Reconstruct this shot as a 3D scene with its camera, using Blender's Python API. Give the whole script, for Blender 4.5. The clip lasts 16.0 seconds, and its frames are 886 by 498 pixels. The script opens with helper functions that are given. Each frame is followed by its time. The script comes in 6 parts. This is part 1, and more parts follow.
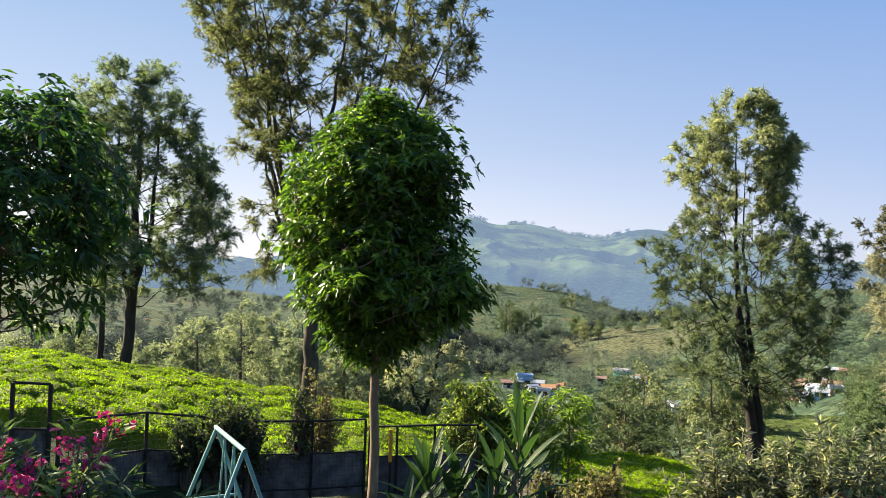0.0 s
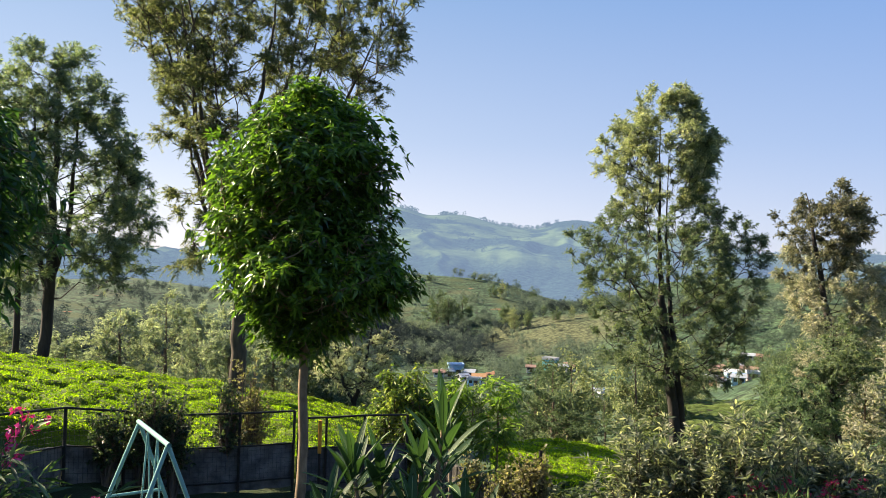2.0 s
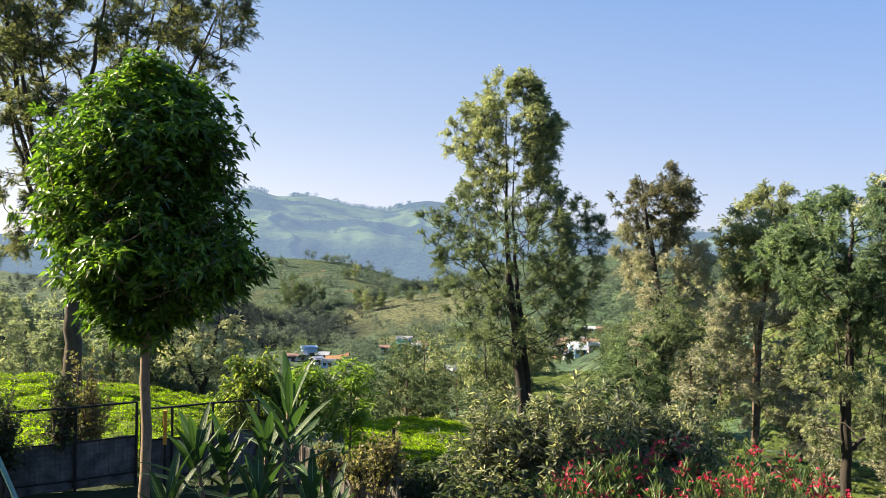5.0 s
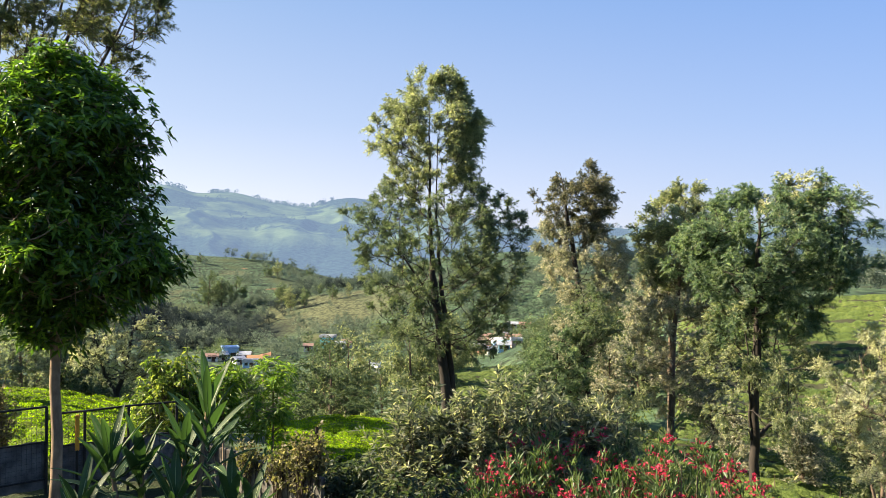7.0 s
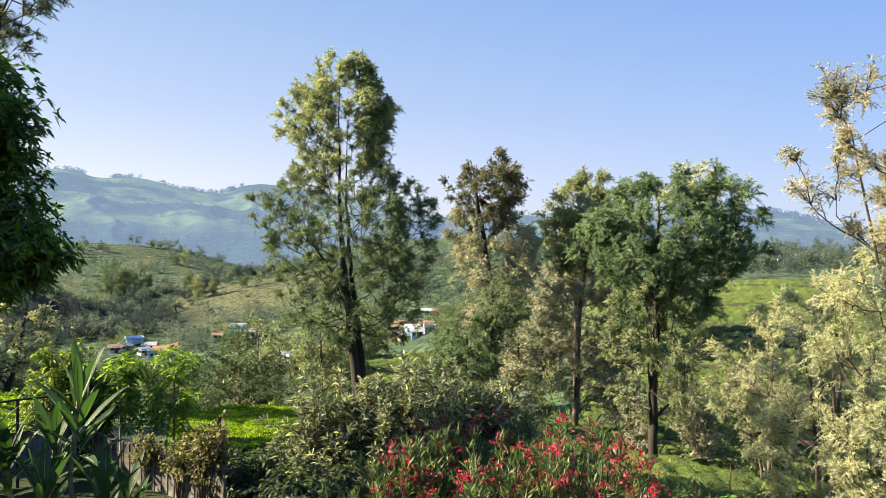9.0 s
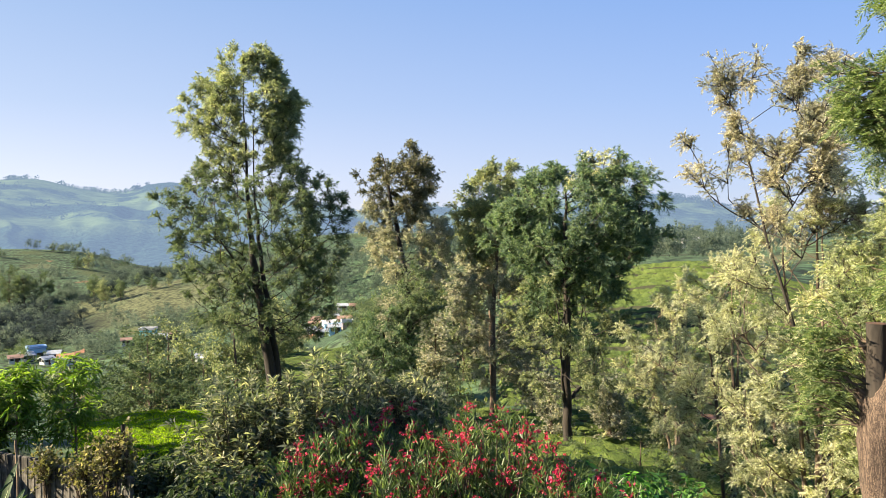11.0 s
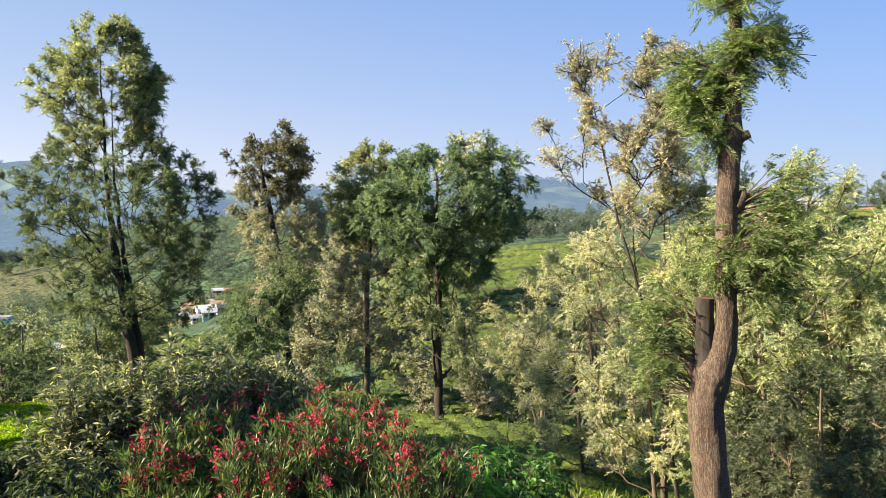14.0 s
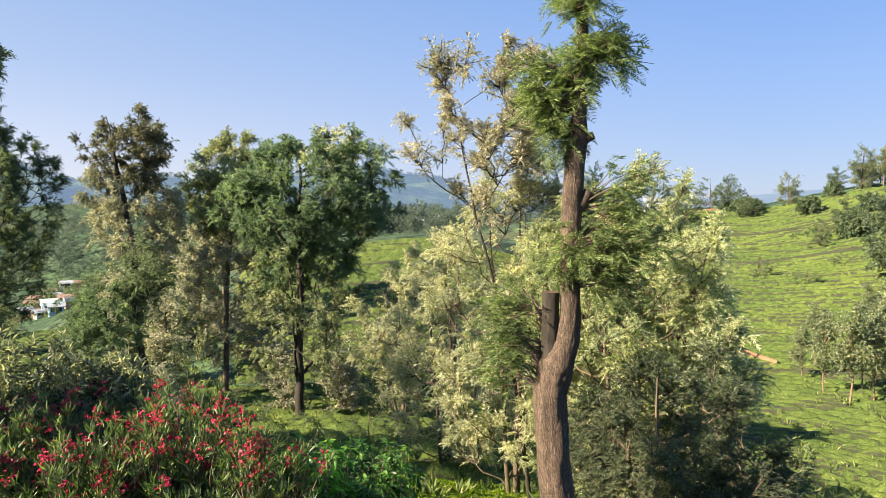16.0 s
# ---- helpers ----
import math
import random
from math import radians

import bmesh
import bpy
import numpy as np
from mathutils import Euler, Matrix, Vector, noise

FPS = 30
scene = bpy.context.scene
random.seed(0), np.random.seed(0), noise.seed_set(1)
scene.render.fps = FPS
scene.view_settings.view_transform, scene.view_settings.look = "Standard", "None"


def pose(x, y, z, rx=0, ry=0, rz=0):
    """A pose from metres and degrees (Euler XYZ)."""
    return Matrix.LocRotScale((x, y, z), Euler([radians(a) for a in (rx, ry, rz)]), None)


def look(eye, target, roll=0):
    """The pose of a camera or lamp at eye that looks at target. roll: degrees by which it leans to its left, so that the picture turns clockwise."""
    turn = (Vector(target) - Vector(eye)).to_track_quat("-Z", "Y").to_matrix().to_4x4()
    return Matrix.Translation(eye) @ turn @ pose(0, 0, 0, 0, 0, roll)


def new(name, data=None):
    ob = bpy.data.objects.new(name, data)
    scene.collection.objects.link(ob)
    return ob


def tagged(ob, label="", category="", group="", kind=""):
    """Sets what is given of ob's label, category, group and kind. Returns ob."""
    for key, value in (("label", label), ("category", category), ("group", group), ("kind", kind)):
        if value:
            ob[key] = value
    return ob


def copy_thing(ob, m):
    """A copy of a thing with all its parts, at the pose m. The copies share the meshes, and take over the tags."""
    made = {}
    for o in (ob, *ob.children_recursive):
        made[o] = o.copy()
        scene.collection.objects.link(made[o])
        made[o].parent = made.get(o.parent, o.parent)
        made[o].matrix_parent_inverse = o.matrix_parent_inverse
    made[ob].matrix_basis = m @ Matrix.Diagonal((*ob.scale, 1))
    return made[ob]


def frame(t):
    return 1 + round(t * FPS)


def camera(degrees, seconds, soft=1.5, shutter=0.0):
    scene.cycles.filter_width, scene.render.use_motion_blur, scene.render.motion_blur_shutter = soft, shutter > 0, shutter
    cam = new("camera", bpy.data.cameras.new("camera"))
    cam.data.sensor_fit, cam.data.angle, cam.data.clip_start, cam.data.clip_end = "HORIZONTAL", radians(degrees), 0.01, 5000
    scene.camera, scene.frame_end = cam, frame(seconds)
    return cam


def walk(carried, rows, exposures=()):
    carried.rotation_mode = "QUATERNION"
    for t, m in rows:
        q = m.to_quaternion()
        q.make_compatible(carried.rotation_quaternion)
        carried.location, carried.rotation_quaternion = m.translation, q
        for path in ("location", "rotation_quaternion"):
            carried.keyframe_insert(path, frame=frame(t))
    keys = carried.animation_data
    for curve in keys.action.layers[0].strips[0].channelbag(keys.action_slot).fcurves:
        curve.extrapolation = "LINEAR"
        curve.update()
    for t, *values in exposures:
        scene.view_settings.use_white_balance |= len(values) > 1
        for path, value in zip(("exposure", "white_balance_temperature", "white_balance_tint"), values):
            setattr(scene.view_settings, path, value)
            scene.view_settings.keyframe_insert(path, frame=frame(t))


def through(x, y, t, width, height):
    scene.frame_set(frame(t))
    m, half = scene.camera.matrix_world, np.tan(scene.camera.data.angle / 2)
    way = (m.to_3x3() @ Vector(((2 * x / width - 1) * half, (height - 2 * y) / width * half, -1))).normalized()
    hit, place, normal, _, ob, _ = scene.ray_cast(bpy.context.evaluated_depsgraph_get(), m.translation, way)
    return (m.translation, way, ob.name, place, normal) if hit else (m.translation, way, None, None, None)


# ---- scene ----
# ---- camera and its walk: metres and degrees ----
cam = camera(58.9, 16.0, soft=0.55)
PATH = [
    (0.0, 0.000, -0.000, 0.000, 91.50, -1.78, 0.00),
    (0.5, 0.007, -0.006, -0.000, 91.41, -1.78, -1.25),
    (1.0, 0.015, -0.010, 0.000, 91.33, -1.70, -2.57),
    (1.5, 0.024, -0.021, 0.001, 91.22, -1.68, -3.88),
    (2.0, 0.033, -0.031, 0.004, 90.94, -1.74, -5.00),
    (2.5, 0.033, -0.041, 0.006, 90.85, -1.94, -6.27),
    (3.0, 0.031, -0.049, 0.005, 90.90, -2.09, -7.82),
    (3.5, 0.035, -0.053, 0.004, 90.74, -1.91, -9.46),
    (4.0, 0.046, -0.063, 0.001, 90.39, -1.51, -11.44),
    (4.5, 0.064, -0.069, -0.002, 90.03, -1.13, -13.74),
    (7.0, 0.076, -0.102, -0.005, 89.67, -0.70, -21.25),
    (7.5, 0.085, -0.114, -0.009, 89.56, -0.34, -22.82),
    (8.0, 0.106, -0.128, -0.011, 89.30, 0.07, -24.66),
    (8.5, 0.153, -0.172, -0.013, 89.04, -0.33, -26.20),
    (9.0, 0.207, -0.208, -0.014, 88.81, -0.71, -27.55),
    (11.5, 0.384, -0.303, -0.029, 88.12, 1.04, -34.93),
    (12.0, 0.425, -0.357, -0.034, 87.99, 0.51, -35.81),
    (12.5, 0.476, -0.427, -0.040, 87.67, -0.16, -36.49),
    (13.0, 0.526, -0.472, -0.046, 87.40, -0.38, -38.08),
    (13.5, 0.561, -0.490, -0.055, 86.99, 0.01, -40.23),
    (14.0, 0.600, -0.504, -0.059, 86.86, 0.86, -42.44),
    (14.5, 0.642, -0.549, -0.060, 86.81, 0.06, -44.70),
    (15.0, 0.680, -0.596, -0.061, 86.71, -0.34, -47.46),
    (15.5, 0.709, -0.619, -0.063, 86.64, -0.30, -50.15),
    (16.0, 0.743, -0.641, -0.070, 86.40, -0.43, -51.95),
]
EXPOSURES = [(0.0, 1.95), (4.5, 2.0), (7.0, 2.07), (9.0, 2.07), (11.5, 2.05), (16.0, 2.0)]
walk(cam, [(row[0], pose(*row[1:])) for row in PATH], EXPOSURES)

# ---- world and sun ----
SUN_BEARING, SUN_HEIGHT = -61.0, 30.0   # degrees clockwise from ahead (+y); above the horizon
world = bpy.data.worlds.new("sky")
scene.world = world
world.use_nodes = True
wt = world.node_tree
sky = wt.nodes.new("ShaderNodeTexSky")
sky.sky_type = "NISHITA"
sky.sun_disc = False
sky.sun_elevation = radians(SUN_HEIGHT)
sky.sun_rotation = radians(SUN_BEARING)
sky.altitude = 1800
sky.air_density = 1.0
sky.dust_density = 0.7
sky.ozone_density = 1.5
background = wt.nodes["Background"]
wt.links.new(sky.outputs[0], background.inputs[0])
background.inputs[1].default_value = 0.008
# the even veil of morning haze over the whole sky
veil = wt.nodes.new("ShaderNodeBackground")
veil.inputs[1].default_value = 0.85
sb, sh = radians(SUN_BEARING), radians(SUN_HEIGHT)
up_way = wt.nodes.new("ShaderNodeTexCoord")
split = wt.nodes.new("ShaderNodeSeparateXYZ")
wt.links.new(up_way.outputs["Generated"], split.inputs[0])


def sky_ramp(stops):
    n = wt.nodes.new("ShaderNodeValToRGB")
    e = n.color_ramp.elements
    while len(e) < len(stops):
        e.new(0.5)
    for el, (p, c) in zip(e, stops):
        el.position, el.color = p, (*c, 1)
    wt.links.new(split.outputs[2], n.inputs[0])
    return n.outputs[0]


# paler and warmer low on the sun's side, deeper blue away from it
sunward = wt.nodes.new("ShaderNodeVectorMath")
sunward.operation = "DOT_PRODUCT"
sunward.inputs[1].default_value = (math.sin(sb), math.cos(sb), 0)
wt.links.new(up_way.outputs["Generated"], sunward.inputs[0])
side = wt.nodes.new("ShaderNodeMapRange")
side.inputs[1].default_value, side.inputs[2].default_value = -0.7, 0.75
wt.links.new(sunward.outputs["Value"], side.inputs[0])
blend = wt.nodes.new("ShaderNodeMix")
blend.data_type = "RGBA"
wt.links.new(side.outputs[0], blend.inputs[0])
wt.links.new(sky_ramp([(0.0, (0.1, 0.125, 0.19)), (0.15, (0.076, 0.118, 0.218)), (0.32, (0.042, 0.093, 0.218)), (0.7, (0.025, 0.07, 0.195))]), blend.inputs[6])
wt.links.new(sky_ramp([(0.0, (0.25, 0.232, 0.25)), (0.06, (0.225, 0.222, 0.25)), (0.15, (0.156, 0.177, 0.22)), (0.32, (0.094, 0.134, 0.2)), (0.7, (0.06, 0.1, 0.18))]), blend.inputs[7])
wt.links.new(blend.outputs[2], veil.inputs[0])
both = wt.nodes.new("ShaderNodeAddShader")
wt.links.new(background.outputs[0], both.inputs[0])
wt.links.new(veil.outputs[0], both.inputs[1])
wt.links.new(both.outputs[0], wt.nodes["World Output"].inputs[0])
sun_data = bpy.data.lights.new("sun", "SUN")
sun_data.energy = 5.0
sun_data.angle = radians(0.6)
sun_data.color = (1.0, 0.84, 0.6)
sun = new("sun", sun_data)
sun_way = Vector((math.sin(sb) * math.cos(sh), math.cos(sb) * math.cos(sh), math.sin(sh)))
sun.matrix_world = look(sun_way * 60, (0, 0, 0))


# ---- materials ----
def nodes_of(name):
    m = bpy.data.materials.new(name)
    m.use_nodes = True
    return m, m.node_tree, m.node_tree.nodes["Principled BSDF"], m.node_tree.nodes["Material Output"]


def put(tree, kind, **values):
    n = tree.nodes.new(kind)
    for k, v in values.items():
        n.inputs[k.replace("_", " ")].default_value = v
    return n


def ramp(tree, src, stops):
    n = tree.nodes.new("ShaderNodeValToRGB")
    e = n.color_ramp.elements
    while len(e) < len(stops):
        e.new(0.5)
    for el, (p, c) in zip(e, stops):
        el.position, el.color = p, (*c, 1)
    tree.links.new(src, n.inputs[0])
    return n.outputs[0]


def mixed(tree, a, b, fac, how="MIX"):
    n = tree.nodes.new("ShaderNodeMix")
    n.data_type, n.blend_type = "RGBA", how
    for sock, v in ((n.inputs[0], fac), (n.inputs[6], a), (n.inputs[7], b)):
        if isinstance(v, bpy.types.NodeSocket):
            tree.links.new(v, sock)
        elif isinstance(v, tuple):
            sock.default_value = (*v, 1)
        else:
            sock.default_value = v
    return n.outputs[2]


def coords(tree, scale=(1, 1, 1), turn=(0, 0, 0), space="Object"):
    c = tree.nodes.new("ShaderNodeTexCoord")
    m = tree.nodes.new("ShaderNodeMapping")
    m.inputs["Scale"].default_value = scale
    m.inputs["Rotation"].default_value = turn
    tree.links.new(c.outputs[space], m.inputs[0])
    return m.outputs[0]


def noisy(tree, vec, scale, detail=4.0, rough=0.55):
    n = put(tree, "ShaderNodeTexNoise", Scale=scale, Detail=detail, Roughness=rough)
    if vec is not None:
        tree.links.new(vec, n.inputs["Vector"])
    return n.outputs["Fac"]


def bumped(tree, bsdf, height, strength=0.4, dist=0.02):
    b = put(tree, "ShaderNodeBump", Strength=strength, Distance=dist)
    tree.links.new(height, b.inputs["Height"])
    tree.links.new(b.outputs[0], bsdf.inputs["Normal"])


def leaf_material(name, dark, mid, light, through=0.35, rough=0.45, patch=0.7, glow=None, gloss=0.35):
    """Leaves: each blade of its own tone, patches over the crown, light passing through."""
    m, t, p, out = nodes_of(name)
    # blue is raised most, which puts some aerial haze into the leaf colours
    dark, mid, light = [(min(0.8, r * 1.4), min(0.8, g_ * 1.36), min(0.7, b_ * 2.3)) for r, g_, b_ in (dark, mid, light)]
    g = t.nodes.new("ShaderNodeNewGeometry")
    own = ramp(t, g.outputs["Random Per Island"], [(0.0, dark), (0.55, mid), (1.0, light)])
    spots = noisy(t, coords(t), patch, 3)
    spots = ramp(t, spots, [(0.35, (0.62, 0.66, 0.6)), (0.65, (1.2, 1.15, 1.05))])
    col = mixed(t, own, spots, 1.0, "MULTIPLY")
    t.links.new(col, p.inputs["Base Color"])
    p.inputs["Roughness"].default_value = rough
    p.inputs["Specular IOR Level"].default_value = gloss
    tr = t.nodes.new("ShaderNodeBsdfTranslucent")
    warm = mixed(t, col, glow or (1.4, 1.5, 0.75), 1.0, "MULTIPLY")
    t.links.new(warm, tr.inputs[0])
    mx = t.nodes.new("ShaderNodeMixShader")
    mx.inputs[0].default_value = min(0.6, through * 1.22)
    t.links.new(p.outputs[0], mx.inputs[1])
    t.links.new(tr.outputs[0], mx.inputs[2])
    t.links.new(mx.outputs[0], out.inputs[0])
    return m


def bark_material(name, a, b, scale=6.0, stretch=0.2, strength=0.7, dist=0.03):
    m, t, p, out = nodes_of(name)
    v = coords(t, (1, 1, stretch))
    n1 = noisy(t, v, scale, 6, 0.65)
    n2 = noisy(t, coords(t), 1.3, 3)
    col = mixed(t, ramp(t, n1, [(0.3, a), (0.7, b)]), ramp(t, n2, [(0.35, (0.7, 0.7, 0.68)), (0.7, (1.15, 1.1, 1.05))]), 1.0, "MULTIPLY")
    t.links.new(col, p.inputs["Base Color"])
    p.inputs["Roughness"].default_value = 0.9
    bumped(t, p, n1, strength, dist)
    return m


def plain(name, colour, rough=0.6, metal=0.0, vary=0.25, scale=4.0, bump=0.15):
    m, t, p, out = nodes_of(name)
    v = coords(t)
    n = noisy(t, v, scale, 5, 0.6)
    n2 = noisy(t, v, scale * 6, 3)
    lo, hi = tuple(c * (1 - vary) for c in colour), tuple(min(1, c * (1 + vary)) for c in colour)
    t.links.new(ramp(t, n, [(0.3, lo), (0.7, hi)]), p.inputs["Base Color"])
    p.inputs["Roughness"].default_value = rough
    p.inputs["Metallic"].default_value = metal
    if bump:
        bumped(t, p, n2, bump, 0.01)
    return m


M_MANGO = leaf_material("mango_leaf", (0.021, 0.0464, 0.0053), (0.0564, 0.1119, 0.0093), (0.1533, 0.2403, 0.0187), 0.36, 0.34, 0.7, (1.25, 1.45, 0.7), 0.5)
# darker copy of the mango leaf, with shade in its colour
M_MANGO_DARK = leaf_material("shade_toned_mango_leaf", (0.014, 0.036, 0.008), (0.03, 0.07, 0.013), (0.06, 0.13, 0.018), 0.32, 0.36)
M_MANGO_YOUNG = leaf_material("young_mango_leaf", (0.05184, 0.1008, 0.01), (0.1037, 0.1806, 0.016), (0.2074, 0.294, 0.035), 0.42, 0.38)
M_OAK = leaf_material("silver_oak_leaf", (0.0658, 0.0968, 0.0404), (0.1645, 0.2003, 0.0808), (0.3729, 0.3882, 0.1663), 0.46, 0.55, 0.45, (1.3, 1.35, 0.75))
M_OAK_MID = leaf_material("olive_silver_oak_leaf", (0.04725, 0.0737, 0.03328), (0.1008, 0.143, 0.0624), (0.21, 0.242, 0.104), 0.42, 0.55, 0.45, (1.3, 1.4, 0.65))
M_OAK_TALL = leaf_material("tall_silver_oak_leaf", (0.035, 0.05, 0.018), (0.085, 0.105, 0.036), (0.2, 0.21, 0.08), 0.42, 0.55, 0.45, (1.3, 1.35, 0.7))
# darker oak leaf that holds the shade of a lower crown
M_OAK_SKIRT = leaf_material("shade_toned_skirt_leaf", (0.0368, 0.0616, 0.026), (0.08625, 0.1232, 0.052), (0.1955, 0.224, 0.0975), 0.42, 0.55, 0.45, (1.3, 1.4, 0.65))
# paler oak leaf with the valley's haze in its colour
M_PALE = leaf_material("haze_pale_oak_leaf", (0.093, 0.1275, 0.0672), (0.1938, 0.2325, 0.1184), (0.372, 0.3975, 0.2), 0.4, 0.6, 0.3, (1.3, 1.4, 0.7), 0.15)
M_OAK_BROWN = leaf_material("brownish_silver_oak_leaf", (0.03, 0.04, 0.016), (0.075, 0.085, 0.035), (0.26, 0.25, 0.11), 0.36, 0.55, 0.6, (1.2, 1.2, 0.8))
# dark copy of the oak leaf, with shade put into its colour
M_OAK_DARK = leaf_material("shade_toned_oak_leaf", (0.03, 0.046, 0.02), (0.07, 0.092, 0.036), (0.16, 0.175, 0.07), 0.38, 0.55, 0.45)
M_OAK_GOLD = leaf_material("golden_silver_oak_leaf", (0.1014, 0.1246, 0.0661), (0.2154, 0.2307, 0.1253), (0.4689, 0.4423, 0.2696), 0.44, 0.55, 0.6, (1.3, 1.35, 0.75))
M_OAK_BLUE = leaf_material("blue_green_leaf", (0.03849, 0.0724, 0.03231), (0.09178, 0.1449, 0.0614), (0.2222, 0.2751, 0.1131), 0.42, 0.55, 0.6)
M_WATTLE = leaf_material("pale_wattle_leaf", (0.146, 0.1718, 0.06808), (0.3651, 0.3779, 0.1664), (0.7595, 0.687, 0.4085), 0.46, 0.5, 0.5, (1.2, 1.25, 0.75))
M_GOLDEN = leaf_material("golden_wattle_leaf", (0.1252, 0.1258, 0.0635), (0.288, 0.2847, 0.1633), (0.6261, 0.6091, 0.4537), 0.46, 0.5, 0.9, (1.25, 1.2, 0.75))
M_FERN = leaf_material("fern_like_leaf", (0.1163, 0.1552, 0.0566), (0.3102, 0.3413, 0.1239), (0.6701, 0.6004, 0.2832), 0.44, 0.5, 0.8, (1.25, 1.35, 0.8))
M_SPRAY = leaf_material("silver_oak_spray", (0.047, 0.085, 0.024), (0.122, 0.175, 0.042), (0.33, 0.37, 0.125), 0.38, 0.5, 1.5, (1.25, 1.4, 0.7))
# paler, bluer leaves: distance haze is put into the colour
M_FAR_WOODS = leaf_material("haze_toned_far_leaf", (0.06, 0.088, 0.048), (0.088, 0.122, 0.062), (0.13, 0.165, 0.083), 0.45, 0.7, 0.02, (1.1, 1.1, 0.95), 0.0)
# dark far leaves: shade of the ravine and backlit slopes in the colour
M_SHADE_WOODS = leaf_material("shade_wood_leaf", (0.024, 0.036, 0.026), (0.038, 0.054, 0.036), (0.062, 0.08, 0.05), 0.4, 0.7, 0.05, (1.1, 1.1, 0.95), 0.0)
M_OLEANDER = leaf_material("oleander_leaf", (0.0154, 0.0368, 0.0104), (0.04752, 0.08993, 0.02288), (0.1568, 0.225, 0.05824), 0.28, 0.42, 1.2)
M_OLEANDER_RED = leaf_material("hedge_oleander_leaf", (0.022, 0.045, 0.012), (0.055, 0.092, 0.022), (0.14, 0.19, 0.045), 0.3, 0.42, 1.2)
M_OLIVE = leaf_material("downy_olive_leaf", (0.05, 0.066, 0.034), (0.125, 0.15, 0.07), (0.33, 0.335, 0.16), 0.38, 0.6, 1.2, None, 0.2)
M_LUSH = leaf_material("lush_shrub_leaf", (0.035, 0.105, 0.012), (0.084, 0.21, 0.0216), (0.224, 0.462, 0.042), 0.42, 0.4, 0.9)
M_LUSH_DARK = leaf_material("dark_shrub_leaf", (0.0225, 0.06, 0.012), (0.0525, 0.1275, 0.021), (0.12, 0.255, 0.0375), 0.4, 0.4, 0.9)
M_ROUND = leaf_material("round_shrub_leaf", (0.035, 0.07, 0.01), (0.095, 0.145, 0.018), (0.25, 0.29, 0.04), 0.4, 0.42, 1.5)
M_VINE = leaf_material("vine_leaf", (0.014, 0.028, 0.0112), (0.035, 0.056, 0.02), (0.084, 0.105, 0.032), 0.35, 0.5, 1.0)
M_DRY = leaf_material("dry_creeper_leaf", (0.06885, 0.07371, 0.021), (0.13, 0.1269, 0.0385), (0.2448, 0.2211, 0.084), 0.35, 0.6, 1.5)
M_BROAD = leaf_material("frangipani_leaf", (0.018, 0.042, 0.01), (0.03, 0.065, 0.014), (0.055, 0.1, 0.024), 0.25, 0.6, 2.0)
M_WOODS = leaf_material("valley_leaf", (0.0381, 0.0637, 0.0252), (0.083, 0.1182, 0.0454), (0.174, 0.2104, 0.0773), 0.26, 0.6, 0.12, None, 0.05)
M_TEA_LEAF = leaf_material("tea_leaf", (0.05, 0.1, 0.003), (0.12, 0.2, 0.005), (0.23, 0.33, 0.01), 0.45, 0.6, 0.35, (1.35, 1.5, 0.4), 0.12)
M_PETAL_RED = leaf_material("red_petal", (0.2, 0.01, 0.022), (0.33, 0.018, 0.035), (0.5, 0.07, 0.08), 0.3, 0.5, 2.0, (1.2, 0.8, 0.9))
M_PETAL_PINK = leaf_material("pink_petal", (0.3, 0.014, 0.06), (0.45, 0.03, 0.11), (0.6, 0.09, 0.2), 0.3, 0.5, 2.0, (1.2, 0.8, 0.9))
M_BARK_DARK = bark_material("dark_bark", (0.012, 0.01, 0.008), (0.05, 0.04, 0.032))
M_BARK_TALL = bark_material("tall_oak_bark", (0.025, 0.02, 0.015), (0.105, 0.08, 0.06))
M_BARK = bark_material("brown_bark", (0.05, 0.036, 0.026), (0.2, 0.15, 0.11))
M_BARK_PALE = bark_material("pale_bark", (0.12, 0.082, 0.05), (0.33, 0.245, 0.16), 9.0, 0.4, 0.4, 0.01)


def ridged_bark(name, crack, low, high):
    """Old bark: narrow upright plates with dark cracks between them."""
    m, t, p, out = nodes_of(name)
    v = coords(t, (1, 1, 0.07))
    bent = mixed(t, v, noisy(t, coords(t), 9.0, 3), 0.1)
    plates = put(t, "ShaderNodeTexVoronoi", Scale=62.0)
    plates.feature = "DISTANCE_TO_EDGE"
    t.links.new(bent, plates.inputs["Vector"])
    edge = ramp(t, plates.outputs["Distance"], [(0.0, (0, 0, 0)), (0.22, (1, 1, 1))])
    grain = noisy(t, coords(t, (1, 1, 0.2)), 45.0, 4, 0.6)
    broad = noisy(t, coords(t), 2.2, 4)
    col = mixed(t, crack, ramp(t, grain, [(0.3, low), (0.7, high)]), edge)
    col = mixed(t, col, ramp(t, broad, [(0.35, (0.62, 0.6, 0.58)), (0.65, (1.15, 1.12, 1.1))]), 1.0, "MULTIPLY")
    t.links.new(col, p.inputs["Base Color"])
    p.inputs["Roughness"].default_value = 0.92
    bumped(t, p, mixed(t, edge, grain, 0.3), 0.8, 0.008)
    return m


M_BARK_OAK = ridged_bark("ridged_oak_bark", (0.03, 0.02, 0.015), (0.085, 0.06, 0.045), (0.19, 0.14, 0.105))
M_CUT = plain("sawn_dark_wood", (0.07, 0.035, 0.02), 0.85, 0, 0.4, 9)
M_STEEL = plain("dark_fence_steel", (0.025, 0.024, 0.022), 0.6, 0.4, 0.4, 8)
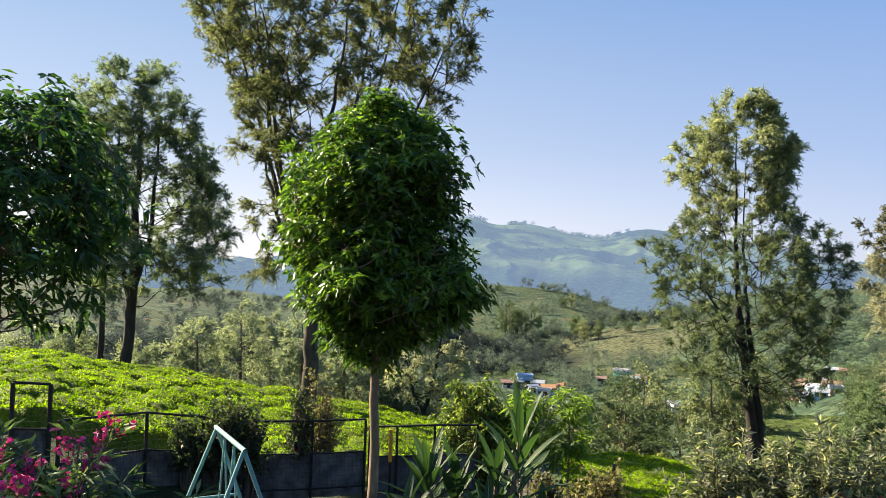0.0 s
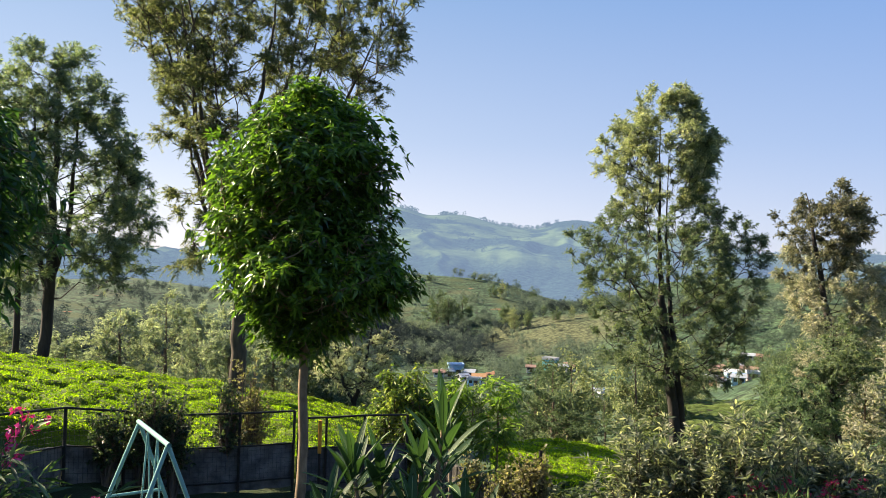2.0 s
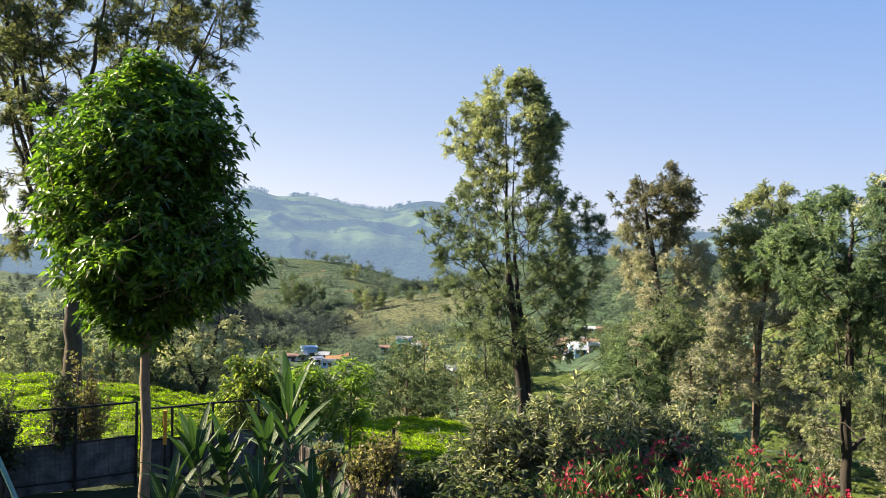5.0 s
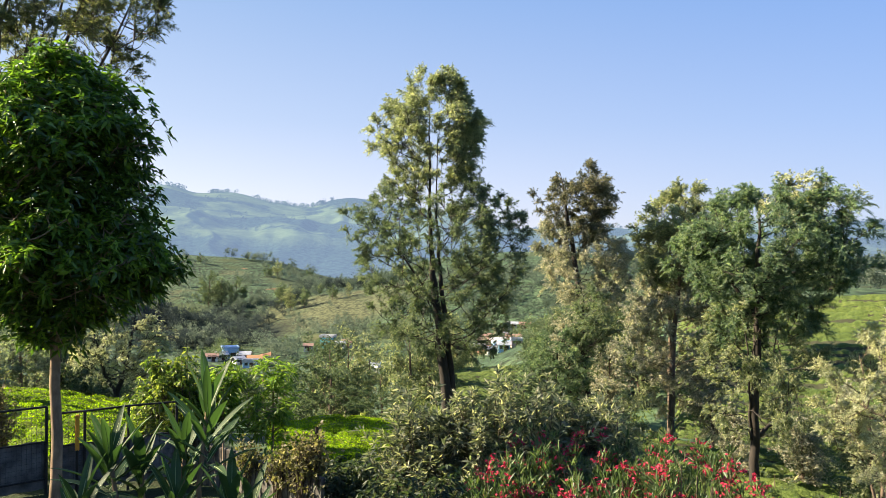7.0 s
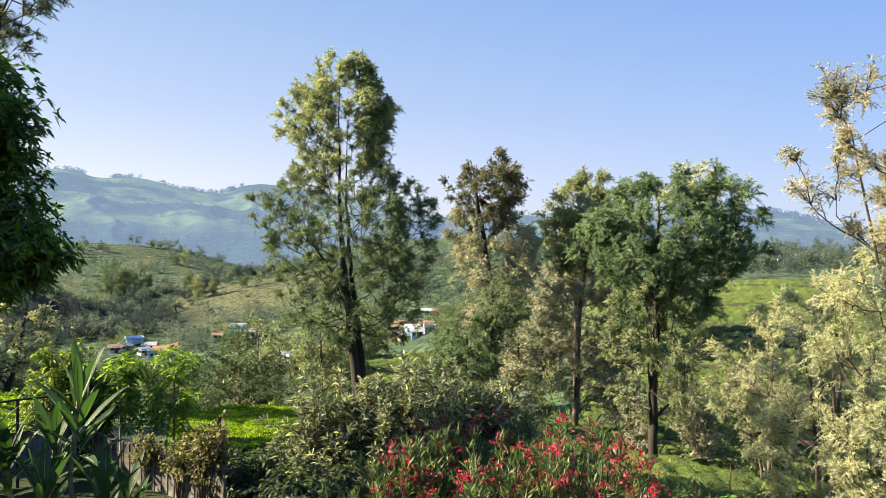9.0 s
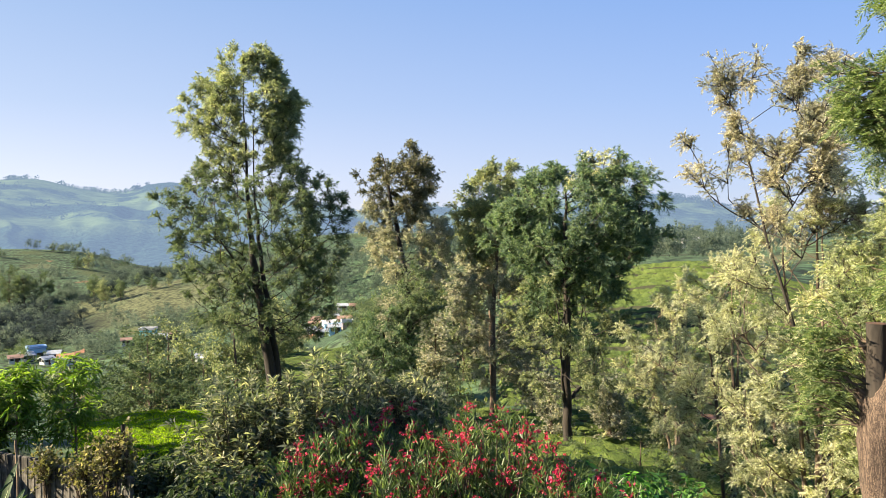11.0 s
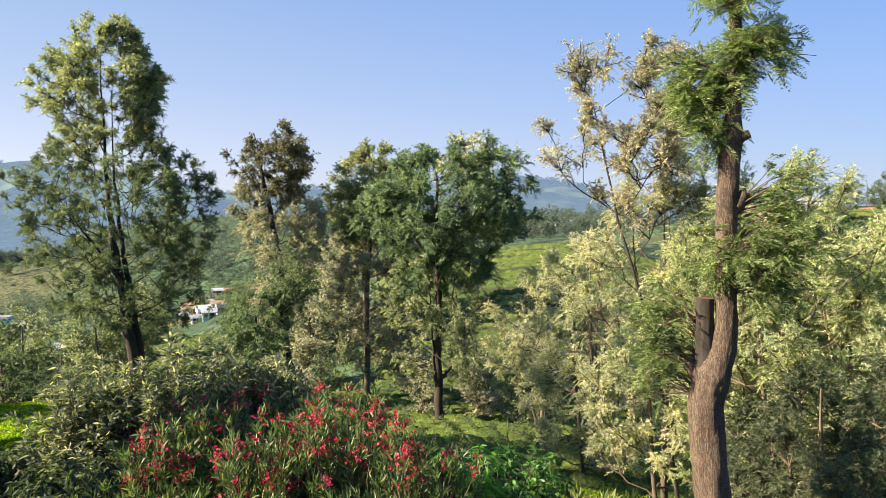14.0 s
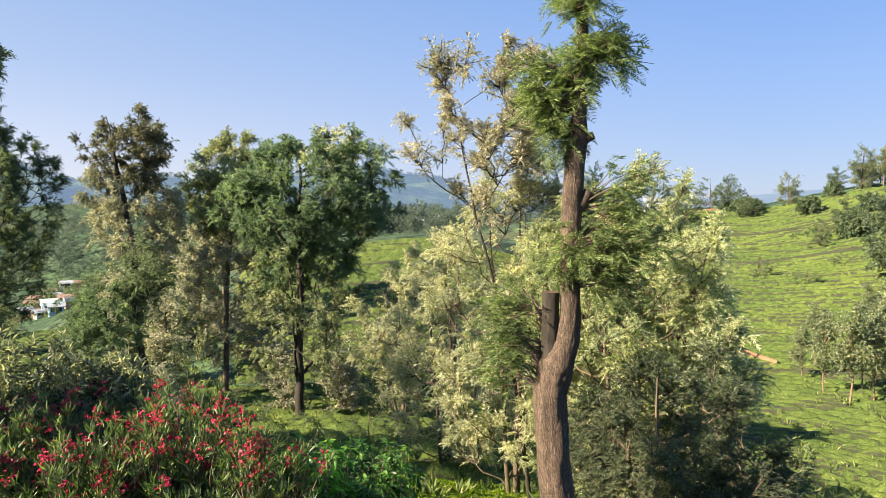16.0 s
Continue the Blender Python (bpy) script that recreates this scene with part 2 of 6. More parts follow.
M_TEAL = plain("teal_paint", (0.19, 0.37, 0.34), 0.5, 0.0, 0.12, 5, 0.05)
M_YELLOW = plain("orange_yellow_paint", (0.62, 0.28, 0.03), 0.5, 0, 0.15, 8)
M_SHEET = plain("dark_shade_sheet", (0.1, 0.096, 0.088), 0.85, 0, 0.65, 3.5, 0.4)


def stained_wall():
    """Weathered pale render with dark streaks running down."""
    m, t, p, out = nodes_of("weathered_wall")
    streak = noisy(t, coords(t, (1, 1, 0.12)), 9.0, 5, 0.7)
    blot = noisy(t, coords(t), 2.6, 5, 0.65)
    col = mixed(t, ramp(t, streak, [(0.38, (0.03, 0.028, 0.025)), (0.52, (0.2, 0.19, 0.17)), (0.75, (0.42, 0.4, 0.36))]),
                ramp(t, blot, [(0.4, (0.22, 0.21, 0.19)), (0.7, (1.0, 0.98, 0.95))]), 1.0, "MULTIPLY")
    t.links.new(col, p.inputs["Base Color"])
    p.inputs["Roughness"].default_value = 0.92
    bumped(t, p, streak, 0.6, 0.02)
    return m


M_WALL = stained_wall()


def ground_material():
    """Tea slopes with close rows, footpaths, scrub and rough grass."""
    m, t, p, out = nodes_of("hillside_ground")
    v = coords(t)
    big = noisy(t, v, 0.012, 5)
    mid = noisy(t, v, 0.06, 5)
    fine = noisy(t, v, 0.9, 5, 0.7)
    bushes = put(t, "ShaderNodeTexVoronoi", Scale=1.0)
    squeezed = t.nodes.new("ShaderNodeVectorMath")
    squeezed.operation = "MULTIPLY"
    squeezed.inputs[1].default_value = (0.5, 0.5, 0.9)
    t.links.new(v, squeezed.inputs[0])
    t.links.new(squeezed.outputs[0], bushes.inputs["Vector"])
    gaps = ramp(t, bushes.outputs["Distance"], [(0.35, (1, 1, 1)), (0.75, (0, 0, 0))])
    # tea tones made bluer to carry some of the distance haze
    tea = ramp(t, mid, [(0.3, (0.038, 0.074, 0.042)), (0.5, (0.066, 0.118, 0.066)), (0.72, (0.102, 0.156, 0.084))])
    tea = mixed(t, tea, ramp(t, fine, [(0.3, (0.5, 0.52, 0.5)), (0.7, (1.35, 1.3, 1.2))]), 1.0, "MULTIPLY")
    tea = mixed(t, (0.014, 0.022, 0.012), tea, gaps)
    # rows follow the contours: bands of height, bent by noise
    sep = t.nodes.new("ShaderNodeSeparateXYZ")
    t.links.new(v, sep.inputs[0])
    lines = t.nodes.new("ShaderNodeMath")
    lines.operation = "MULTIPLY_ADD"
    lines.inputs[1].default_value = 4.0
    t.links.new(noisy(t, v, 0.03, 5, 0.6), lines.inputs[0])
    t.links.new(sep.outputs[2], lines.inputs[2])
    wave = t.nodes.new("ShaderNodeMath")
    wave.operation = "PINGPONG"
    wave.inputs[1].default_value = 0.75
    t.links.new(lines.outputs[0], wave.inputs[0])
    broken = mixed(t, (1, 1, 1), ramp(t, wave.outputs[0], [(0.08, (0.42, 0.45, 0.42)), (0.36, (1, 1, 1))]), ramp(t, noisy(t, v, 0.05, 3), [(0.4, (0, 0, 0)), (0.6, (1, 1, 1))]))
    tea = mixed(t, tea, broken, 1.0, "MULTIPLY")
    scrub = ramp(t, fine, [(0.3, (0.025, 0.04, 0.018)), (0.7, (0.075, 0.095, 0.038))])
    dry = ramp(t, fine, [(0.3, (0.06, 0.06, 0.03)), (0.7, (0.15, 0.14, 0.07))])
    earth = ramp(t, fine, [(0.3, (0.15, 0.075, 0.04)), (0.7, (0.28, 0.16, 0.09))])
    col = mixed(t, scrub, tea, ramp(t, big, [(0.38, (0, 0, 0)), (0.44, (1, 1, 1))]))
    # an old brownish field on the spur; beside it the wooded ravine's shade, painted dark
    for middle, size, soil_or_shade in (((86, 385, -36), 50.0, (0.098, 0.112, 0.058)), ((30, 372, -44), 42.0, (0.014, 0.024, 0.015))):
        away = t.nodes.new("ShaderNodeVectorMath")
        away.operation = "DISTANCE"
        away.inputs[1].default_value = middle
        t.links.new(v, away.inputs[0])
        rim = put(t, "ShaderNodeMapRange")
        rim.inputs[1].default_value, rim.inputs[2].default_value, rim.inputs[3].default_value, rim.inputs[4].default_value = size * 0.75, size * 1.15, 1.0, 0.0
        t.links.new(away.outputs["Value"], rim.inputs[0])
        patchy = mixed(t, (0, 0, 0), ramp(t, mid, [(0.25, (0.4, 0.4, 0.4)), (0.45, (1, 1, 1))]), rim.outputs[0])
        tone = mixed(t, soil_or_shade, ramp(t, fine, [(0.3, (0.5, 0.5, 0.5)), (0.7, (1.4, 1.35, 1.3))]), 1.0, "MULTIPLY")
        col = mixed(t, col, mixed(t, tuple(c * 0.35 for c in soil_or_shade), tone, gaps), patchy)
    col = mixed(t, col, dry, ramp(t, noisy(t, v, 0.02, 4), [(0.6, (0, 0, 0)), (0.7, (0.5, 0.5, 0.5))]))
    col = mixed(t, col, earth, ramp(t, noisy(t, v, 0.045, 5), [(0.71, (0, 0, 0)), (0.75, (1, 1, 1))]))
    # trodden garden soil and grass close to the terrace
    far_off = t.nodes.new("ShaderNodeVectorMath")
    far_off.operation = "LENGTH"
    t.links.new(v, far_off.inputs[0])
    yard = t.nodes.new("ShaderNodeMapRange")
    yard.inputs[1].default_value, yard.inputs[2].default_value = 16.0, 22.0
    t.links.new(far_off.outputs["Value"], yard.inputs[0])
    lawn = ramp(t, noisy(t, v, 0.8, 6, 0.7), [(0.35, (0.045, 0.034, 0.02)), (0.5, (0.03, 0.042, 0.016)), (0.7, (0.045, 0.066, 0.02))])
    col = mixed(t, lawn, col, yard.outputs[0])
    t.links.new(col, p.inputs["Base Color"])
    p.inputs["Roughness"].default_value = 0.9
    p.inputs["Specular IOR Level"].default_value = 0.15
    grain = noisy(t, v, 9.0, 4, 0.7)
    h = mixed(t, mixed(t, fine, grain, 0.6), mixed(t, gaps, fine, 0.4), yard.outputs[0])
    bumped(t, p, h, 0.8, 0.25)
    return m


M_GROUND = ground_material()


# ---- geometry ----
def mesh_of(name, verts, faces):
    """A mesh from arrays: all faces have the same number of corners."""
    v, f = np.asarray(verts, float), np.asarray(faces, int)
    me = bpy.data.meshes.new(name)
    me.vertices.add(len(v))
    me.vertices.foreach_set("co", v.ravel())
    me.loops.add(f.size)
    me.loops.foreach_set("vertex_index", f.ravel())
    me.polygons.add(len(f))
    me.polygons.foreach_set("loop_start", np.arange(0, f.size, f.shape[1]))
    me.update(calc_edges=True)
    return me


def smooth(me):
    me.polygons.foreach_set("use_smooth", np.ones(len(me.polygons), bool))
    return me


def part(name, me, material, parent=None, label=""):
    """One mesh object under a thing or a part; me is a mesh or a bmesh."""
    if isinstance(me, bmesh.types.BMesh):
        data = bpy.data.meshes.new(name)
        me.to_mesh(data)
        me.free()
        me = data
    if not me.materials:
        me.materials.append(material)
    ob = new(name, me)
    ob.parent = parent
    if label:
        tagged(ob, label)
    return ob


def thing(name, label, category, place=(0, 0, 0), group="", kind="", turn=0.0):
    ob = tagged(new(name), label, category, group, kind)
    ob.matrix_basis = pose(*place, 0, 0, turn)
    return ob


def box(bm, size, place, bevel=0.0, turn=0.0):
    m = Matrix.Translation(place) @ Matrix.Rotation(turn, 4, "Z") @ Matrix.Diagonal((*size, 1))
    vs = bmesh.ops.create_cube(bm, size=1, matrix=m)["verts"]
    if bevel:
        es = list({e for x in vs for e in x.link_edges})
        bmesh.ops.bevel(bm, geom=es, offset=bevel, segments=1, affect="EDGES")


def unit(v):
    return v / np.maximum(np.linalg.norm(v, axis=-1, keepdims=True), 1e-9)


def tube(lines, sides=6):
    """Verts and faces of tapered round tubes: lines are (points n x 3, radii n)."""
    V, F, off = [], [], 0
    ang = np.arange(sides) * 2 * np.pi / sides
    for pts, rad in lines:
        pts, rad = np.asarray(pts, float), np.asarray(rad, float)
        d = unit(np.gradient(pts, axis=0))
        ref = np.where(np.abs(d[:, 2:3]) > 0.9, np.array([[1.0, 0, 0]]), np.array([[0, 0, 1.0]]))
        a = unit(np.cross(d, ref))
        b = np.cross(d, a)
        ring = pts[:, None] + rad[:, None, None] * (np.cos(ang)[None, :, None] * a[:, None] + np.sin(ang)[None, :, None] * b[:, None])
        n = len(pts)
        V.append(ring.reshape(-1, 3))
        i = np.arange(n - 1)[:, None] * sides
        j = np.arange(sides)[None]
        k = (j + 1) % sides
        F.append(np.stack([i + j, i + k, i + sides + k, i + sides + j], -1).reshape(-1, 4) + off)
        off += n * sides
    return np.concatenate(V), np.concatenate(F)


def bend(rng, a, b, n=5, sag=0.0, wob=0.04):
    """A gently bent line from a to b; sag > 0 lifts its middle."""
    a, b = np.asarray(a, float), np.asarray(b, float)
    s = np.linspace(0, 1, n)[:, None]
    length = np.linalg.norm(b - a)
    p = a + (b - a) * s
    p[:, 2] += sag * length * np.sin(np.pi * s[:, 0])
    p[1:-1] += rng.normal(0, wob * length, (n - 2, 3))
    return p


BLADE = np.array([(0, 0, 0), (0.5, 0.42, 0.0), (0.5, -0.42, 0.0), (1, 0, 0)])


def blades(rng, roots, ways, lengths, widths, fold=0.25, droop=0.0):
    """Many leaves, each of two folded halves: roots and ways n x 3."""
    n = len(roots)
    ways = unit(ways)
    side = unit(np.cross(ways, unit(rng.normal(0, 1, (n, 3)) + np.array([0, 0, 1.2]))))
    up = np.cross(side, ways)
    L, W = np.broadcast_to(lengths, n)[:, None], np.broadcast_to(widths, n)[:, None]
    down = np.zeros((n, 3))
    down[:, 2] = -droop
    mid = roots + ways * L * 0.45 + down * L * 0.3
    tip = roots + ways * L + down * L
    V = np.stack([roots, mid + side * W / 2 + up * W * fold, tip, mid - side * W / 2 + up * W * fold], 1).reshape(-1, 3)
    i = np.arange(n)[:, None] * 4
    F = np.concatenate([i + np.array([[0, 1, 2]]), i + np.array([[0, 2, 3]])], 1).reshape(-1, 3)
    return V, F


def slivers(rng, roots, ways, lengths, widths, droop=0.2):
    """Fine leaflets, one narrow pointed face each."""
    n = len(roots)
    ways = unit(ways)
    side = unit(np.cross(ways, unit(rng.normal(0, 1, (n, 3)) + np.array([0, 0, 1.2]))))
    L, W = np.broadcast_to(lengths, n)[:, None], np.broadcast_to(widths, n)[:, None]
    tip = roots + ways * L
    tip[:, 2] -= droop * L[:, 0]
    V = np.stack([roots + side * W / 2, roots - side * W / 2, tip], 1).reshape(-1, 3)
    return V, np.arange(n * 3).reshape(-1, 3)


def fronds(rng, tips, ways, count, size, width, spread=0.9, droop=0.25):
    """Feathery sprays: count narrow blades fan out from every tip."""
    n = len(tips)
    roots = np.repeat(tips, count, 0)
    base = np.repeat(unit(ways), count, 0)
    w = unit(base + rng.normal(0, spread, (n * count, 3)))
    roots = roots + rng.normal(0, size * 0.22, roots.shape)
    ln = size * rng.uniform(0.55, 1.25, n * count)
    return blades(rng, roots, w, ln, width * ln / size, 0.2, droop)


def feathers(rng, tips, ways, pairs, size, width, droop=0.3, spread=0.5, fine=True, ratio=0.55):
    """Pinnate fronds: pairs of narrow leaflets along a drooping midrib."""
    n = len(tips)
    w = unit(unit(ways) + rng.normal(0, spread, (n, 3)))
    side = unit(np.cross(w, unit(rng.normal(0, 0.6, (n, 3)) + np.array([0, 0, 1.0]))))
    L = size * rng.uniform(0.65, 1.25, n)
    s = (np.arange(pairs) + 0.6) / pairs
    rib = tips[:, None] + w[:, None] * (L[:, None] * s)[..., None]
    rib[..., 2] -= droop * L[:, None] * s ** 2
    roots = np.repeat(rib[:, :, None], 2, 2)
    sign = np.array([1.0, -1.0])
    ways2 = w[:, None, None] * 0.75 + side[:, None, None] * sign[None, None, :, None] * 0.9 + rng.normal(0, 0.18, (n, pairs, 2, 3))
    ln = (L[:, None] * ratio * (1 - 0.5 * s))[:, :, None] * np.ones(2)
    ln = ln.reshape(-1)
    if fine:
        return slivers(rng, roots.reshape(-1, 3), ways2.reshape(-1, 3), ln, width, 0.25)
    return blades(rng, roots.reshape(-1, 3), ways2.reshape(-1, 3), ln, width * np.sqrt(ln / (0.4 * size)), 0.15, 0.25)


def ferns(rng, tips, ways, size, pinnae=9, leaflets=5, droop=0.45):
    """Twice-divided fronds: narrow toothed pinnae in pairs along an arching midrib."""
    n = len(tips)
    w = unit(unit(ways) + rng.normal(0, 0.35, (n, 3)))
    side = unit(np.cross(w, unit(rng.normal(0, 0.5, (n, 3)) + np.array([0, 0, 1.0]))))
    L = size * rng.uniform(0.7, 1.25, n)
    s = (np.arange(pinnae) + 0.8) / pinnae
    rib = tips[:, None] + w[:, None] * (L[:, None] * s)[..., None]
    rib[..., 2] -= droop * L[:, None] * s ** 2
    roots = np.repeat(rib[:, :, None], 2, 2).reshape(-1, 3)
    sign = np.array([1.0, -1.0])
    out = unit(w[:, None, None] * 0.8 + side[:, None, None] * sign[None, None, :, None] + rng.normal(0, 0.1, (n, pinnae, 2, 3))).reshape(-1, 3)
    ln = np.repeat((L[:, None] * 0.42 * np.sin(np.pi * (0.2 + 0.75 * s)))[:, :, None], 2, 2).reshape(-1)
    # the pinna's own blade, and teeth along it
    V1, F1 = blades(rng, roots, out, ln, 0.014, 0.1, 0.2)
    q = (np.arange(leaflets) + 0.7) / (leaflets + 0.6)
    base = (roots[:, None] + out[:, None] * (ln[:, None] * q)[..., None]).reshape(-1, 3)
    base[:, 2] -= (0.2 * ln[:, None] * q ** 2).reshape(-1)
    along = np.repeat(out, leaflets, 0)
    turn = np.where(np.arange(len(base)) % 2, 1.0, -1.0)[:, None]
    across = unit(np.cross(along, np.array([0.1, 0.1, 1.0]))) * turn
    V2, F2 = slivers(rng, base, along * 0.9 + across, np.repeat(ln * 0.32, leaflets), 0.013, 0.1)
    return np.concatenate([V1, V2]), np.concatenate([F1, F2 + len(V1)])


def whorls(rng, tips, ways, count, size, width, lifts=(-0.25, 0.75), droop=0.4):
    """Rosettes of long drooping leaves round a twig's end."""
    n = len(tips)
    base = unit(ways)
    ref = unit(np.cross(base, np.array([0.3, 0.2, 1.0])))
    other = np.cross(base, ref)
    a = np.linspace(0, 2 * np.pi, count, endpoint=False)[None] + rng.uniform(0, 6, (n, 1)) + rng.normal(0, 0.25, (n, count))
    lift = rng.uniform(*lifts, (n, count))
    w = (np.cos(a)[..., None] * ref[:, None] + np.sin(a)[..., None] * other[:, None] + lift[..., None] * base[:, None]).reshape(-1, 3)
    roots = np.repeat(tips, count, 0) + rng.normal(0, size * 0.12, (n * count, 3))
    ln = size * rng.uniform(0.6, 1.2, n * count)
    return blades(rng, roots, w, ln, width * ln / size, 0.18, droop)


def crown_points(rng, env, n, view=0.0, shell=0.35, lumps=0.0):
    """Points in a crown: env rows are (z, reach to the viewer's left, to its right, thickness of growth); view: bearing of the viewer's ahead."""
    env = sorted(env)
    z = np.array([e[0] for e in env])
    lo = np.array([e[1] for e in env])
    hi = np.array([e[2] for e in env])
    zz = np.linspace(z[0], z[-1], 200)
    thick = np.array([e[3] if len(e) > 3 else 1.0 for e in env])
    area = np.interp(zz, z, np.abs(lo + hi) ** 1.35) * np.interp(zz, z, thick) + 1e-3
    cdf = np.cumsum(area)
    h = np.interp(rng.uniform(0, cdf[-1], n), cdf, zz)
    a, b = np.interp(h, z, lo), np.interp(h, z, hi)
    th = rng.uniform(0, 2 * np.pi, n)
    r = rng.uniform(shell ** 2, 1, n) ** 0.5
    u = np.cos(th) * r
    across = np.where(u < 0, u * a, u * b)
    deep = np.sin(th) * r * (a + b) / 2
    if lumps:
        seed = rng.uniform(0, 50)
        cell = 0.16 * (z[-1] - z[0])
        swell = np.array([noise.noise((p / cell, q / cell, k / cell + seed)) for p, q, k in zip(across, deep, h)])
        across, deep = across * (1 + lumps * swell), deep * (1 + lumps * swell)
        h = h + lumps * cell * 0.6 * swell
    c, s = math.cos(radians(view)), math.sin(radians(view))
    return np.stack([across * c + deep * s, -across * s + deep * c, h], 1)


def puffs(rng, env, n, each, size, shell=0.55):
    """A leafy crown of rounded clumps, each of short broad leaves that face outward."""
    mids = crown_points(rng, env, n, 0.0, shell=shell)
    tall = env[-1][0] - env[0][0]
    rad = tall * rng.uniform(0.07, 0.13, n)
    d = unit(rng.normal(0, 1, (n, each, 3)) + np.array([0, 0, 0.25]))
    roots = mids[:, None] + d * (rad[:, None] * rng.uniform(0.55, 1.05, (n, each)))[..., None] * np.array([1.25, 1.25, 0.6])
    w = d * 0.5 + rng.normal(0, 0.6, d.shape)
    k = n * each
    ln = size * rng.uniform(0.6, 1.3, k)
    V, F = slivers(rng, roots.reshape(-1, 3), w.reshape(-1, 3), ln, ln * 0.55, 0.25)
    return mids, V, F


def plumes(rng, env, n):
    """A feathery crown of ascending plumes on many small limbs."""
    mids = crown_points(rng, env, n, 0.0, 0.3, 0.25)
    tall = env[-1][0]
    out = unit(mids * np.array([1, 1, 0]) + np.array([0, 0, 0.12 * tall]) + rng.normal(0, 0.1 * tall, (n, 3)))
    k = 46
    roots = np.repeat(mids, k, 0) + np.repeat(out, k, 0) * (rng.uniform(-0.1, 0.1, (n * k, 1)) * tall) + rng.normal(0, 0.035 * tall, (n * k, 3)) * np.array([1, 1, 0.6])
    V, F = feathers(rng, roots, np.repeat(out, k, 0), 4, 0.04 * tall, 0.016 * tall, 0.3, 0.5)
    return mids, V, F


def tree(name, label, place, trunk, env, leaf, bark, seed, view=0.0, limbs=40, twigs=9, sprays=3, count=9, size=0.32, width=0.05,
         start=0.35, style="frond", droop=0.25, reach=0.75, stems=(), rise=0.35, group="", twig_r=0.012, category="tree", spread=0.9, shell=0.55, clump=0.45, wood_sides=4, more=(), ratio=0.5, lumps=0.3):
    """A tree from its skeleton: trunk is a list of (dx, dy, z, radius); limbs run to points of the crown, twigs from them, leaves at their ends; more: further crowns (rows, leaf, limbs)."""
    rng = np.random.default_rng(seed)
    top = thing(name, label, category, place, group)
    tr = np.array(trunk, float)
    peak = max(e[0] for rows in (env, *(w[0] for w in more)) for e in rows) - 0.35
    s = np.linspace(0, len(tr) - 1, len(tr) * 4)
    fine = np.stack([np.interp(s, np.arange(len(tr)), tr[:, k]) for k in range(4)], 1)
    fine = fine[fine[:, 2] < peak]
    fine[1:-1, :2] += rng.normal(0, 0.035, (len(fine) - 2, 2)) * tr[0, 3] * 4
    wood = [(fine[:, :3], fine[:, 3])]
    axes = [fine]
    for st in stems:
        sa = np.array(st, float)
        q = np.linspace(0, len(sa) - 1, len(sa) * 4)
        sf = np.stack([np.interp(q, np.arange(len(sa)), sa[:, k]) for k in range(4)], 1)
        sf = sf[sf[:, 2] < peak]
        sf[1:-1, :2] += rng.normal(0, 0.03, (len(sf) - 2, 2))
        wood.append((sf[:, :3], sf[:, 3]))
        axes.append(sf)
    branch, twig = [], []
    for rows, material, number in ((env, leaf, limbs), *more):
        tips, ways, forks = [], [], []
        for g in crown_points(rng, rows, number, view, shell, lumps):
            ax = axes[rng.integers(len(axes))]
            dist = np.hypot(g[0], g[1])
            lowest = max(start * (ax[-1, 2] - ax[0, 2]) + ax[0, 2], ax[0, 2])
            z0 = g[2] - dist * rng.uniform(rise * 0.6, rise * 1.4) - 0.1
            if z0 < lowest:
                z0 = lowest + rng.uniform(0, 0.85) * max(g[2] - lowest, 0.2)
            z0 = np.clip(z0, ax[0, 2], ax[-1, 2] - 0.02)
            a = np.array([np.interp(z0, ax[:, 2], ax[:, 0]), np.interp(z0, ax[:, 2], ax[:, 1]), z0])
            # fork from the nearest limb below when that is closer than the stem
            if forks:
                pts = np.array(forks)
                gap = g - pts[:, :3]
                far = np.linalg.norm(gap, axis=1)
                far[gap[:, 2] < 0.4 * rise * np.hypot(gap[:, 0], gap[:, 1])] = 1e9
                near_one = int(np.argmin(far))
                if far[near_one] < 0.8 * np.linalg.norm(g - a):
                    a = pts[near_one, :3]
            span = max(np.linalg.norm(g - a), 0.3)
            r0 = min(np.interp(z0, ax[:, 2], ax[:, 3]) * 0.5, 0.01 + 0.0065 * span)
            line = bend(rng, a, g, 6, -0.06, 0.03)
            branch.append((line, np.linspace(r0, twig_r * 0.8, 6)))
            forks.extend(tuple(p) for p in line[1:4])
            near = clump * rng.uniform(0.6, 1.4)
            for i in range(twigs):
                p = line[rng.integers(3, 6) if i % 2 else 5]
                if style == "feather":
                    # plumes: twigs run on outward and up from the limb, leafy along their outer half
                    way = unit(unit(line[5] - line[2]) * 0.9 + rng.normal(0, 0.55, 3) + np.array([0, 0, 0.25]))
                    q = p + way * near * rng.uniform(0.8, 2.6)
                else:
                    q = p + rng.normal(0, near, 3) * np.array([1, 1, 0.75])
                    way = unit(q - g * np.array([0.6, 0.6, 0.9]))
                if i % 3 == 0 or style == "feather":
                    twig.append((np.array([p, q]), (twig_r, twig_r * 0.5)))
                for _ in range(sprays):
                    along = rng.uniform(0.35, 1.0) if style == "feather" else 1.0
                    tips.append(p + (q - p) * along + rng.normal(0, near * 0.18, 3))
                    ways.append(way + rng.normal(0, 0.4, 3) + np.array([0, 0, 0.1]))
        tips, ways = np.array(tips), np.array(ways)
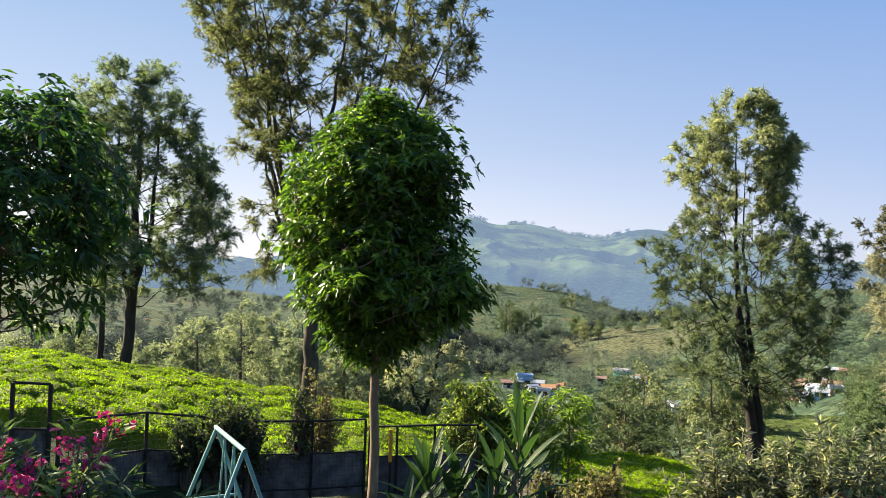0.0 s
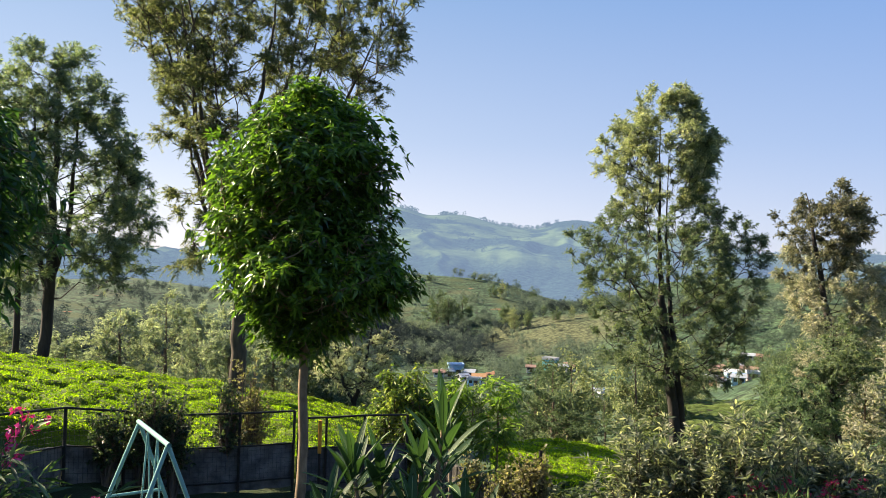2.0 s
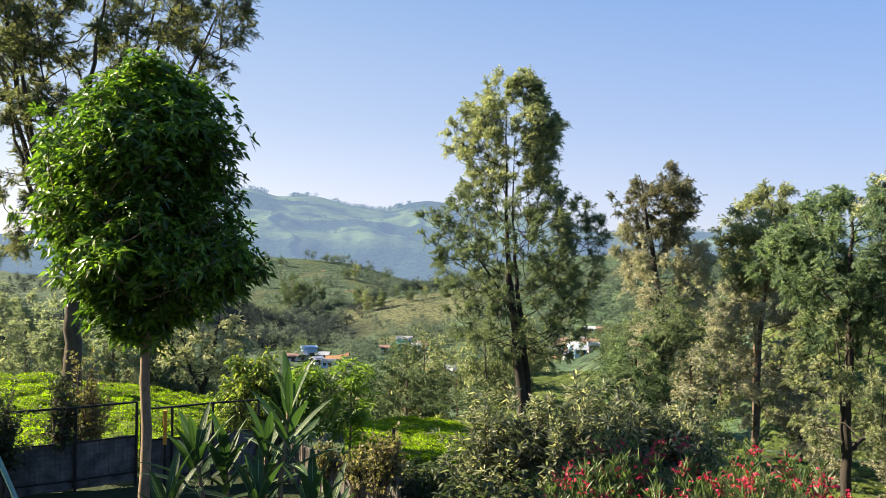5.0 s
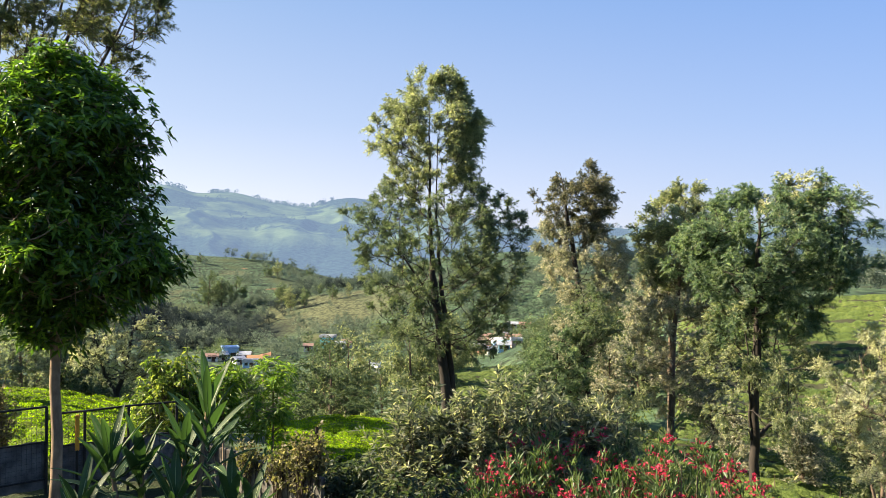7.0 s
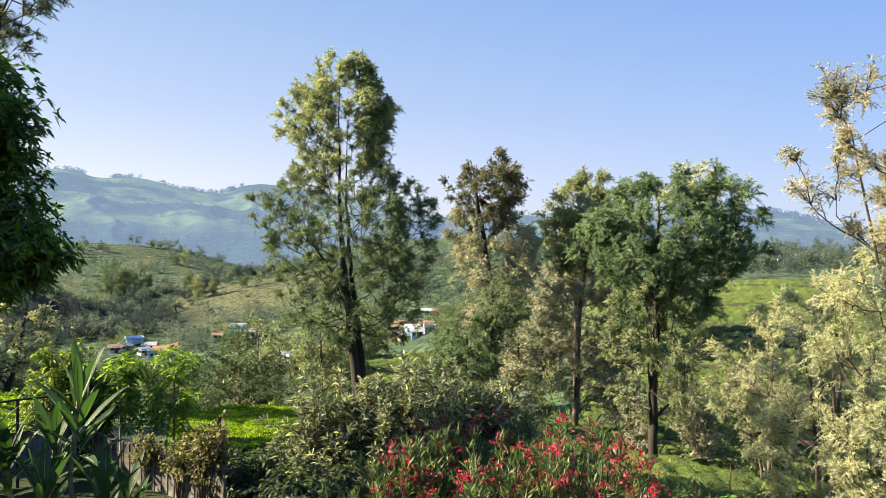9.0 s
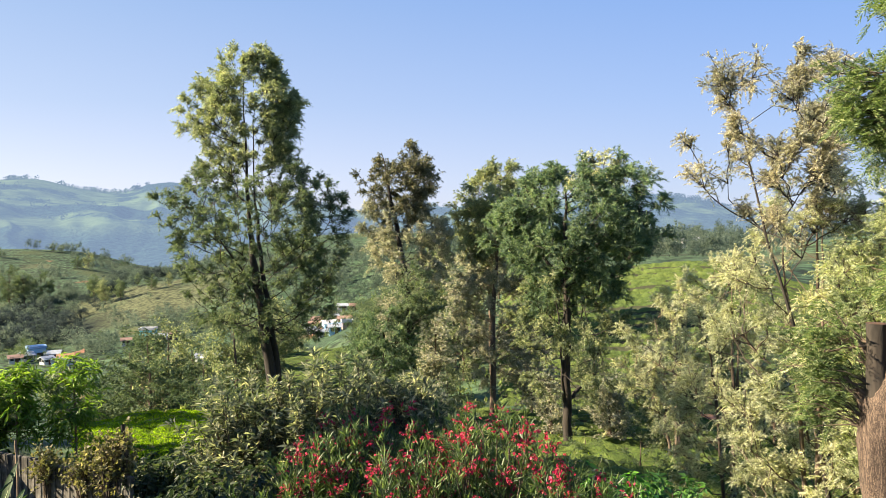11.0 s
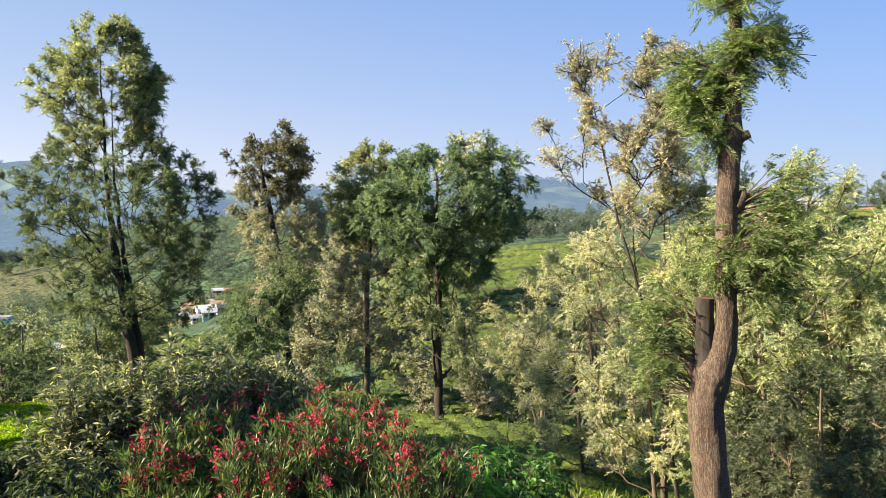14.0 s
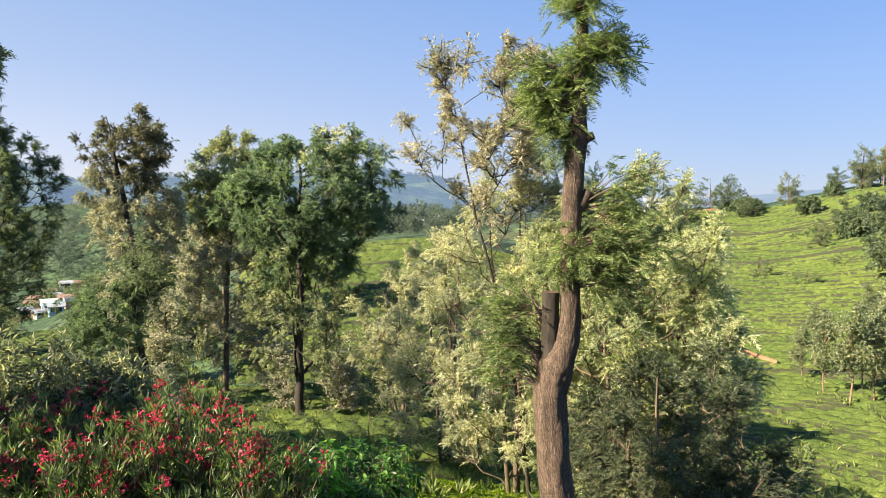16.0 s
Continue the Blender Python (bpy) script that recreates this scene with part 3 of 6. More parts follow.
        if style == "whorl":
            V, F = whorls(rng, tips, ways, count, size, width)
        elif style == "hang":
            V, F = whorls(rng, tips, ways, count, size, width, (-0.2, 0.9), 0.35)
        elif style == "feather":
            V, F = feathers(rng, tips, ways, count, size, width, ratio=ratio)
        else:
            V, F = fronds(rng, tips, ways, count, size, width, spread, droop)
        tagged(part("crown", mesh_of("crown", V, F), material, top), kind="stuff")
    V, F = tube(wood, 9)
    part("trunk", smooth(mesh_of("trunk", V, F)), bark, top)
    V, F = tube(branch, wood_sides)
    tagged(part("branchwork", smooth(mesh_of("branchwork", V, F)), bark, top), kind="stuff")
    if twig_r < 0.03:
        V, F = tube(twig, 3)
        tagged(part("twigwork", mesh_of("twigwork", V, F), bark, top), kind="stuff")
    return top


# ---- the land: heights along bearings (degrees clockwise from ahead) ----
RINGS = (7, 12, 17, 25, 30, 35, 50, 80, 120, 160, 260, 330, 450, 650, 1000)
LAND = {
    -60: (-3.6, -3.4, -3.2, -3.1, -2.9, -4, -8, -12, -20, -24, -26, -26, -14, 8, 20),
    -28: (-4.2, -3.9, -3.7, -3.6, -3.62, -5, -9, -14, -24, -32, -40, -38, -30, -16, -30),
    -20: (-4.5, -4.45, -4.3, -4.25, -4.35, -5.8, -9.5, -15.5, -25, -33, -41, -40, -35, -23, -40),
    -12: (-4.8, -5, -5, -5, -5.12, -6.6, -10, -17, -26, -34, -42, -42, -40, -30, -50),
    -6: (-4.85, -5.05, -5.1, -5.4, -5.65, -7.2, -10.5, -17.5, -26, -34, -44, -46, -41, -21.5, -50),
    0: (-4.9, -5.1, -5.2, -5.75, -6.25, -8, -11.5, -18, -26, -34, -46, -50, -42, -13, -50),
    8: (-4.9, -5.1, -5.3, -6.4, -7.4, -8.4, -12, -19, -27, -34, -46, -49, -39, -14, -60),
    14: (-4.9, -5.1, -5.6, -6.8, -7.4, -8, -12, -19, -27, -33, -44, -47, -37, -26, -70),
    22: (-4.9, -5.1, -5.8, -7, -7.8, -8.6, -11.4, -13.4, -22, -27, -39, -38, -27, -10, -60),
    32: (-5, -5.3, -6.4, -8, -8.9, -9.8, -11.8, -12.5, -15.5, -18, -26, -23, -14, -6, -50),
    42: (-5.1, -5.5, -6.6, -8.6, -9.3, -10, -11.8, -5.7, -9.5, -10, -12, -12, -10, -8, -50),
    52: (-5.2, -5.7, -7, -8.9, -9.55, -10.2, -11.8, -4.7, -6.6, -8, -10, -10, -10, -8, -60),
    62: (-5.3, -5.9, -7.4, -9.2, -10, -10.8, -12, -7.5, -7.5, -3.6, -6, -10, -14, -20, -80),
    72: (-5.4, -6.4, -8, -9.8, -10.7, -11.6, -13.2, -13.2, -8.4, -0.9, -4, -10, -16, -30, -90),
    84: (-5, -6.8, -8.6, -10.4, -11.2, -12, -13.4, -12.6, -5, 4.6, 4, -6, -16, -30, -90),
    110: (-3.5, -5, -7, -9, -9.5, -10, -10, -8, -2, 6, 10, 6, 0, -20, -60),
    150: (-1.65, -1.65, -1.65, -1.7, -1.85, -2, -2, 0, 4, 8, 14, 20, 20, 10, 0),
    210: (-1.65, -1.65, -1.65, -1.7, -1.85, -2, -2, 0, 4, 8, 14, 20, 20, 10, 0),
    270: (-2.5, -2.5, -2.6, -2.8, -2.9, -3, -4, -6, -8, -8, -6, 0, 10, 20, 20),
    300: (-3.6, -3.4, -3.2, -3.2, -3.4, -3.6, -5, -12, -20, -24, -26, -26, -14, 8, 20),
}
_B = np.array(sorted(LAND))
_H = np.array([LAND[b] for b in _B], float)
_LR = np.log(np.array(RINGS, float))


def ease(x):
    return x * x * (3 - 2 * x)


def land(x, y):
    """Height of the ground at x, y (arrays or numbers)."""
    x, y = np.asarray(x, float), np.asarray(y, float)
    r = np.maximum(np.hypot(x, y), 0.01)
    b = np.degrees(np.arctan2(x, y))
    b = np.where(b < -60, b + 360, b)
    i = np.clip(np.searchsorted(_B, b, "right") - 1, 0, len(_B) - 2)
    fb = ease(np.clip((b - _B[i]) / (_B[i + 1] - _B[i]), 0, 1))
    lr = np.clip(np.log(r), _LR[0], _LR[-1])
    j = np.clip(np.searchsorted(_LR, lr, "right") - 1, 0, len(_LR) - 2)
    fr = np.clip((lr - _LR[j]) / (_LR[j + 1] - _LR[j]), 0, 1)
    far = (_H[i, j] * (1 - fb) + _H[i + 1, j] * fb) * (1 - fr) + (_H[i, j + 1] * (1 - fb) + _H[i + 1, j + 1] * fb) * fr
    lift = ease(np.clip((r - 2.3) / 3.4, 0, 1))
    z = -1.65 * (1 - lift) + far * lift
    roll = np.sin(x * 0.11 + 1.3 * np.sin(y * 0.07)) * np.cos(y * 0.09 + np.sin(x * 0.05))
    roll2 = np.sin(x * 0.021 + 2 + np.sin(y * 0.017)) * np.cos(y * 0.019 + 1)
    # the last bump is a spur added to cast shade into the ravine
    for hb, hr, size, rise in ((14.0, 405, 62, 9.0), (5.0, 415, 40, -11.0), (21.0, 380, 60, 5.0), (-20.0, 260, 70, 12.0), (-1.8, 392, 24, 27.0)):
        hx, hy = hr * math.sin(radians(hb)), hr * math.cos(radians(hb))
        z = z + rise * np.exp(-((x - hx) ** 2 + (y - hy) ** 2) / (2 * size * size))
    return z + np.clip((r - 45) / 60, 0, 1) * (0.35 * roll + np.clip(r / 400, 0, 1) * 3.5 * roll2)


def build_ground():
    nb, rr = 320, np.concatenate([[0.0], np.geomspace(0.6, 4600, 170)])
    a = np.linspace(0, 2 * np.pi, nb, endpoint=False)
    X = rr[:, None] * np.sin(a)[None]
    Y = rr[:, None] * np.cos(a)[None]
    Z = land(X, Y)
    far = np.clip((rr - 1100) / 2500, 0, 1)[:, None]
    Z = Z * (1 - far) - 60 * far
    V = np.stack([X, Y, Z], -1).reshape(-1, 3)
    i = np.arange(len(rr) - 1)[:, None] * nb
    j = np.arange(nb)[None]
    k = (j + 1) % nb
    F = np.stack([i + j, i + nb + j, i + nb + k, i + k], -1).reshape(-1, 4)
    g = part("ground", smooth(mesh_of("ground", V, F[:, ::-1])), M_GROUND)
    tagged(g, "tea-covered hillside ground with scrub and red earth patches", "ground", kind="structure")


build_ground()


def rolling(x, y, seed, octaves=5, gain=0.5):
    """Smooth fractal heights over arrays, about -1 to 1."""
    out, amp, total = np.zeros_like(x), 1.0, 0.0
    for o in range(octaves):
        i, j = np.floor(x), np.floor(y)
        f, g = ease(x - i), ease(y - j)

        def corner(a, b):
            return np.modf(np.abs(np.sin(a * 127.1 + b * 311.7 + seed * 17.3 + o * 7.1) * 43758.5453))[0] * 2 - 1

        out += amp * ((corner(i, j) * (1 - f) + corner(i + 1, j) * f) * (1 - g) + (corner(i, j + 1) * (1 - f) + corner(i + 1, j + 1) * f) * g)
        total += amp
        x, y, amp = x * 2.03 + 11.3, y * 2.03 + 5.7, amp * gain
    return out / total


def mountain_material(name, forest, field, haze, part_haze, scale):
    """Far hills with morning haze mixed in as a bluish glow: woods in the folds, tea and grass on the open slopes."""
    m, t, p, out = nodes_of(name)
    v = coords(t)
    wide = noisy(t, coords(t, (1, 1, 2.5)), scale, 6, 0.6)
    crowns = noisy(t, v, 0.09, 4, 0.7)
    mask = ramp(t, wide, [(0.47, (0, 0, 0)), (0.52, (1, 1, 1))])
    sep = t.nodes.new("ShaderNodeSeparateXYZ")
    t.links.new(v, sep.inputs[0])
    high = t.nodes.new("ShaderNodeMapRange")
    high.inputs[1].default_value, high.inputs[2].default_value = -12.0, 18.0
    t.links.new(sep.outputs[2], high.inputs[0])
    mask = mixed(t, (0, 0, 0), mask, high.outputs[0])
    woods = ramp(t, crowns, [(0.35, tuple(c * 0.35 for c in forest)), (0.65, tuple(c * 1.9 for c in forest))])
    open_land = mixed(t, ramp(t, noisy(t, v, scale * 4, 5, 0.65), [(0.35, tuple(c * 0.55 for c in field)), (0.6, field)]),
                      ramp(t, noisy(t, coords(t, (1, 1, 5)), 0.035, 4, 0.7), [(0.3, (0.6, 0.66, 0.6)), (0.6, (1.1, 1.08, 1.05))]), 1.0, "MULTIPLY")
    t.links.new(mixed(t, woods, open_land, mask), p.inputs["Base Color"])
    p.inputs["Roughness"].default_value = 1.0
    p.inputs["Specular IOR Level"].default_value = 0.0
    bumped(t, p, mixed(t, crowns, (0.5, 0.5, 0.5), mask), 0.9, 12.0)
    # the haze is painted: a bluish emission laid over the hill colours
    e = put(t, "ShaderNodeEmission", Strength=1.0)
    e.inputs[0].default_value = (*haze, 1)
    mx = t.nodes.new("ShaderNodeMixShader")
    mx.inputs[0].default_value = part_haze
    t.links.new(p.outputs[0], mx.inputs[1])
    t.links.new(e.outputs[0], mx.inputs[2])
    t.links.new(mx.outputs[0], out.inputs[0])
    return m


def mountain(name, label, crest, near, top, foot, material, seed, rough=9.0, step=0.12):
    """A range of hills: crest rows are (bearing, height of the crest in degrees above the level eye)."""
    bd = np.arange(crest[0][0], crest[-1][0], step)
    b = np.radians(bd)
    el = np.interp(bd, [c[0] for c in crest], [c[1] for c in crest])
    k = np.exp(-0.5 * (np.arange(-12, 13) * step / 0.35) ** 2)
    el = np.convolve(np.pad(el, 12, "edge"), k / k.sum(), "valid")
    R = np.concatenate([np.linspace(near, top, 80), np.linspace(top * 1.02, top * 1.25, 8)])
    B, RR = np.meshgrid(b, R, indexing="ij")
    f = (RR - near) / (top - near)
    up = np.where(f < 1, np.clip(f, 0, 1) ** 1.15, 1 - 1.2 * ease(np.clip((f - 1) / 1.2, 0, 1)))
    X, Y = RR * np.sin(B), RR * np.cos(B)
    crest_z = (np.tan(np.radians(el)) * top)[:, None]
    Z = foot + (crest_z - foot) * up
    # spurs and gullies run down from the crest
    wander = B * top / 330 + 0.9 * rolling(X / 600, Y / 600, seed + 3, 3)
    spurs = 1 - 2 * np.abs(rolling(wander, f * 1.3, seed + 9, 4))
    body = np.clip(1 - np.abs(f - 0.5) / 0.52, 0, 1)
    Z = Z + spurs * rough * 2.6 * body + rolling(X / 160, Y / 160, seed, 5) * rough * np.clip(f * 3, 0, 1) * np.where(f > 0.8, 0.22, 1.0)
    nb, nr = X.shape
    V = np.stack([X, Y, Z], -1).reshape(-1, 3)
    i = np.arange(nb - 1)[:, None] * nr
    j = np.arange(nr - 1)[None]
    F = np.stack([i + j, i + j + 1, i + nr + j + 1, i + nr + j], -1).reshape(-1, 4)
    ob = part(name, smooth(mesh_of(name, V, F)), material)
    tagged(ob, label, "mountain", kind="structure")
    return X, Y, Z


M_MTN = mountain_material("haze_glow_mountain", (0.016, 0.03, 0.022), (0.092, 0.13, 0.056), (0.14, 0.195, 0.285), 0.38, 0.0036)
M_MTN_FAR = mountain_material("haze_glow_distant_mountain", (0.05, 0.08, 0.05), (0.1, 0.14, 0.07), (0.115, 0.15, 0.215), 0.8, 0.003)
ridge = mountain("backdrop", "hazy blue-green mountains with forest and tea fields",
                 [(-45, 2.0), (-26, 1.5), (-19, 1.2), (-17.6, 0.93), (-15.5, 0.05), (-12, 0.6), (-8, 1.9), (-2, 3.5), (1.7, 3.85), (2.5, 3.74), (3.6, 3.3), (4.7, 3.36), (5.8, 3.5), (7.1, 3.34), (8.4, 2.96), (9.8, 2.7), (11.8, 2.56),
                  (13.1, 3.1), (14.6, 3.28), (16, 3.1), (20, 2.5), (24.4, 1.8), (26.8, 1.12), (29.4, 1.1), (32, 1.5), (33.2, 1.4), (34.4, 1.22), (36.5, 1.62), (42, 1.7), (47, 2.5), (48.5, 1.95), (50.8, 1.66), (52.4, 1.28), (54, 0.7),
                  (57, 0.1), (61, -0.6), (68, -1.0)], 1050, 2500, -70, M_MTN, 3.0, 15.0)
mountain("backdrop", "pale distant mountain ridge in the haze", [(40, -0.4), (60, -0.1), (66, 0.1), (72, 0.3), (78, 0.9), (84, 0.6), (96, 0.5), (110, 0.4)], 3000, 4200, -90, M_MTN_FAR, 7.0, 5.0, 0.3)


def ridge_woods():
    """The woods that fringe the mountain's crest and stand in belts on its slope, too many to count."""
    rng = np.random.default_rng(14)
    X, Y, Z = ridge
    nb, nr = X.shape
    i = rng.integers(300, nb, 2600)
    on_crest = rng.random(2600) < 0.55
    j = np.where(on_crest, rng.integers(76, 80, 2600), rng.integers(30, 76, 2600))
    keep = rolling(i / 26.0, j / 9.0, 5.0, 3) > np.where(on_crest, -0.12, 0.22)
    i, j = i[keep], j[keep]
    n, k = len(i), 26
    mid = np.stack([X[i, j], Y[i, j], Z[i, j]], 1) + rng.normal(0, 5, (n, 3)) * np.array([1, 1, 0])
    h = rng.uniform(5, 12, n)
    mid[:, 2] += h * 0.4
    d = unit(rng.normal(0, 1, (n * k, 3)))
    roots = np.repeat(mid, k, 0) + d * np.repeat(np.stack([h * 0.45, h * 0.45, h * 0.5], 1), k, 0)
    V, F = slivers(rng, roots, d + rng.normal(0, 0.6, d.shape), np.repeat(h * 0.35, k), np.repeat(h * 0.35, k), 0.1)
    # these woods share the mountain material and so its painted haze
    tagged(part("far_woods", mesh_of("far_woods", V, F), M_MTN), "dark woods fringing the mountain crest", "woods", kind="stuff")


ridge_woods()


def on_land(x, y, sink=0.06):
    return (x, y, float(land(x, y)) - sink)


def rel(base, rows):
    """Crown rows given in world heights, made relative to a base."""
    return [(row[0] - base[2], *row[1:]) for row in rows]


# ---- the tall trees ----
b = on_land(-1.12, 13.45)
tree("mango_tree", "dense glossy green mango tree with a slim pale trunk", b,
     [(0, 0, 0, 0.1), (0.04, 0, 1.6, 0.085), (0.0, 0, 3.4, 0.075), (0.05, 0, 5.4, 0.06), (0.1, 0, 7.6, 0.02)],
     rel(b, [(-1.75, 0.45, 0.15, 0.8), (-1.4, 0.7, 0.35, 0.9), (-0.95, 0.8, 1.1), (-0.5, 1.3, 1.85), (-0.1, 1.6, 1.8), (0.45, 1.5, 1.6), (1.1, 1.5, 1.45), (1.5, 1.65, 1.4, 1.3), (1.9, 1.3, 1.3, 1.5), (2.3, 0.8, 0.95, 1.8), (2.65, 0.4, 0.6, 2.2), (2.98, 0.1, 0.25, 2.4)]),
     M_MANGO, M_BARK_PALE, 11, -5, limbs=800, twigs=6, sprays=1, count=11, size=0.165, width=0.056, clump=0.13, start=0.45, lumps=0.3, style="hang", rise=0.5, twig_r=0.01, shell=0.35)
# this mango's shade comes partly from its darkened leaf colour
b = on_land(-5.9, 10.5)
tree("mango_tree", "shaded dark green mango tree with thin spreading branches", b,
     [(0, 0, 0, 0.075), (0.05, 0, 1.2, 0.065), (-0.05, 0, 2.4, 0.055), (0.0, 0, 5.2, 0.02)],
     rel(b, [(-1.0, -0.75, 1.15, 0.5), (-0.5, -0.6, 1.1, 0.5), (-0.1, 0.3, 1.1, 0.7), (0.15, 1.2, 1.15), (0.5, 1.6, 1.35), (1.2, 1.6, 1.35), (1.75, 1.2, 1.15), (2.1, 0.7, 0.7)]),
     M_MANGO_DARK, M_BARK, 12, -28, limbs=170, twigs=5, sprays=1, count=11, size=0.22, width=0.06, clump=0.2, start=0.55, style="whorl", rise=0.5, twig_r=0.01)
b = on_land(-4.64, 27.6)
tree("silver_oak_tree", "tall feathery silver oak with dark ascending limbs in a tea field", b,
     [(0, 0, 0, 0.3), (0.05, 0, 2.2, 0.26), (0.1, 0, 4.0, 0.22), (0.45, 0.2, 8, 0.12), (0.5, 0, 10.5, 0.07), (0.9, 0.2, 13, 0.045), (1.0, 0, 17, 0.015)],
     rel(b, [(-0.5, 2.1, 0.6, 0.6), (0.8, 2.1, 0.8, 0.6), (2.2, 2.0, 1.5, 0.6), (3.6, 2.5, 2.2, 0.7), (4.6, 2.8, 3.6, 0.8), (5.6, 3.2, 4.6), (7.6, 4.3, 5.2), (9.5, 5.1, 5.4), (11.5, 4.3, 4.4), (13.2, 1.5, 1.5)]),
     M_OAK_TALL, M_BARK_TALL, 13, -8, limbs=480, twigs=7, sprays=6, count=9, size=0.3, width=0.028, clump=0.22, style="feather", start=0.25, rise=1.5,
     stems=[[(0.1, 0, 3.8, 0.16), (-0.8, 0.2, 6.5, 0.12), (-1.6, 0, 10, 0.08), (-2.4, 0, 15, 0.02)], [(0.2, 0, 4.5, 0.14), (1.6, -0.3, 8.5, 0.09), (3.2, 0, 13.5, 0.03)],
            [(-0.1, 0, 4.2, 0.12), (-1.4, 0.3, 8, 0.08), (-2.9, 0.2, 13, 0.03)], [(0.3, 0.2, 5, 0.11), (2.7, 0.4, 9, 0.07), (4.6, 0.3, 13.5, 0.02)],
            [(0.2, -0.2, 4.6, 0.11), (0.9, -0.5, 8.0, 0.08), (1.9, -0.6, 13.5, 0.03)], [(-0.1, -0.2, 5.2, 0.1), (-1.2, -0.4, 9.0, 0.07), (-1.9, -0.5, 14, 0.03)], [(0.1, 0.1, 4.0, 0.1), (-1.1, -0.2, 6.4, 0.07), (-1.8, -0.2, 9.5, 0.03)],
            [(0.5, 0, 7.5, 0.09), (2.0, 0.2, 11, 0.05), (2.8, 0.2, 15, 0.02)]])
b = on_land(-17.09, 42.90)
tree("silver_oak_tree", "dark spreading silver oak with several stems above the tea", b,
     [(0.0, 0.0, 0, 0.317), (0.13, 0.0, 7.11, 0.277), (0.2, 0.0, 11.6, 0.185), (0.26, 0.0, 19.78, 0.04)],
     rel(b, [(-1.58, 1.98, 4.49), (0.26, 3.7, 5.81), (2.11, 4.09, 5.81), (4.49, 3.83, 4.62, 1.2), (6.86, 3.43, 3.56, 1.3), (8.98, 2.9, 2.51, 1.5), (10.82, 0.92, 0.92, 2)]),
     M_OAK_MID, M_BARK_DARK, 14, -22, limbs=350, twigs=7, sprays=6, count=9, size=0.42, width=0.038, clump=0.32, style="feather", start=0.25, rise=0.35,
     stems=[[(0.0, 0.0, 6.58, 0.185), (-0.79, 0.0, 9.22, 0.132), (-0.92, 0.0, 16.22, 0.04)], [(0.13, 0.0, 6.84, 0.172), (1.06, 0.0, 9.62, 0.132), (1.32, 0.0, 16.22, 0.04)], [(-1.65, 0.4, 0, 0.185), (-1.58, 0.4, 7.64, 0.145), (-1.32, 0.26, 14.24, 0.04)]])
b = on_land(14.25, 35.2)
tree("silver_oak_tree", "tall twin-stemmed silver oak with airy olive foliage", b,
     [(0, 0, 0, 0.27), (-0.4, 0.15, 4.5, 0.23), (-0.75, 0.28, 7, 0.18), (-0.95, 0.35, 9, 0.12), (-1.05, 0.4, 12, 0.06), (-1.05, 0.4, 16.6, 0.012)],
     [(z - b[2], a + 0.95, c - 1.0, d) for z, a, c, d in [(1.2, 2.0, 1.6, 0.5), (2.3, 2.6, 2.0, 1.0), (3.2, 2.8, 1.8, 1.5), (4.6, 2.9, 2.3, 2.0), (5.9, 2.8, 2.6, 2.2), (7.0, 2.2, 1.8, 2.2), (7.9, 1.3, 1.1, 2.6), (8.35, 0.4, 0.6, 2.6)]],
     M_OAK, M_BARK_DARK, 15, 21, limbs=240, twigs=7, sprays=8, count=8, size=0.27, width=0.028, clump=0.22, style="feather", start=0.3, rise=1.2, shell=0.4, lumps=0.15,
     # the skirt takes darker leaves, so its shade is in the colour
     more=[([(z - b[2], a + 0.7, c - 0.7) for z, a, c in [(-5.4, 1.8, 2.6), (-4, 2.8, 3.4), (-2.2, 3.6, 4.2), (-0.2, 4.4, 4.3), (1.2, 4.7, 4.2), (2.3, 3.8, 3.5), (3.0, 2.6, 2.0)]], M_OAK_SKIRT, 260)],
     stems=[[(0.34, 0.1, 0, 0.19), (0.02, 0.2, 4.0, 0.15), (-0.45, 0.3, 7.5, 0.1), (-0.65, 0.5, 11.5, 0.04), (-0.6, 0.5, 14.5, 0.012)], [(-0.3, 0, 5.5, 0.08), (-1.6, 0.2, 7.5, 0.05), (-3.2, 0.3, 10, 0.02)]])
b = on_land(31.6, 50.9)
tree("silver_oak_tree", "slender silver oak with a dark top and golden lower sprays", b,
     [(0, 0, 0, 0.3), (-0.6, 0, 8, 0.24), (-1.4, 0.5, 14, 0.14), (-1.8, 1.2, 17.6, 0.02)],
     [(z - b[2], a + 1.2, c - 1.2) for z, a, c in [(-9.5, 0.7, 1.0), (-7.5, 1.0, 1.5), (-5.5, 1.3, 2.4), (-4, 1.5, 3.6), (-2, 2.0, 4.4), (0, 2.4, 4.0), (1.4, 1.8, 2.0)]],
     M_OAK_GOLD, M_BARK_DARK, 16, 30, limbs=125, twigs=8, sprays=7, count=8, size=0.4, width=0.05, clump=0.36, style="feather", start=0.3, rise=0.8,
     more=[([(z - b[2], a + 1.2, c - 1.2) for z, a, c in [(-0.2, 1.2, 0.4), (1.2, 2.2, 2.2), (2.4, 2.7, 2.7), (3.8, 2.9, 2.9), (4.8, 2.7, 2.3), (5.4, 2.0, 1.3), (6.0, 1.6, 0.3)]], M_OAK_BROWN, 85)])
b = on_land(21.95, 23.3)
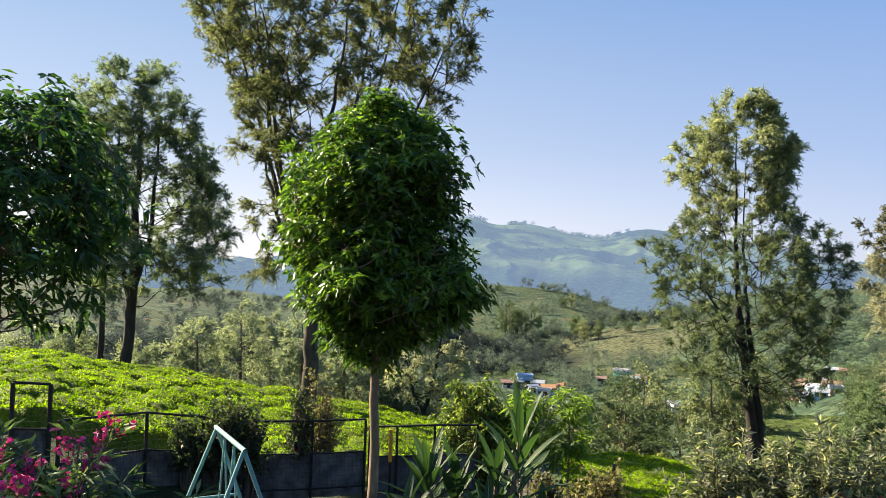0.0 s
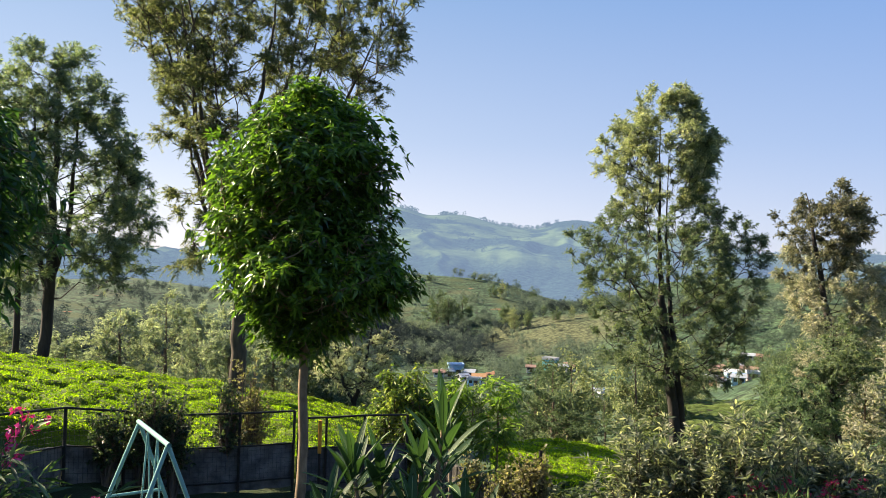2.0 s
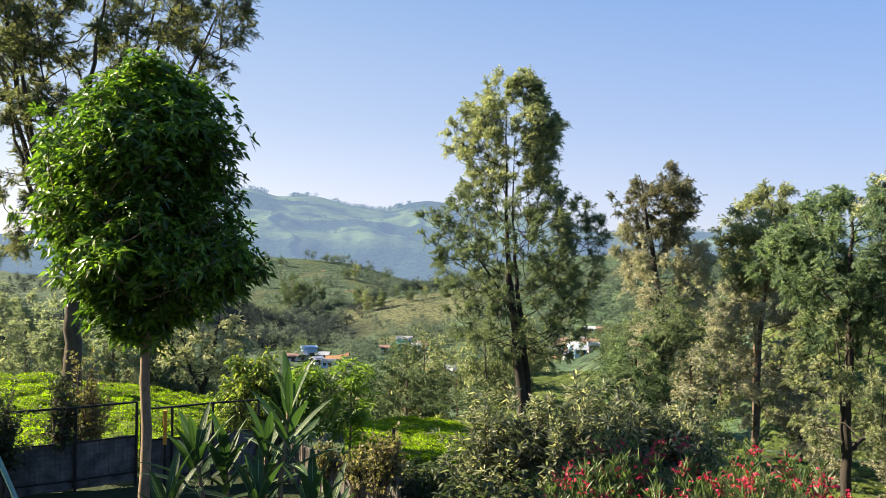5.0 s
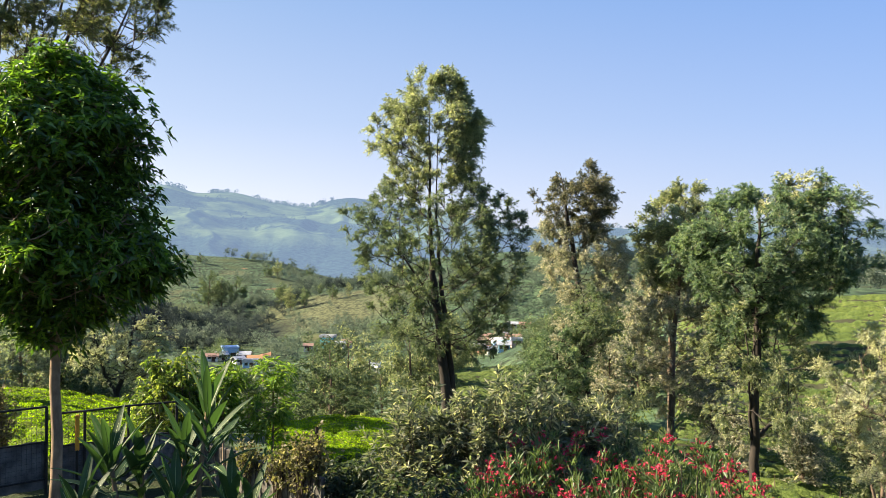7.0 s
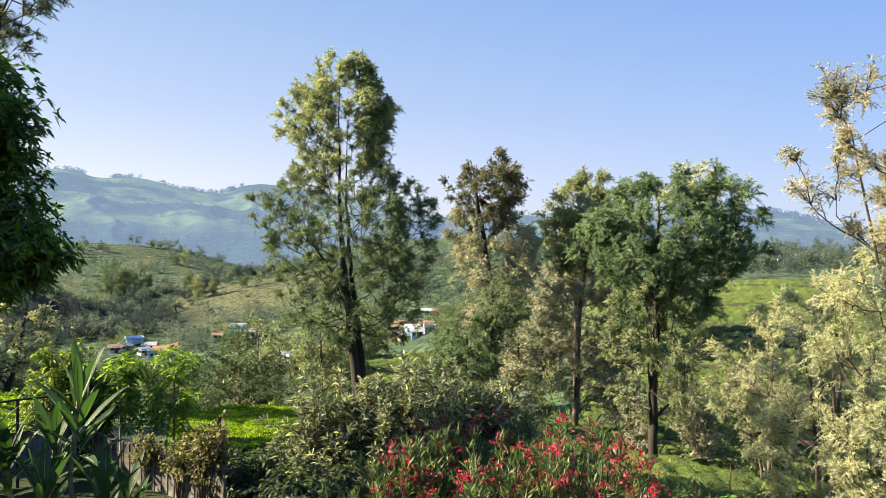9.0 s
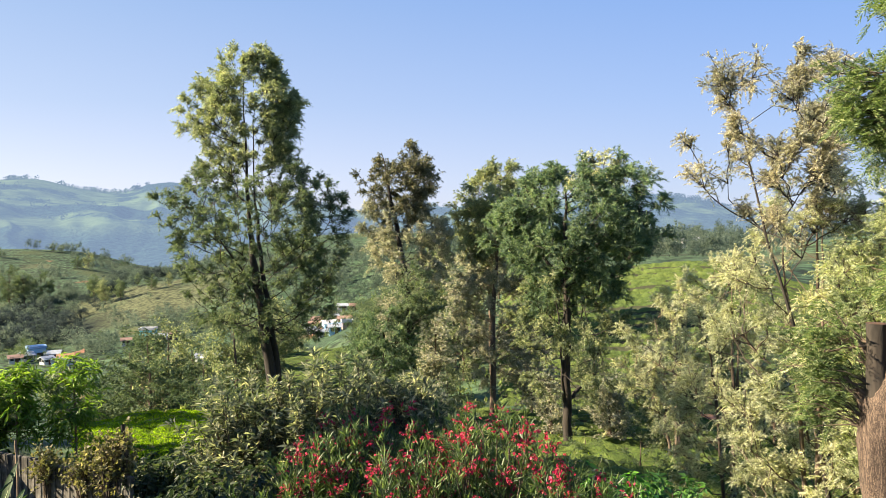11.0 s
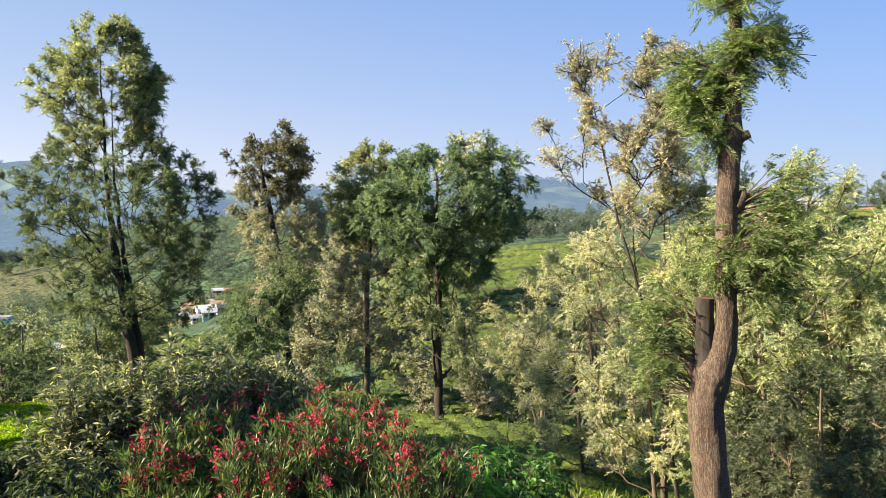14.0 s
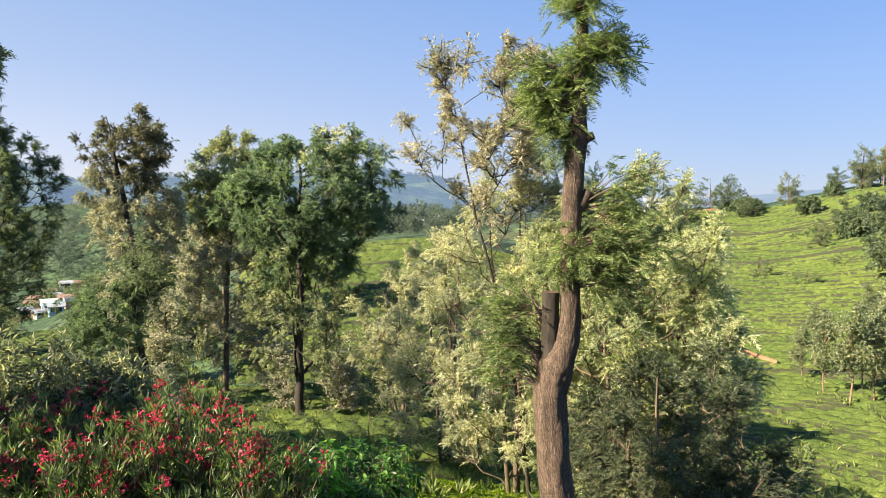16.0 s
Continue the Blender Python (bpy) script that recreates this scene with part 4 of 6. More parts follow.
tree("silver_oak_tree", "forked silver oak with a broad dense green crown", b,
     [(0, 0, 0, 0.2), (0.05, 0, 2.4, 0.17), (0.05, 0, 5.6, 0.14), (0.05, 0, 8.4, 0.1), (0.1, 0, 11.6, 0.02)],
     rel(b, [(-3.6, 1.4, 1.8, 0.5), (-2.4, 2.0, 2.6, 0.7), (-1.5, 2.4, 3.1, 0.9), (-0.6, 2.9, 3.7), (0.3, 2.7, 3.7), (1.2, 2.1, 3.3), (1.8, 1.0, 2.8), (2.4, -1.4, 2.6)]),
     M_OAK_BLUE, M_BARK_DARK, 17, 43, limbs=260, twigs=8, sprays=8, count=8, size=0.28, width=0.032, clump=0.23, style="feather", start=0.16, rise=0.5,
     stems=[[(0, 0, 2.3, 0.1), (0.7, 0.2, 2.7, 0.08), (1.6, 0.3, 3.1, 0.06), (2.0, 0.3, 3.3, 0.03)], [(0, 0, 6.8, 0.09), (1.2, -1, 9, 0.06), (1.8, -1.6, 11, 0.02)], [(0, 0, 7, 0.08), (-1.0, 0.9, 9, 0.05), (-1.4, 1.2, 10.8, 0.02)],
            [(0.2, 0.1, 2.2, 0.07), (0.3, 0.2, 5, 0.05), (0.5, 0.2, 8, 0.02)], [(-0.15, 0, 2.4, 0.05), (-0.25, 0.1, 5, 0.035), (-0.5, 0.2, 8, 0.015)]],
     # the pale wattle leaves paint the sunlit fringe at the oak's right top
     more=[(rel(b, [(-7.2, 0.8, 0.9, 0.6), (-6.0, 1.9, 2.2), (-4.6, 2.3, 2.4), (-3.2, 2.3, 2.7), (-2.2, 2.0, 2.8)]), M_OAK, 40), (rel(b, [(1.2, -2.3, 3.1), (2.2, -2.5, 3.1), (2.9, -2.5, 2.8)]), M_WATTLE, 12)])
b = on_land(25.1, 31.9)
tree("silver_oak_tree", "yellow-green silver oak standing behind a darker one", b,
     [(-0.3, 0.2, 0, 0.17), (-0.2, 0.1, 6, 0.13), (0.2, -0.2, 13, 0.03)],
     rel(b, [(-2, 1.0, 1.8, 0.5), (-0.5, 2.0, 2.4), (1, 2.0, 2.4), (1.9, 1.4, 1.9), (2.6, 0.5, 1.2), (2.9, 0.1, 0.8)]),
     M_OAK, M_BARK, 18, 39, limbs=150, twigs=8, sprays=7, count=8, size=0.3, width=0.036, clump=0.25, style="feather", start=0.25, rise=0.6,
     more=[(rel(b, [(-8.0, 1.0, 1.2, 0.6), (-6.0, 1.8, 2.0), (-3.5, 2.2, 2.2), (-1.8, 1.8, 2.0)]), M_OAK_GOLD, 75)])
b = on_land(26.2, 33.9)
tree("silver_oak_tree", "slim young silver oak with yellowish sprays", b,
     [(0, 0, 0, 0.17), (0, 0, 4, 0.14), (-0.2, 0, 9.6, 0.03)],
     rel(b, [(-7.4, 1.2, 1.2, 0.4), (-5.6, 2.0, 2.0, 0.6), (-4, 2.5, 2.4), (-2.6, 2.2, 2.2, 1.2), (-1.4, 1.5, 1.8, 1.2), (-0.6, 0.6, 0.6, 1.4)]),
     M_OAK_GOLD, M_BARK, 19, 37, limbs=58, twigs=8, sprays=6, count=7, size=0.32, width=0.042, clump=0.3, style="feather", start=0.3, rise=0.5)
b = on_land(24.5, 38.8)
tree("silver_oak_tree", "small silver oak with a dark crooked stem", b,
     [(0, 0, 0, 0.2), (0.1, 0, 1.6, 0.18), (-0.25, 0.1, 3.0, 0.16), (-0.55, 0.2, 4.6, 0.12), (-0.5, 0.2, 8.5, 0.03)],
     rel(b, [(-6.2, 0.6, 0.9), (-5.0, 1.1, 1.3), (-3.6, 1.1, 1.3), (-2.4, 0.4, 0.5)]),
     M_OAK_MID, M_BARK_DARK, 20, 32, limbs=40, twigs=8, sprays=6, count=7, size=0.3, width=0.04, clump=0.26, style="feather", start=0.45, rise=0.5)
b = on_land(22.8, 39.85)
tree("silver_oak_tree", "rounded blue-green bushy young silver oak", b,
     [(0, 0, 0, 0.14), (0.05, 0, 2.4, 0.11), (0, 0, 6.0, 0.03)],
     rel(b, [(-10.2, 1.2, 1.2), (-9, 1.9, 1.9), (-7.4, 2.1, 2.1), (-6.0, 1.5, 1.5), (-5.1, 0.5, 0.5)]),
     M_OAK_BLUE, M_BARK_DARK, 23, 30, limbs=95, twigs=8, sprays=6, count=7, size=0.3, width=0.042, clump=0.26, style="feather", start=0.15, rise=0.3)

# wattles and pale shrubs on the slope
WATTLES = [
    # x, y, crown rows (height, left, right), limbs, material, bearing, words
    (23.3, 18.9, [(-7.6, 1.0, 1.0, 0.5), (-6.0, 2.0, 1.9), (-4.3, 1.9, 1.8), (-3, 1.3, 1.2), (-2.0, 0.4, 0.4)], 75, M_WATTLE, 50, "pale yellow-green wattle with a slim stem"),
    (18.8, 13.2, [(-7.6, 1.4, 1.2), (-6.0, 2.1, 2.0), (-4, 1.9, 2.0), (-2.2, 1.2, 1.4), (-1.0, 0.5, 0.5)], 80, M_WATTLE, 54, "pale feathery wattle catching the sun"),
    (16.2, 9.2, [(-6.2, 1.2, 1.6), (-4.4, 2.0, 2.4), (-2.6, 2.1, 2.4), (-0.8, 1.7, 2.0), (0.6, 0.9, 1.2), (1.4, 0.3, 0.4)], 120, M_WATTLE, 60, "broad pale wattle thicket with many stems"),
    (16.0, 6.4, [(-6.0, 1.4, 1.6), (-4.2, 2.2, 2.2), (-2.4, 2.3, 2.2), (-0.9, 2.0, 1.8), (0.0, 1.4, 1.1), (0.6, 0.7, 0.4)], 180, M_FERN, 68, "green feathery wattle with sunlit tips"),
    (17.6, 5.7, [(-7.2, 1.2, 1.3), (-5.6, 1.7, 1.6), (-3.6, 1.7, 1.3), (-1.8, 1.4, 0.8), (-0.6, 0.6, 0.3)], 90, M_FERN, 72, "green feathery wattle on the slope"),
    # this shrub's shade is painted by the dark leaf material
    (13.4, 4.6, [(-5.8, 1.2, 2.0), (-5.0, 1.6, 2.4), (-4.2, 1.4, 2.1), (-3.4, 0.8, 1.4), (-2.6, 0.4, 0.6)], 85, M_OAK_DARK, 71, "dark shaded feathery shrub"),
]
for n, (x, y, rows, limbs, mat, view, words) in enumerate(WATTLES):
    b = on_land(x, y)
    tall = rows[-1][0] - b[2]
    tree("wattle", words, b, [(0, 0, 0, 0.08), (0.05, 0, tall * 0.4, 0.06), (0, 0, tall * 0.9, 0.012)], rel(b, rows), mat, M_BARK, 40 + n, view,
         limbs=int(limbs * 0.95), twigs=9, sprays=9, count=11, size=0.25, width=0.018, clump=0.2, ratio=0.34, style="feather", start=0.12, rise=0.7, reach=0.9, group="wattles on the slope",
         stems=[[(0.2, 0.1, 0, 0.06), (0.5, 0.2, tall * 0.5, 0.04), (0.8, 0.3, tall * 0.85, 0.012)], [(-0.2, 0, 0, 0.06), (-0.6, 0.1, tall * 0.5, 0.04), (-0.9, 0.2, tall * 0.8, 0.012)]])
b = on_land(15.3, 8.1)
tree("wattle", "tall thin golden wattle reaching into the sky", b,
     [(0, 0, 0, 0.055), (-0.4, 0.5, 4.5, 0.038), (-0.8, 1.1, 7, 0.026), (-1.3, 1.6, 10.4, 0.008)],
     [(z - b[2], a + 1.6, c - 1.6) for z, a, c in [(-0.4, 0.4, 0.6), (0.3, 1.0, 1.0), (1.0, 1.2, 1.0), (2.0, 1.2, 0.9), (2.7, 1.0, 0.6), (3.2, 0.3, 0.1)]],
     M_GOLDEN, M_BARK_DARK, 47, 57, limbs=50, twigs=10, sprays=11, count=12, size=0.21, width=0.016, clump=0.2, ratio=0.34, style="feather", start=0.4, rise=1.4, group="wattles on the slope")

# ---- pollarded silver oak ----
def old_oak():
    rng = np.random.default_rng(50)
    base = on_land(9.95, 4.62, 0.1)
    top = thing("silver_oak_tree", "pollarded silver oak with ridged trunk, sawn stubs and ferny sprays", "tree", base)
    right = np.array([0.42, -0.907, 0.0])

    def spot(across, z, deep=0.0):
        return right * across + np.array([0.907, 0.42, 0]) * deep + np.array([0, 0, z - base[2]])

    def limb(name, rows, sides=14, ridges=0.05, label="", cap=None):
        rows = np.array(rows, float)
        q = np.linspace(0, len(rows) - 1, len(rows) * 9)
        f = np.stack([np.interp(q, np.arange(len(rows)), rows[:, k]) for k in range(3)], 1)
        pts = np.array([spot(a, z) for a, z, r in f])
        V, F = tube([(pts, f[:, 2])], sides)
        axis = np.repeat(pts, sides, 0)
        out = V - axis
        n = np.array([noise.noise((v[0] * 9, v[1] * 9, v[2] * 2.2)) for v in V])
        furrow = np.array([abs(noise.noise((v[0] * 26, v[1] * 26, v[2] * 3.5 + 5))) for v in V])
        V = axis + out * (1 + ridges * 2.0 * n + 0.16 * np.minimum(furrow, 0.35) - 0.03)[:, None]
        ob = part(name, smooth(mesh_of(name, V, F)), M_BARK_OAK, top, label)
        if cap:
            ring = V[-sides:]
            cv = np.concatenate([ring, ring.mean(0)[None] + np.array([[0, 0, 0.012]])])
            part("sawn_end", mesh_of("sawn_end", cv, [(i, (i + 1) % sides, sides) for i in range(sides)]), M_CUT, ob, cap)
        return ob

    limb("trunk", [(0.08, base[2], 0.27), (0.06, -4.1, 0.225), (-0.02, -3.4, 0.225), (-0.06, -2.7, 0.22), (0.02, -2.3, 0.23), (0.15, -1.98, 0.16), (0.2, -1.6, 0.135), (0.18, -1.17, 0.13), (0.18, -0.4, 0.132),
                   (0.20, 0.1, 0.14), (0.22, 0.45, 0.13), (0.25, 0.76, 0.13), (0.26, 1.0, 0.1), (0.27, 1.6, 0.085), (0.3, 2.7, 0.06), (0.36, 4.2, 0.03)], 56)
    stub = limb("stub", [(-0.06, -2.5, 0.15), (-0.07, -1.95, 0.12), (-0.075, -1.5, 0.112), (-0.07, -1.3, 0.118)], 36, 0.04, "sawn-off dark branch stub", "dark weathered sawn end")
    stub.data.materials[0] = M_BARK_DARK
    limb("stub", [(0.22, -0.25, 0.07), (0.33, -0.1, 0.085), (0.41, 0.06, 0.075)], 10, 0.05, "short knobbly branch stub", "dark weathered sawn end")
    limb("stub", [(0.25, 0.68, 0.09), (0.38, 0.76, 0.065), (0.46, 0.79, 0.055)], 10, 0.06, "short knobbly branch stub", "dark weathered sawn end")
    limb("stub", [(-0.12, -2.55, 0.06), (-0.24, -2.3, 0.05), (-0.28, -2.1, 0.035)], 8, 0.05, "thin leafy side shoot")
    limb("stub", [(-0.16, -2.85, 0.07), (-0.25, -2.8, 0.05)], 8, 0.08, "low bark knot")
    # leafy shoots: middle of the clump, its reach, how many
    clumps = [((0.3, 2.5), 0.42, 34), ((0.28, 3.1), 0.4, 24), ((0.75, 1.95), 0.34, 26), ((0.3, 1.9), 0.3, 30), ((0.2, 1.45), 0.28, 24), ((-0.22, 1.3), 0.4, 44), ((-0.38, 1.7), 0.28, 18), ((0.02, 0.85), 0.28, 26),
              ((0.5, -0.6), 0.5, 36), ((1.0, -0.5), 0.5, 34), ((0.75, -0.95), 0.45, 28), ((0.15, -0.75), 0.32, 18), ((-0.8, -1.85), 0.4, 32), ((-0.7, -1.4), 0.36, 20), ((-0.85, -2.25), 0.3, 12), ((0.9, 0.05), 0.4, 16)]
    shoots, tips, ways = [], [], []
    for (a, z), reach, n in clumps:
        for _ in range(n):
            g = spot(a, z) + rng.normal(0, reach * 0.5, 3)
            s0 = spot(0.2 if z > -1.3 else -0.15, z - abs(a - 0.2) * rng.uniform(0.1, 0.5) - 0.05)
            line = bend(rng, s0, g, 4, 0.05, 0.04)
            shoots.append((line, (0.014, 0.009, 0.006, 0.003)))
            for _ in range(4):
                f = rng.uniform(0.45, 1.0)
                tips.append(s0 + (g - s0) * f + rng.normal(0, 0.05, 3))
                ways.append((g - s0) + rng.normal(0, 0.35, 3))
    V, F = tube(shoots, 4)
    part("branchwork", smooth(mesh_of("branchwork", V, F)), M_BARK, top)
    V, F = ferns(rng, np.array(tips), np.array(ways), 0.27)
    tagged(part("crown", mesh_of("crown", V, F), M_SPRAY, top), kind="stuff")


old_oak()


# ---- shrubs ----
def shrub(name, label, place, env, leaf, seed, stems=40, twigs=6, count=10, size=0.14, width=0.022, view=0.0, petals=None, bunches=0, bark=M_BARK, category="shrub", group="", style="whorl", petal=0.035, upright=0.0):
    rng = np.random.default_rng(seed)
    top = thing(name, label, category, place, group)
    goals = crown_points(rng, env, stems, view, shell=0.2)
    wood, tips, ways = [], [], []
    for g in goals:
        a = np.array([g[0] * 0.25, g[1] * 0.25, 0.0])
        line = bend(rng, a, g, 5, 0.04, 0.02)
        wood.append((line, np.linspace(0.022, 0.006, 5)))
        for _ in range(twigs):
            f = rng.uniform(0.45, 1.0) * 4
            i = min(int(f), 3)
            p = line[i] + (line[i + 1] - line[i]) * (f - i)
            q = p + unit(unit(g - a) + rng.normal(0, 0.55, 3) + np.array([0, 0, upright])) * rng.uniform(0.15, 0.45)
            wood.append((np.stack([p, q]), (0.006, 0.003)))
            for e in (0.55, 1.0):
                tips.append(p + (q - p) * e)
                ways.append(q - p)
    V, F = tube(wood, 3)
    tagged(part("branchwork", smooth(mesh_of("branchwork", V, F)), bark, top), kind="stuff")
    tips, ways = np.array(tips), np.array(ways)
    if style == "whorl":
        V, F = whorls(rng, tips, ways, count, size, width, (0.9, 2.8) if upright > 1 else (0.5, 1.8), 0.08 if upright > 1 else 0.3) if upright else whorls(rng, tips, ways, count, size, width)
    else:
        V, F = fronds(rng, tips, ways, count, size, width, 0.8, 0.15)
    tagged(part("foliage", mesh_of("foliage", V, F), leaf, top), kind="stuff")
    if petals:
        high = tips[np.argsort(-(tips[:, 2] + rng.normal(0, 0.35, len(tips))))[: bunches * 3]]
        pick = high[rng.choice(len(high), bunches, replace=False)] + np.array([0, 0, 0.05])
        heads = np.repeat(pick, 12, 0) + rng.normal(0, 0.05, (bunches * 12, 3))
        V, F = whorls(rng, heads, rng.normal(0, 0.5, heads.shape) + np.array([0, 0, 1.0]), 5, petal, petal * 0.8)
        part("blossom", mesh_of("blossom", V, F), petals, top)
    return top


OLEANDERS = [(4.2, 8.2, -2.95, 1.1, 24), (4.9, 8.6, -2.65, 1.2, 26), (5.3, 7.7, -2.4, 1.2, 30), (5.6, 6.8, -2.38, 1.2, 34), (5.9, 5.9, -2.7, 1.1, 24), (4.5, 6.9, -2.85, 1.1, 26), (6.1, 8.4, -2.75, 1.1, 16)]
for n, (x, y, high, wide, bunch) in enumerate(OLEANDERS):
    b = on_land(x, y)
    h = high - b[2]
    shrub("oleander", "bushy oleander with red blossom and narrow green leaves", b, [(0.4, wide * 0.6, wide * 0.6), (h * 0.5, wide, wide), (h * 0.8, wide * 0.85, wide * 0.85), (h, wide * 0.35, wide * 0.35)],
          M_OLEANDER_RED, 60 + n, 150, 8, 9, 0.155, 0.021, petals=M_PETAL_RED, bunches=bunch, petal=0.034, upright=1.1, group="red oleander hedge")
b = on_land(-2.25, 4.6)
shrub("oleander", "pink-flowering oleander with long narrow leaves", b, [(1.0, 0.8, 0.8), (1.7, 1.05, 0.95), (2.3, 0.95, 0.75), (3.0, 0.65, 0.2)], M_OLEANDER, 70, 130, 7, 10, 0.19, 0.026, petals=M_PETAL_PINK, bunches=13, petal=0.042, upright=0.4)
b = on_land(-1.55, 4.9)
shrub("oleander", "pink-flowering oleander with long narrow leaves", b, [(1.0, 0.6, 0.5), (1.8, 0.8, 0.7), (2.3, 0.7, 0.5), (2.7, 0.4, 0.3)], M_OLEANDER, 71, 100, 7, 10, 0.19, 0.026, petals=M_PETAL_PINK, bunches=7, petal=0.042)
for n, (x, y, high, wide) in enumerate([(5.5, 14.2, -2.95, 1.2), (6.6, 13.8, -2.6, 1.3), (7.6, 13.4, -2.8, 1.2), (8.6, 13.0, -3.0, 1.0)]):
    b = on_land(x, y)
    h = high - b[2]
    shrub("olive_shrub", "grey-green shrub with pale downy leaf rosettes", b, [(0.4, wide * 0.7, wide * 0.7), (h * 0.6, wide, wide), (h, wide * 0.5, wide * 0.5)], M_OLIVE, 80 + n, 130, 6, 10, 0.22, 0.044, group="downy shrubs", upright=0.5)
for n, (x, y, high, wide) in enumerate([(7.0, 6.1, -2.85, 0.6), (7.9, 6.6, -3.4, 0.9), (8.8, 7.0, -3.8, 0.9), (6.6, 6.9, -3.6, 0.8), (7.6, 8.0, -3.7, 0.9), (8.5, 8.3, -4.0, 0.9), (9.4, 7.9, -4.3, 0.9), (7.0, 9.2, -3.7, 0.9), (4.3, 13.1, -4.3, 0.8), (4.9, 12.2, -4.0, 0.9), (4.2, 12.0, -4.5, 0.8), (3.9, 15.2, -4.6, 0.8), (4.5, 16.3, -4.8, 0.9), (5.0, 15.2, -4.3, 0.9), (3.9, 16.9, -5.0, 0.8), (9.9, 9.4, -4.6, 0.9), (8.0, 10.2, -4.1, 0.9), (8.9, 9.6, -4.2, 0.9), (9.3, 10.8, -4.5, 0.9), (10.6, 10.2, -4.8, 0.9), (8.2, 11.4, -4.5, 0.9)]):
    b = on_land(x, y)
    h = high - b[2]
    shrub("leafy_shrub", "lush bright green leafy shrub" if n == 0 else "dark green leafy shrub below the terrace", b, [(0.3, wide * 0.8, wide * 0.8), (h * 0.6, wide, wide), (h, wide * 0.5, wide * 0.5)], M_LUSH if n == 0 else M_LUSH_DARK if n < 8 else M_VINE, 90 + n, 60 if n < 8 else 40, 5, 9, 0.15, 0.055, group="lush shrubs")
b = on_land(0.93, 19.0)
shrub("round_shrub", "rounded yellow-green garden shrub by the fence", b, [(0.3, 0.6, 0.6), (1.2, 0.95, 0.95), (2.0, 0.85, 0.85), (2.75, 0.35, 0.35)], M_ROUND, 100, 220, 7, 8, 0.13, 0.055)
for n, (x, y, high, wide) in enumerate([(1.9, 18.3, -2.8, 0.48), (3.0, 18.1, -2.5, 0.55)]):
    b = on_land(x, y)
    h = high - b[2]
    tree("mango_sapling", "young mango with drooping light green leaves", b, [(0, 0, 0, 0.03), (0.02, 0, h * 0.5, 0.025), (0, 0, h, 0.01)],
         [(h * 0.36, wide * 0.6, wide * 0.6), (h * 0.55, wide, wide), (h * 0.8, wide * 0.75, wide * 0.75), (h, 0.25, 0.25)], M_MANGO_YOUNG, M_BARK_PALE, 110 + n, 8, limbs=50, twigs=3, sprays=1, count=9, size=0.23, width=0.05, clump=0.1, start=0.35,
         style="hang", group="mango saplings", twig_r=0.006)

# ---- a thin tree on the rim and trees of the valley ----
b = on_land(-0.62, 31.0)
tree("bare_tree", "small thinly leaved tree with dark forked limbs", b, [(0, 0, 0, 0.12), (0.04, 0, 1.0, 0.1), (0.38, 0, 2.0, 0.065), (0.65, 0, 3.9, 0.02)],
     [(1.4, 1.0, 1.3, 0.6), (2.1, 1.6, 1.8), (3.0, 1.6, 1.7), (3.8, 1.1, 1.3), (4.3, 0.4, 0.5)], M_WATTLE, M_BARK_DARK, 120, 0, limbs=70, twigs=8, sprays=5, count=8, size=0.2, width=0.024, clump=0.22, start=0.25, rise=0.9, style="feather",
     stems=[[(0.02, 0, 0.9, 0.08), (-0.45, 0.1, 1.7, 0.055), (-0.8, 0.2, 3.4, 0.015)]])


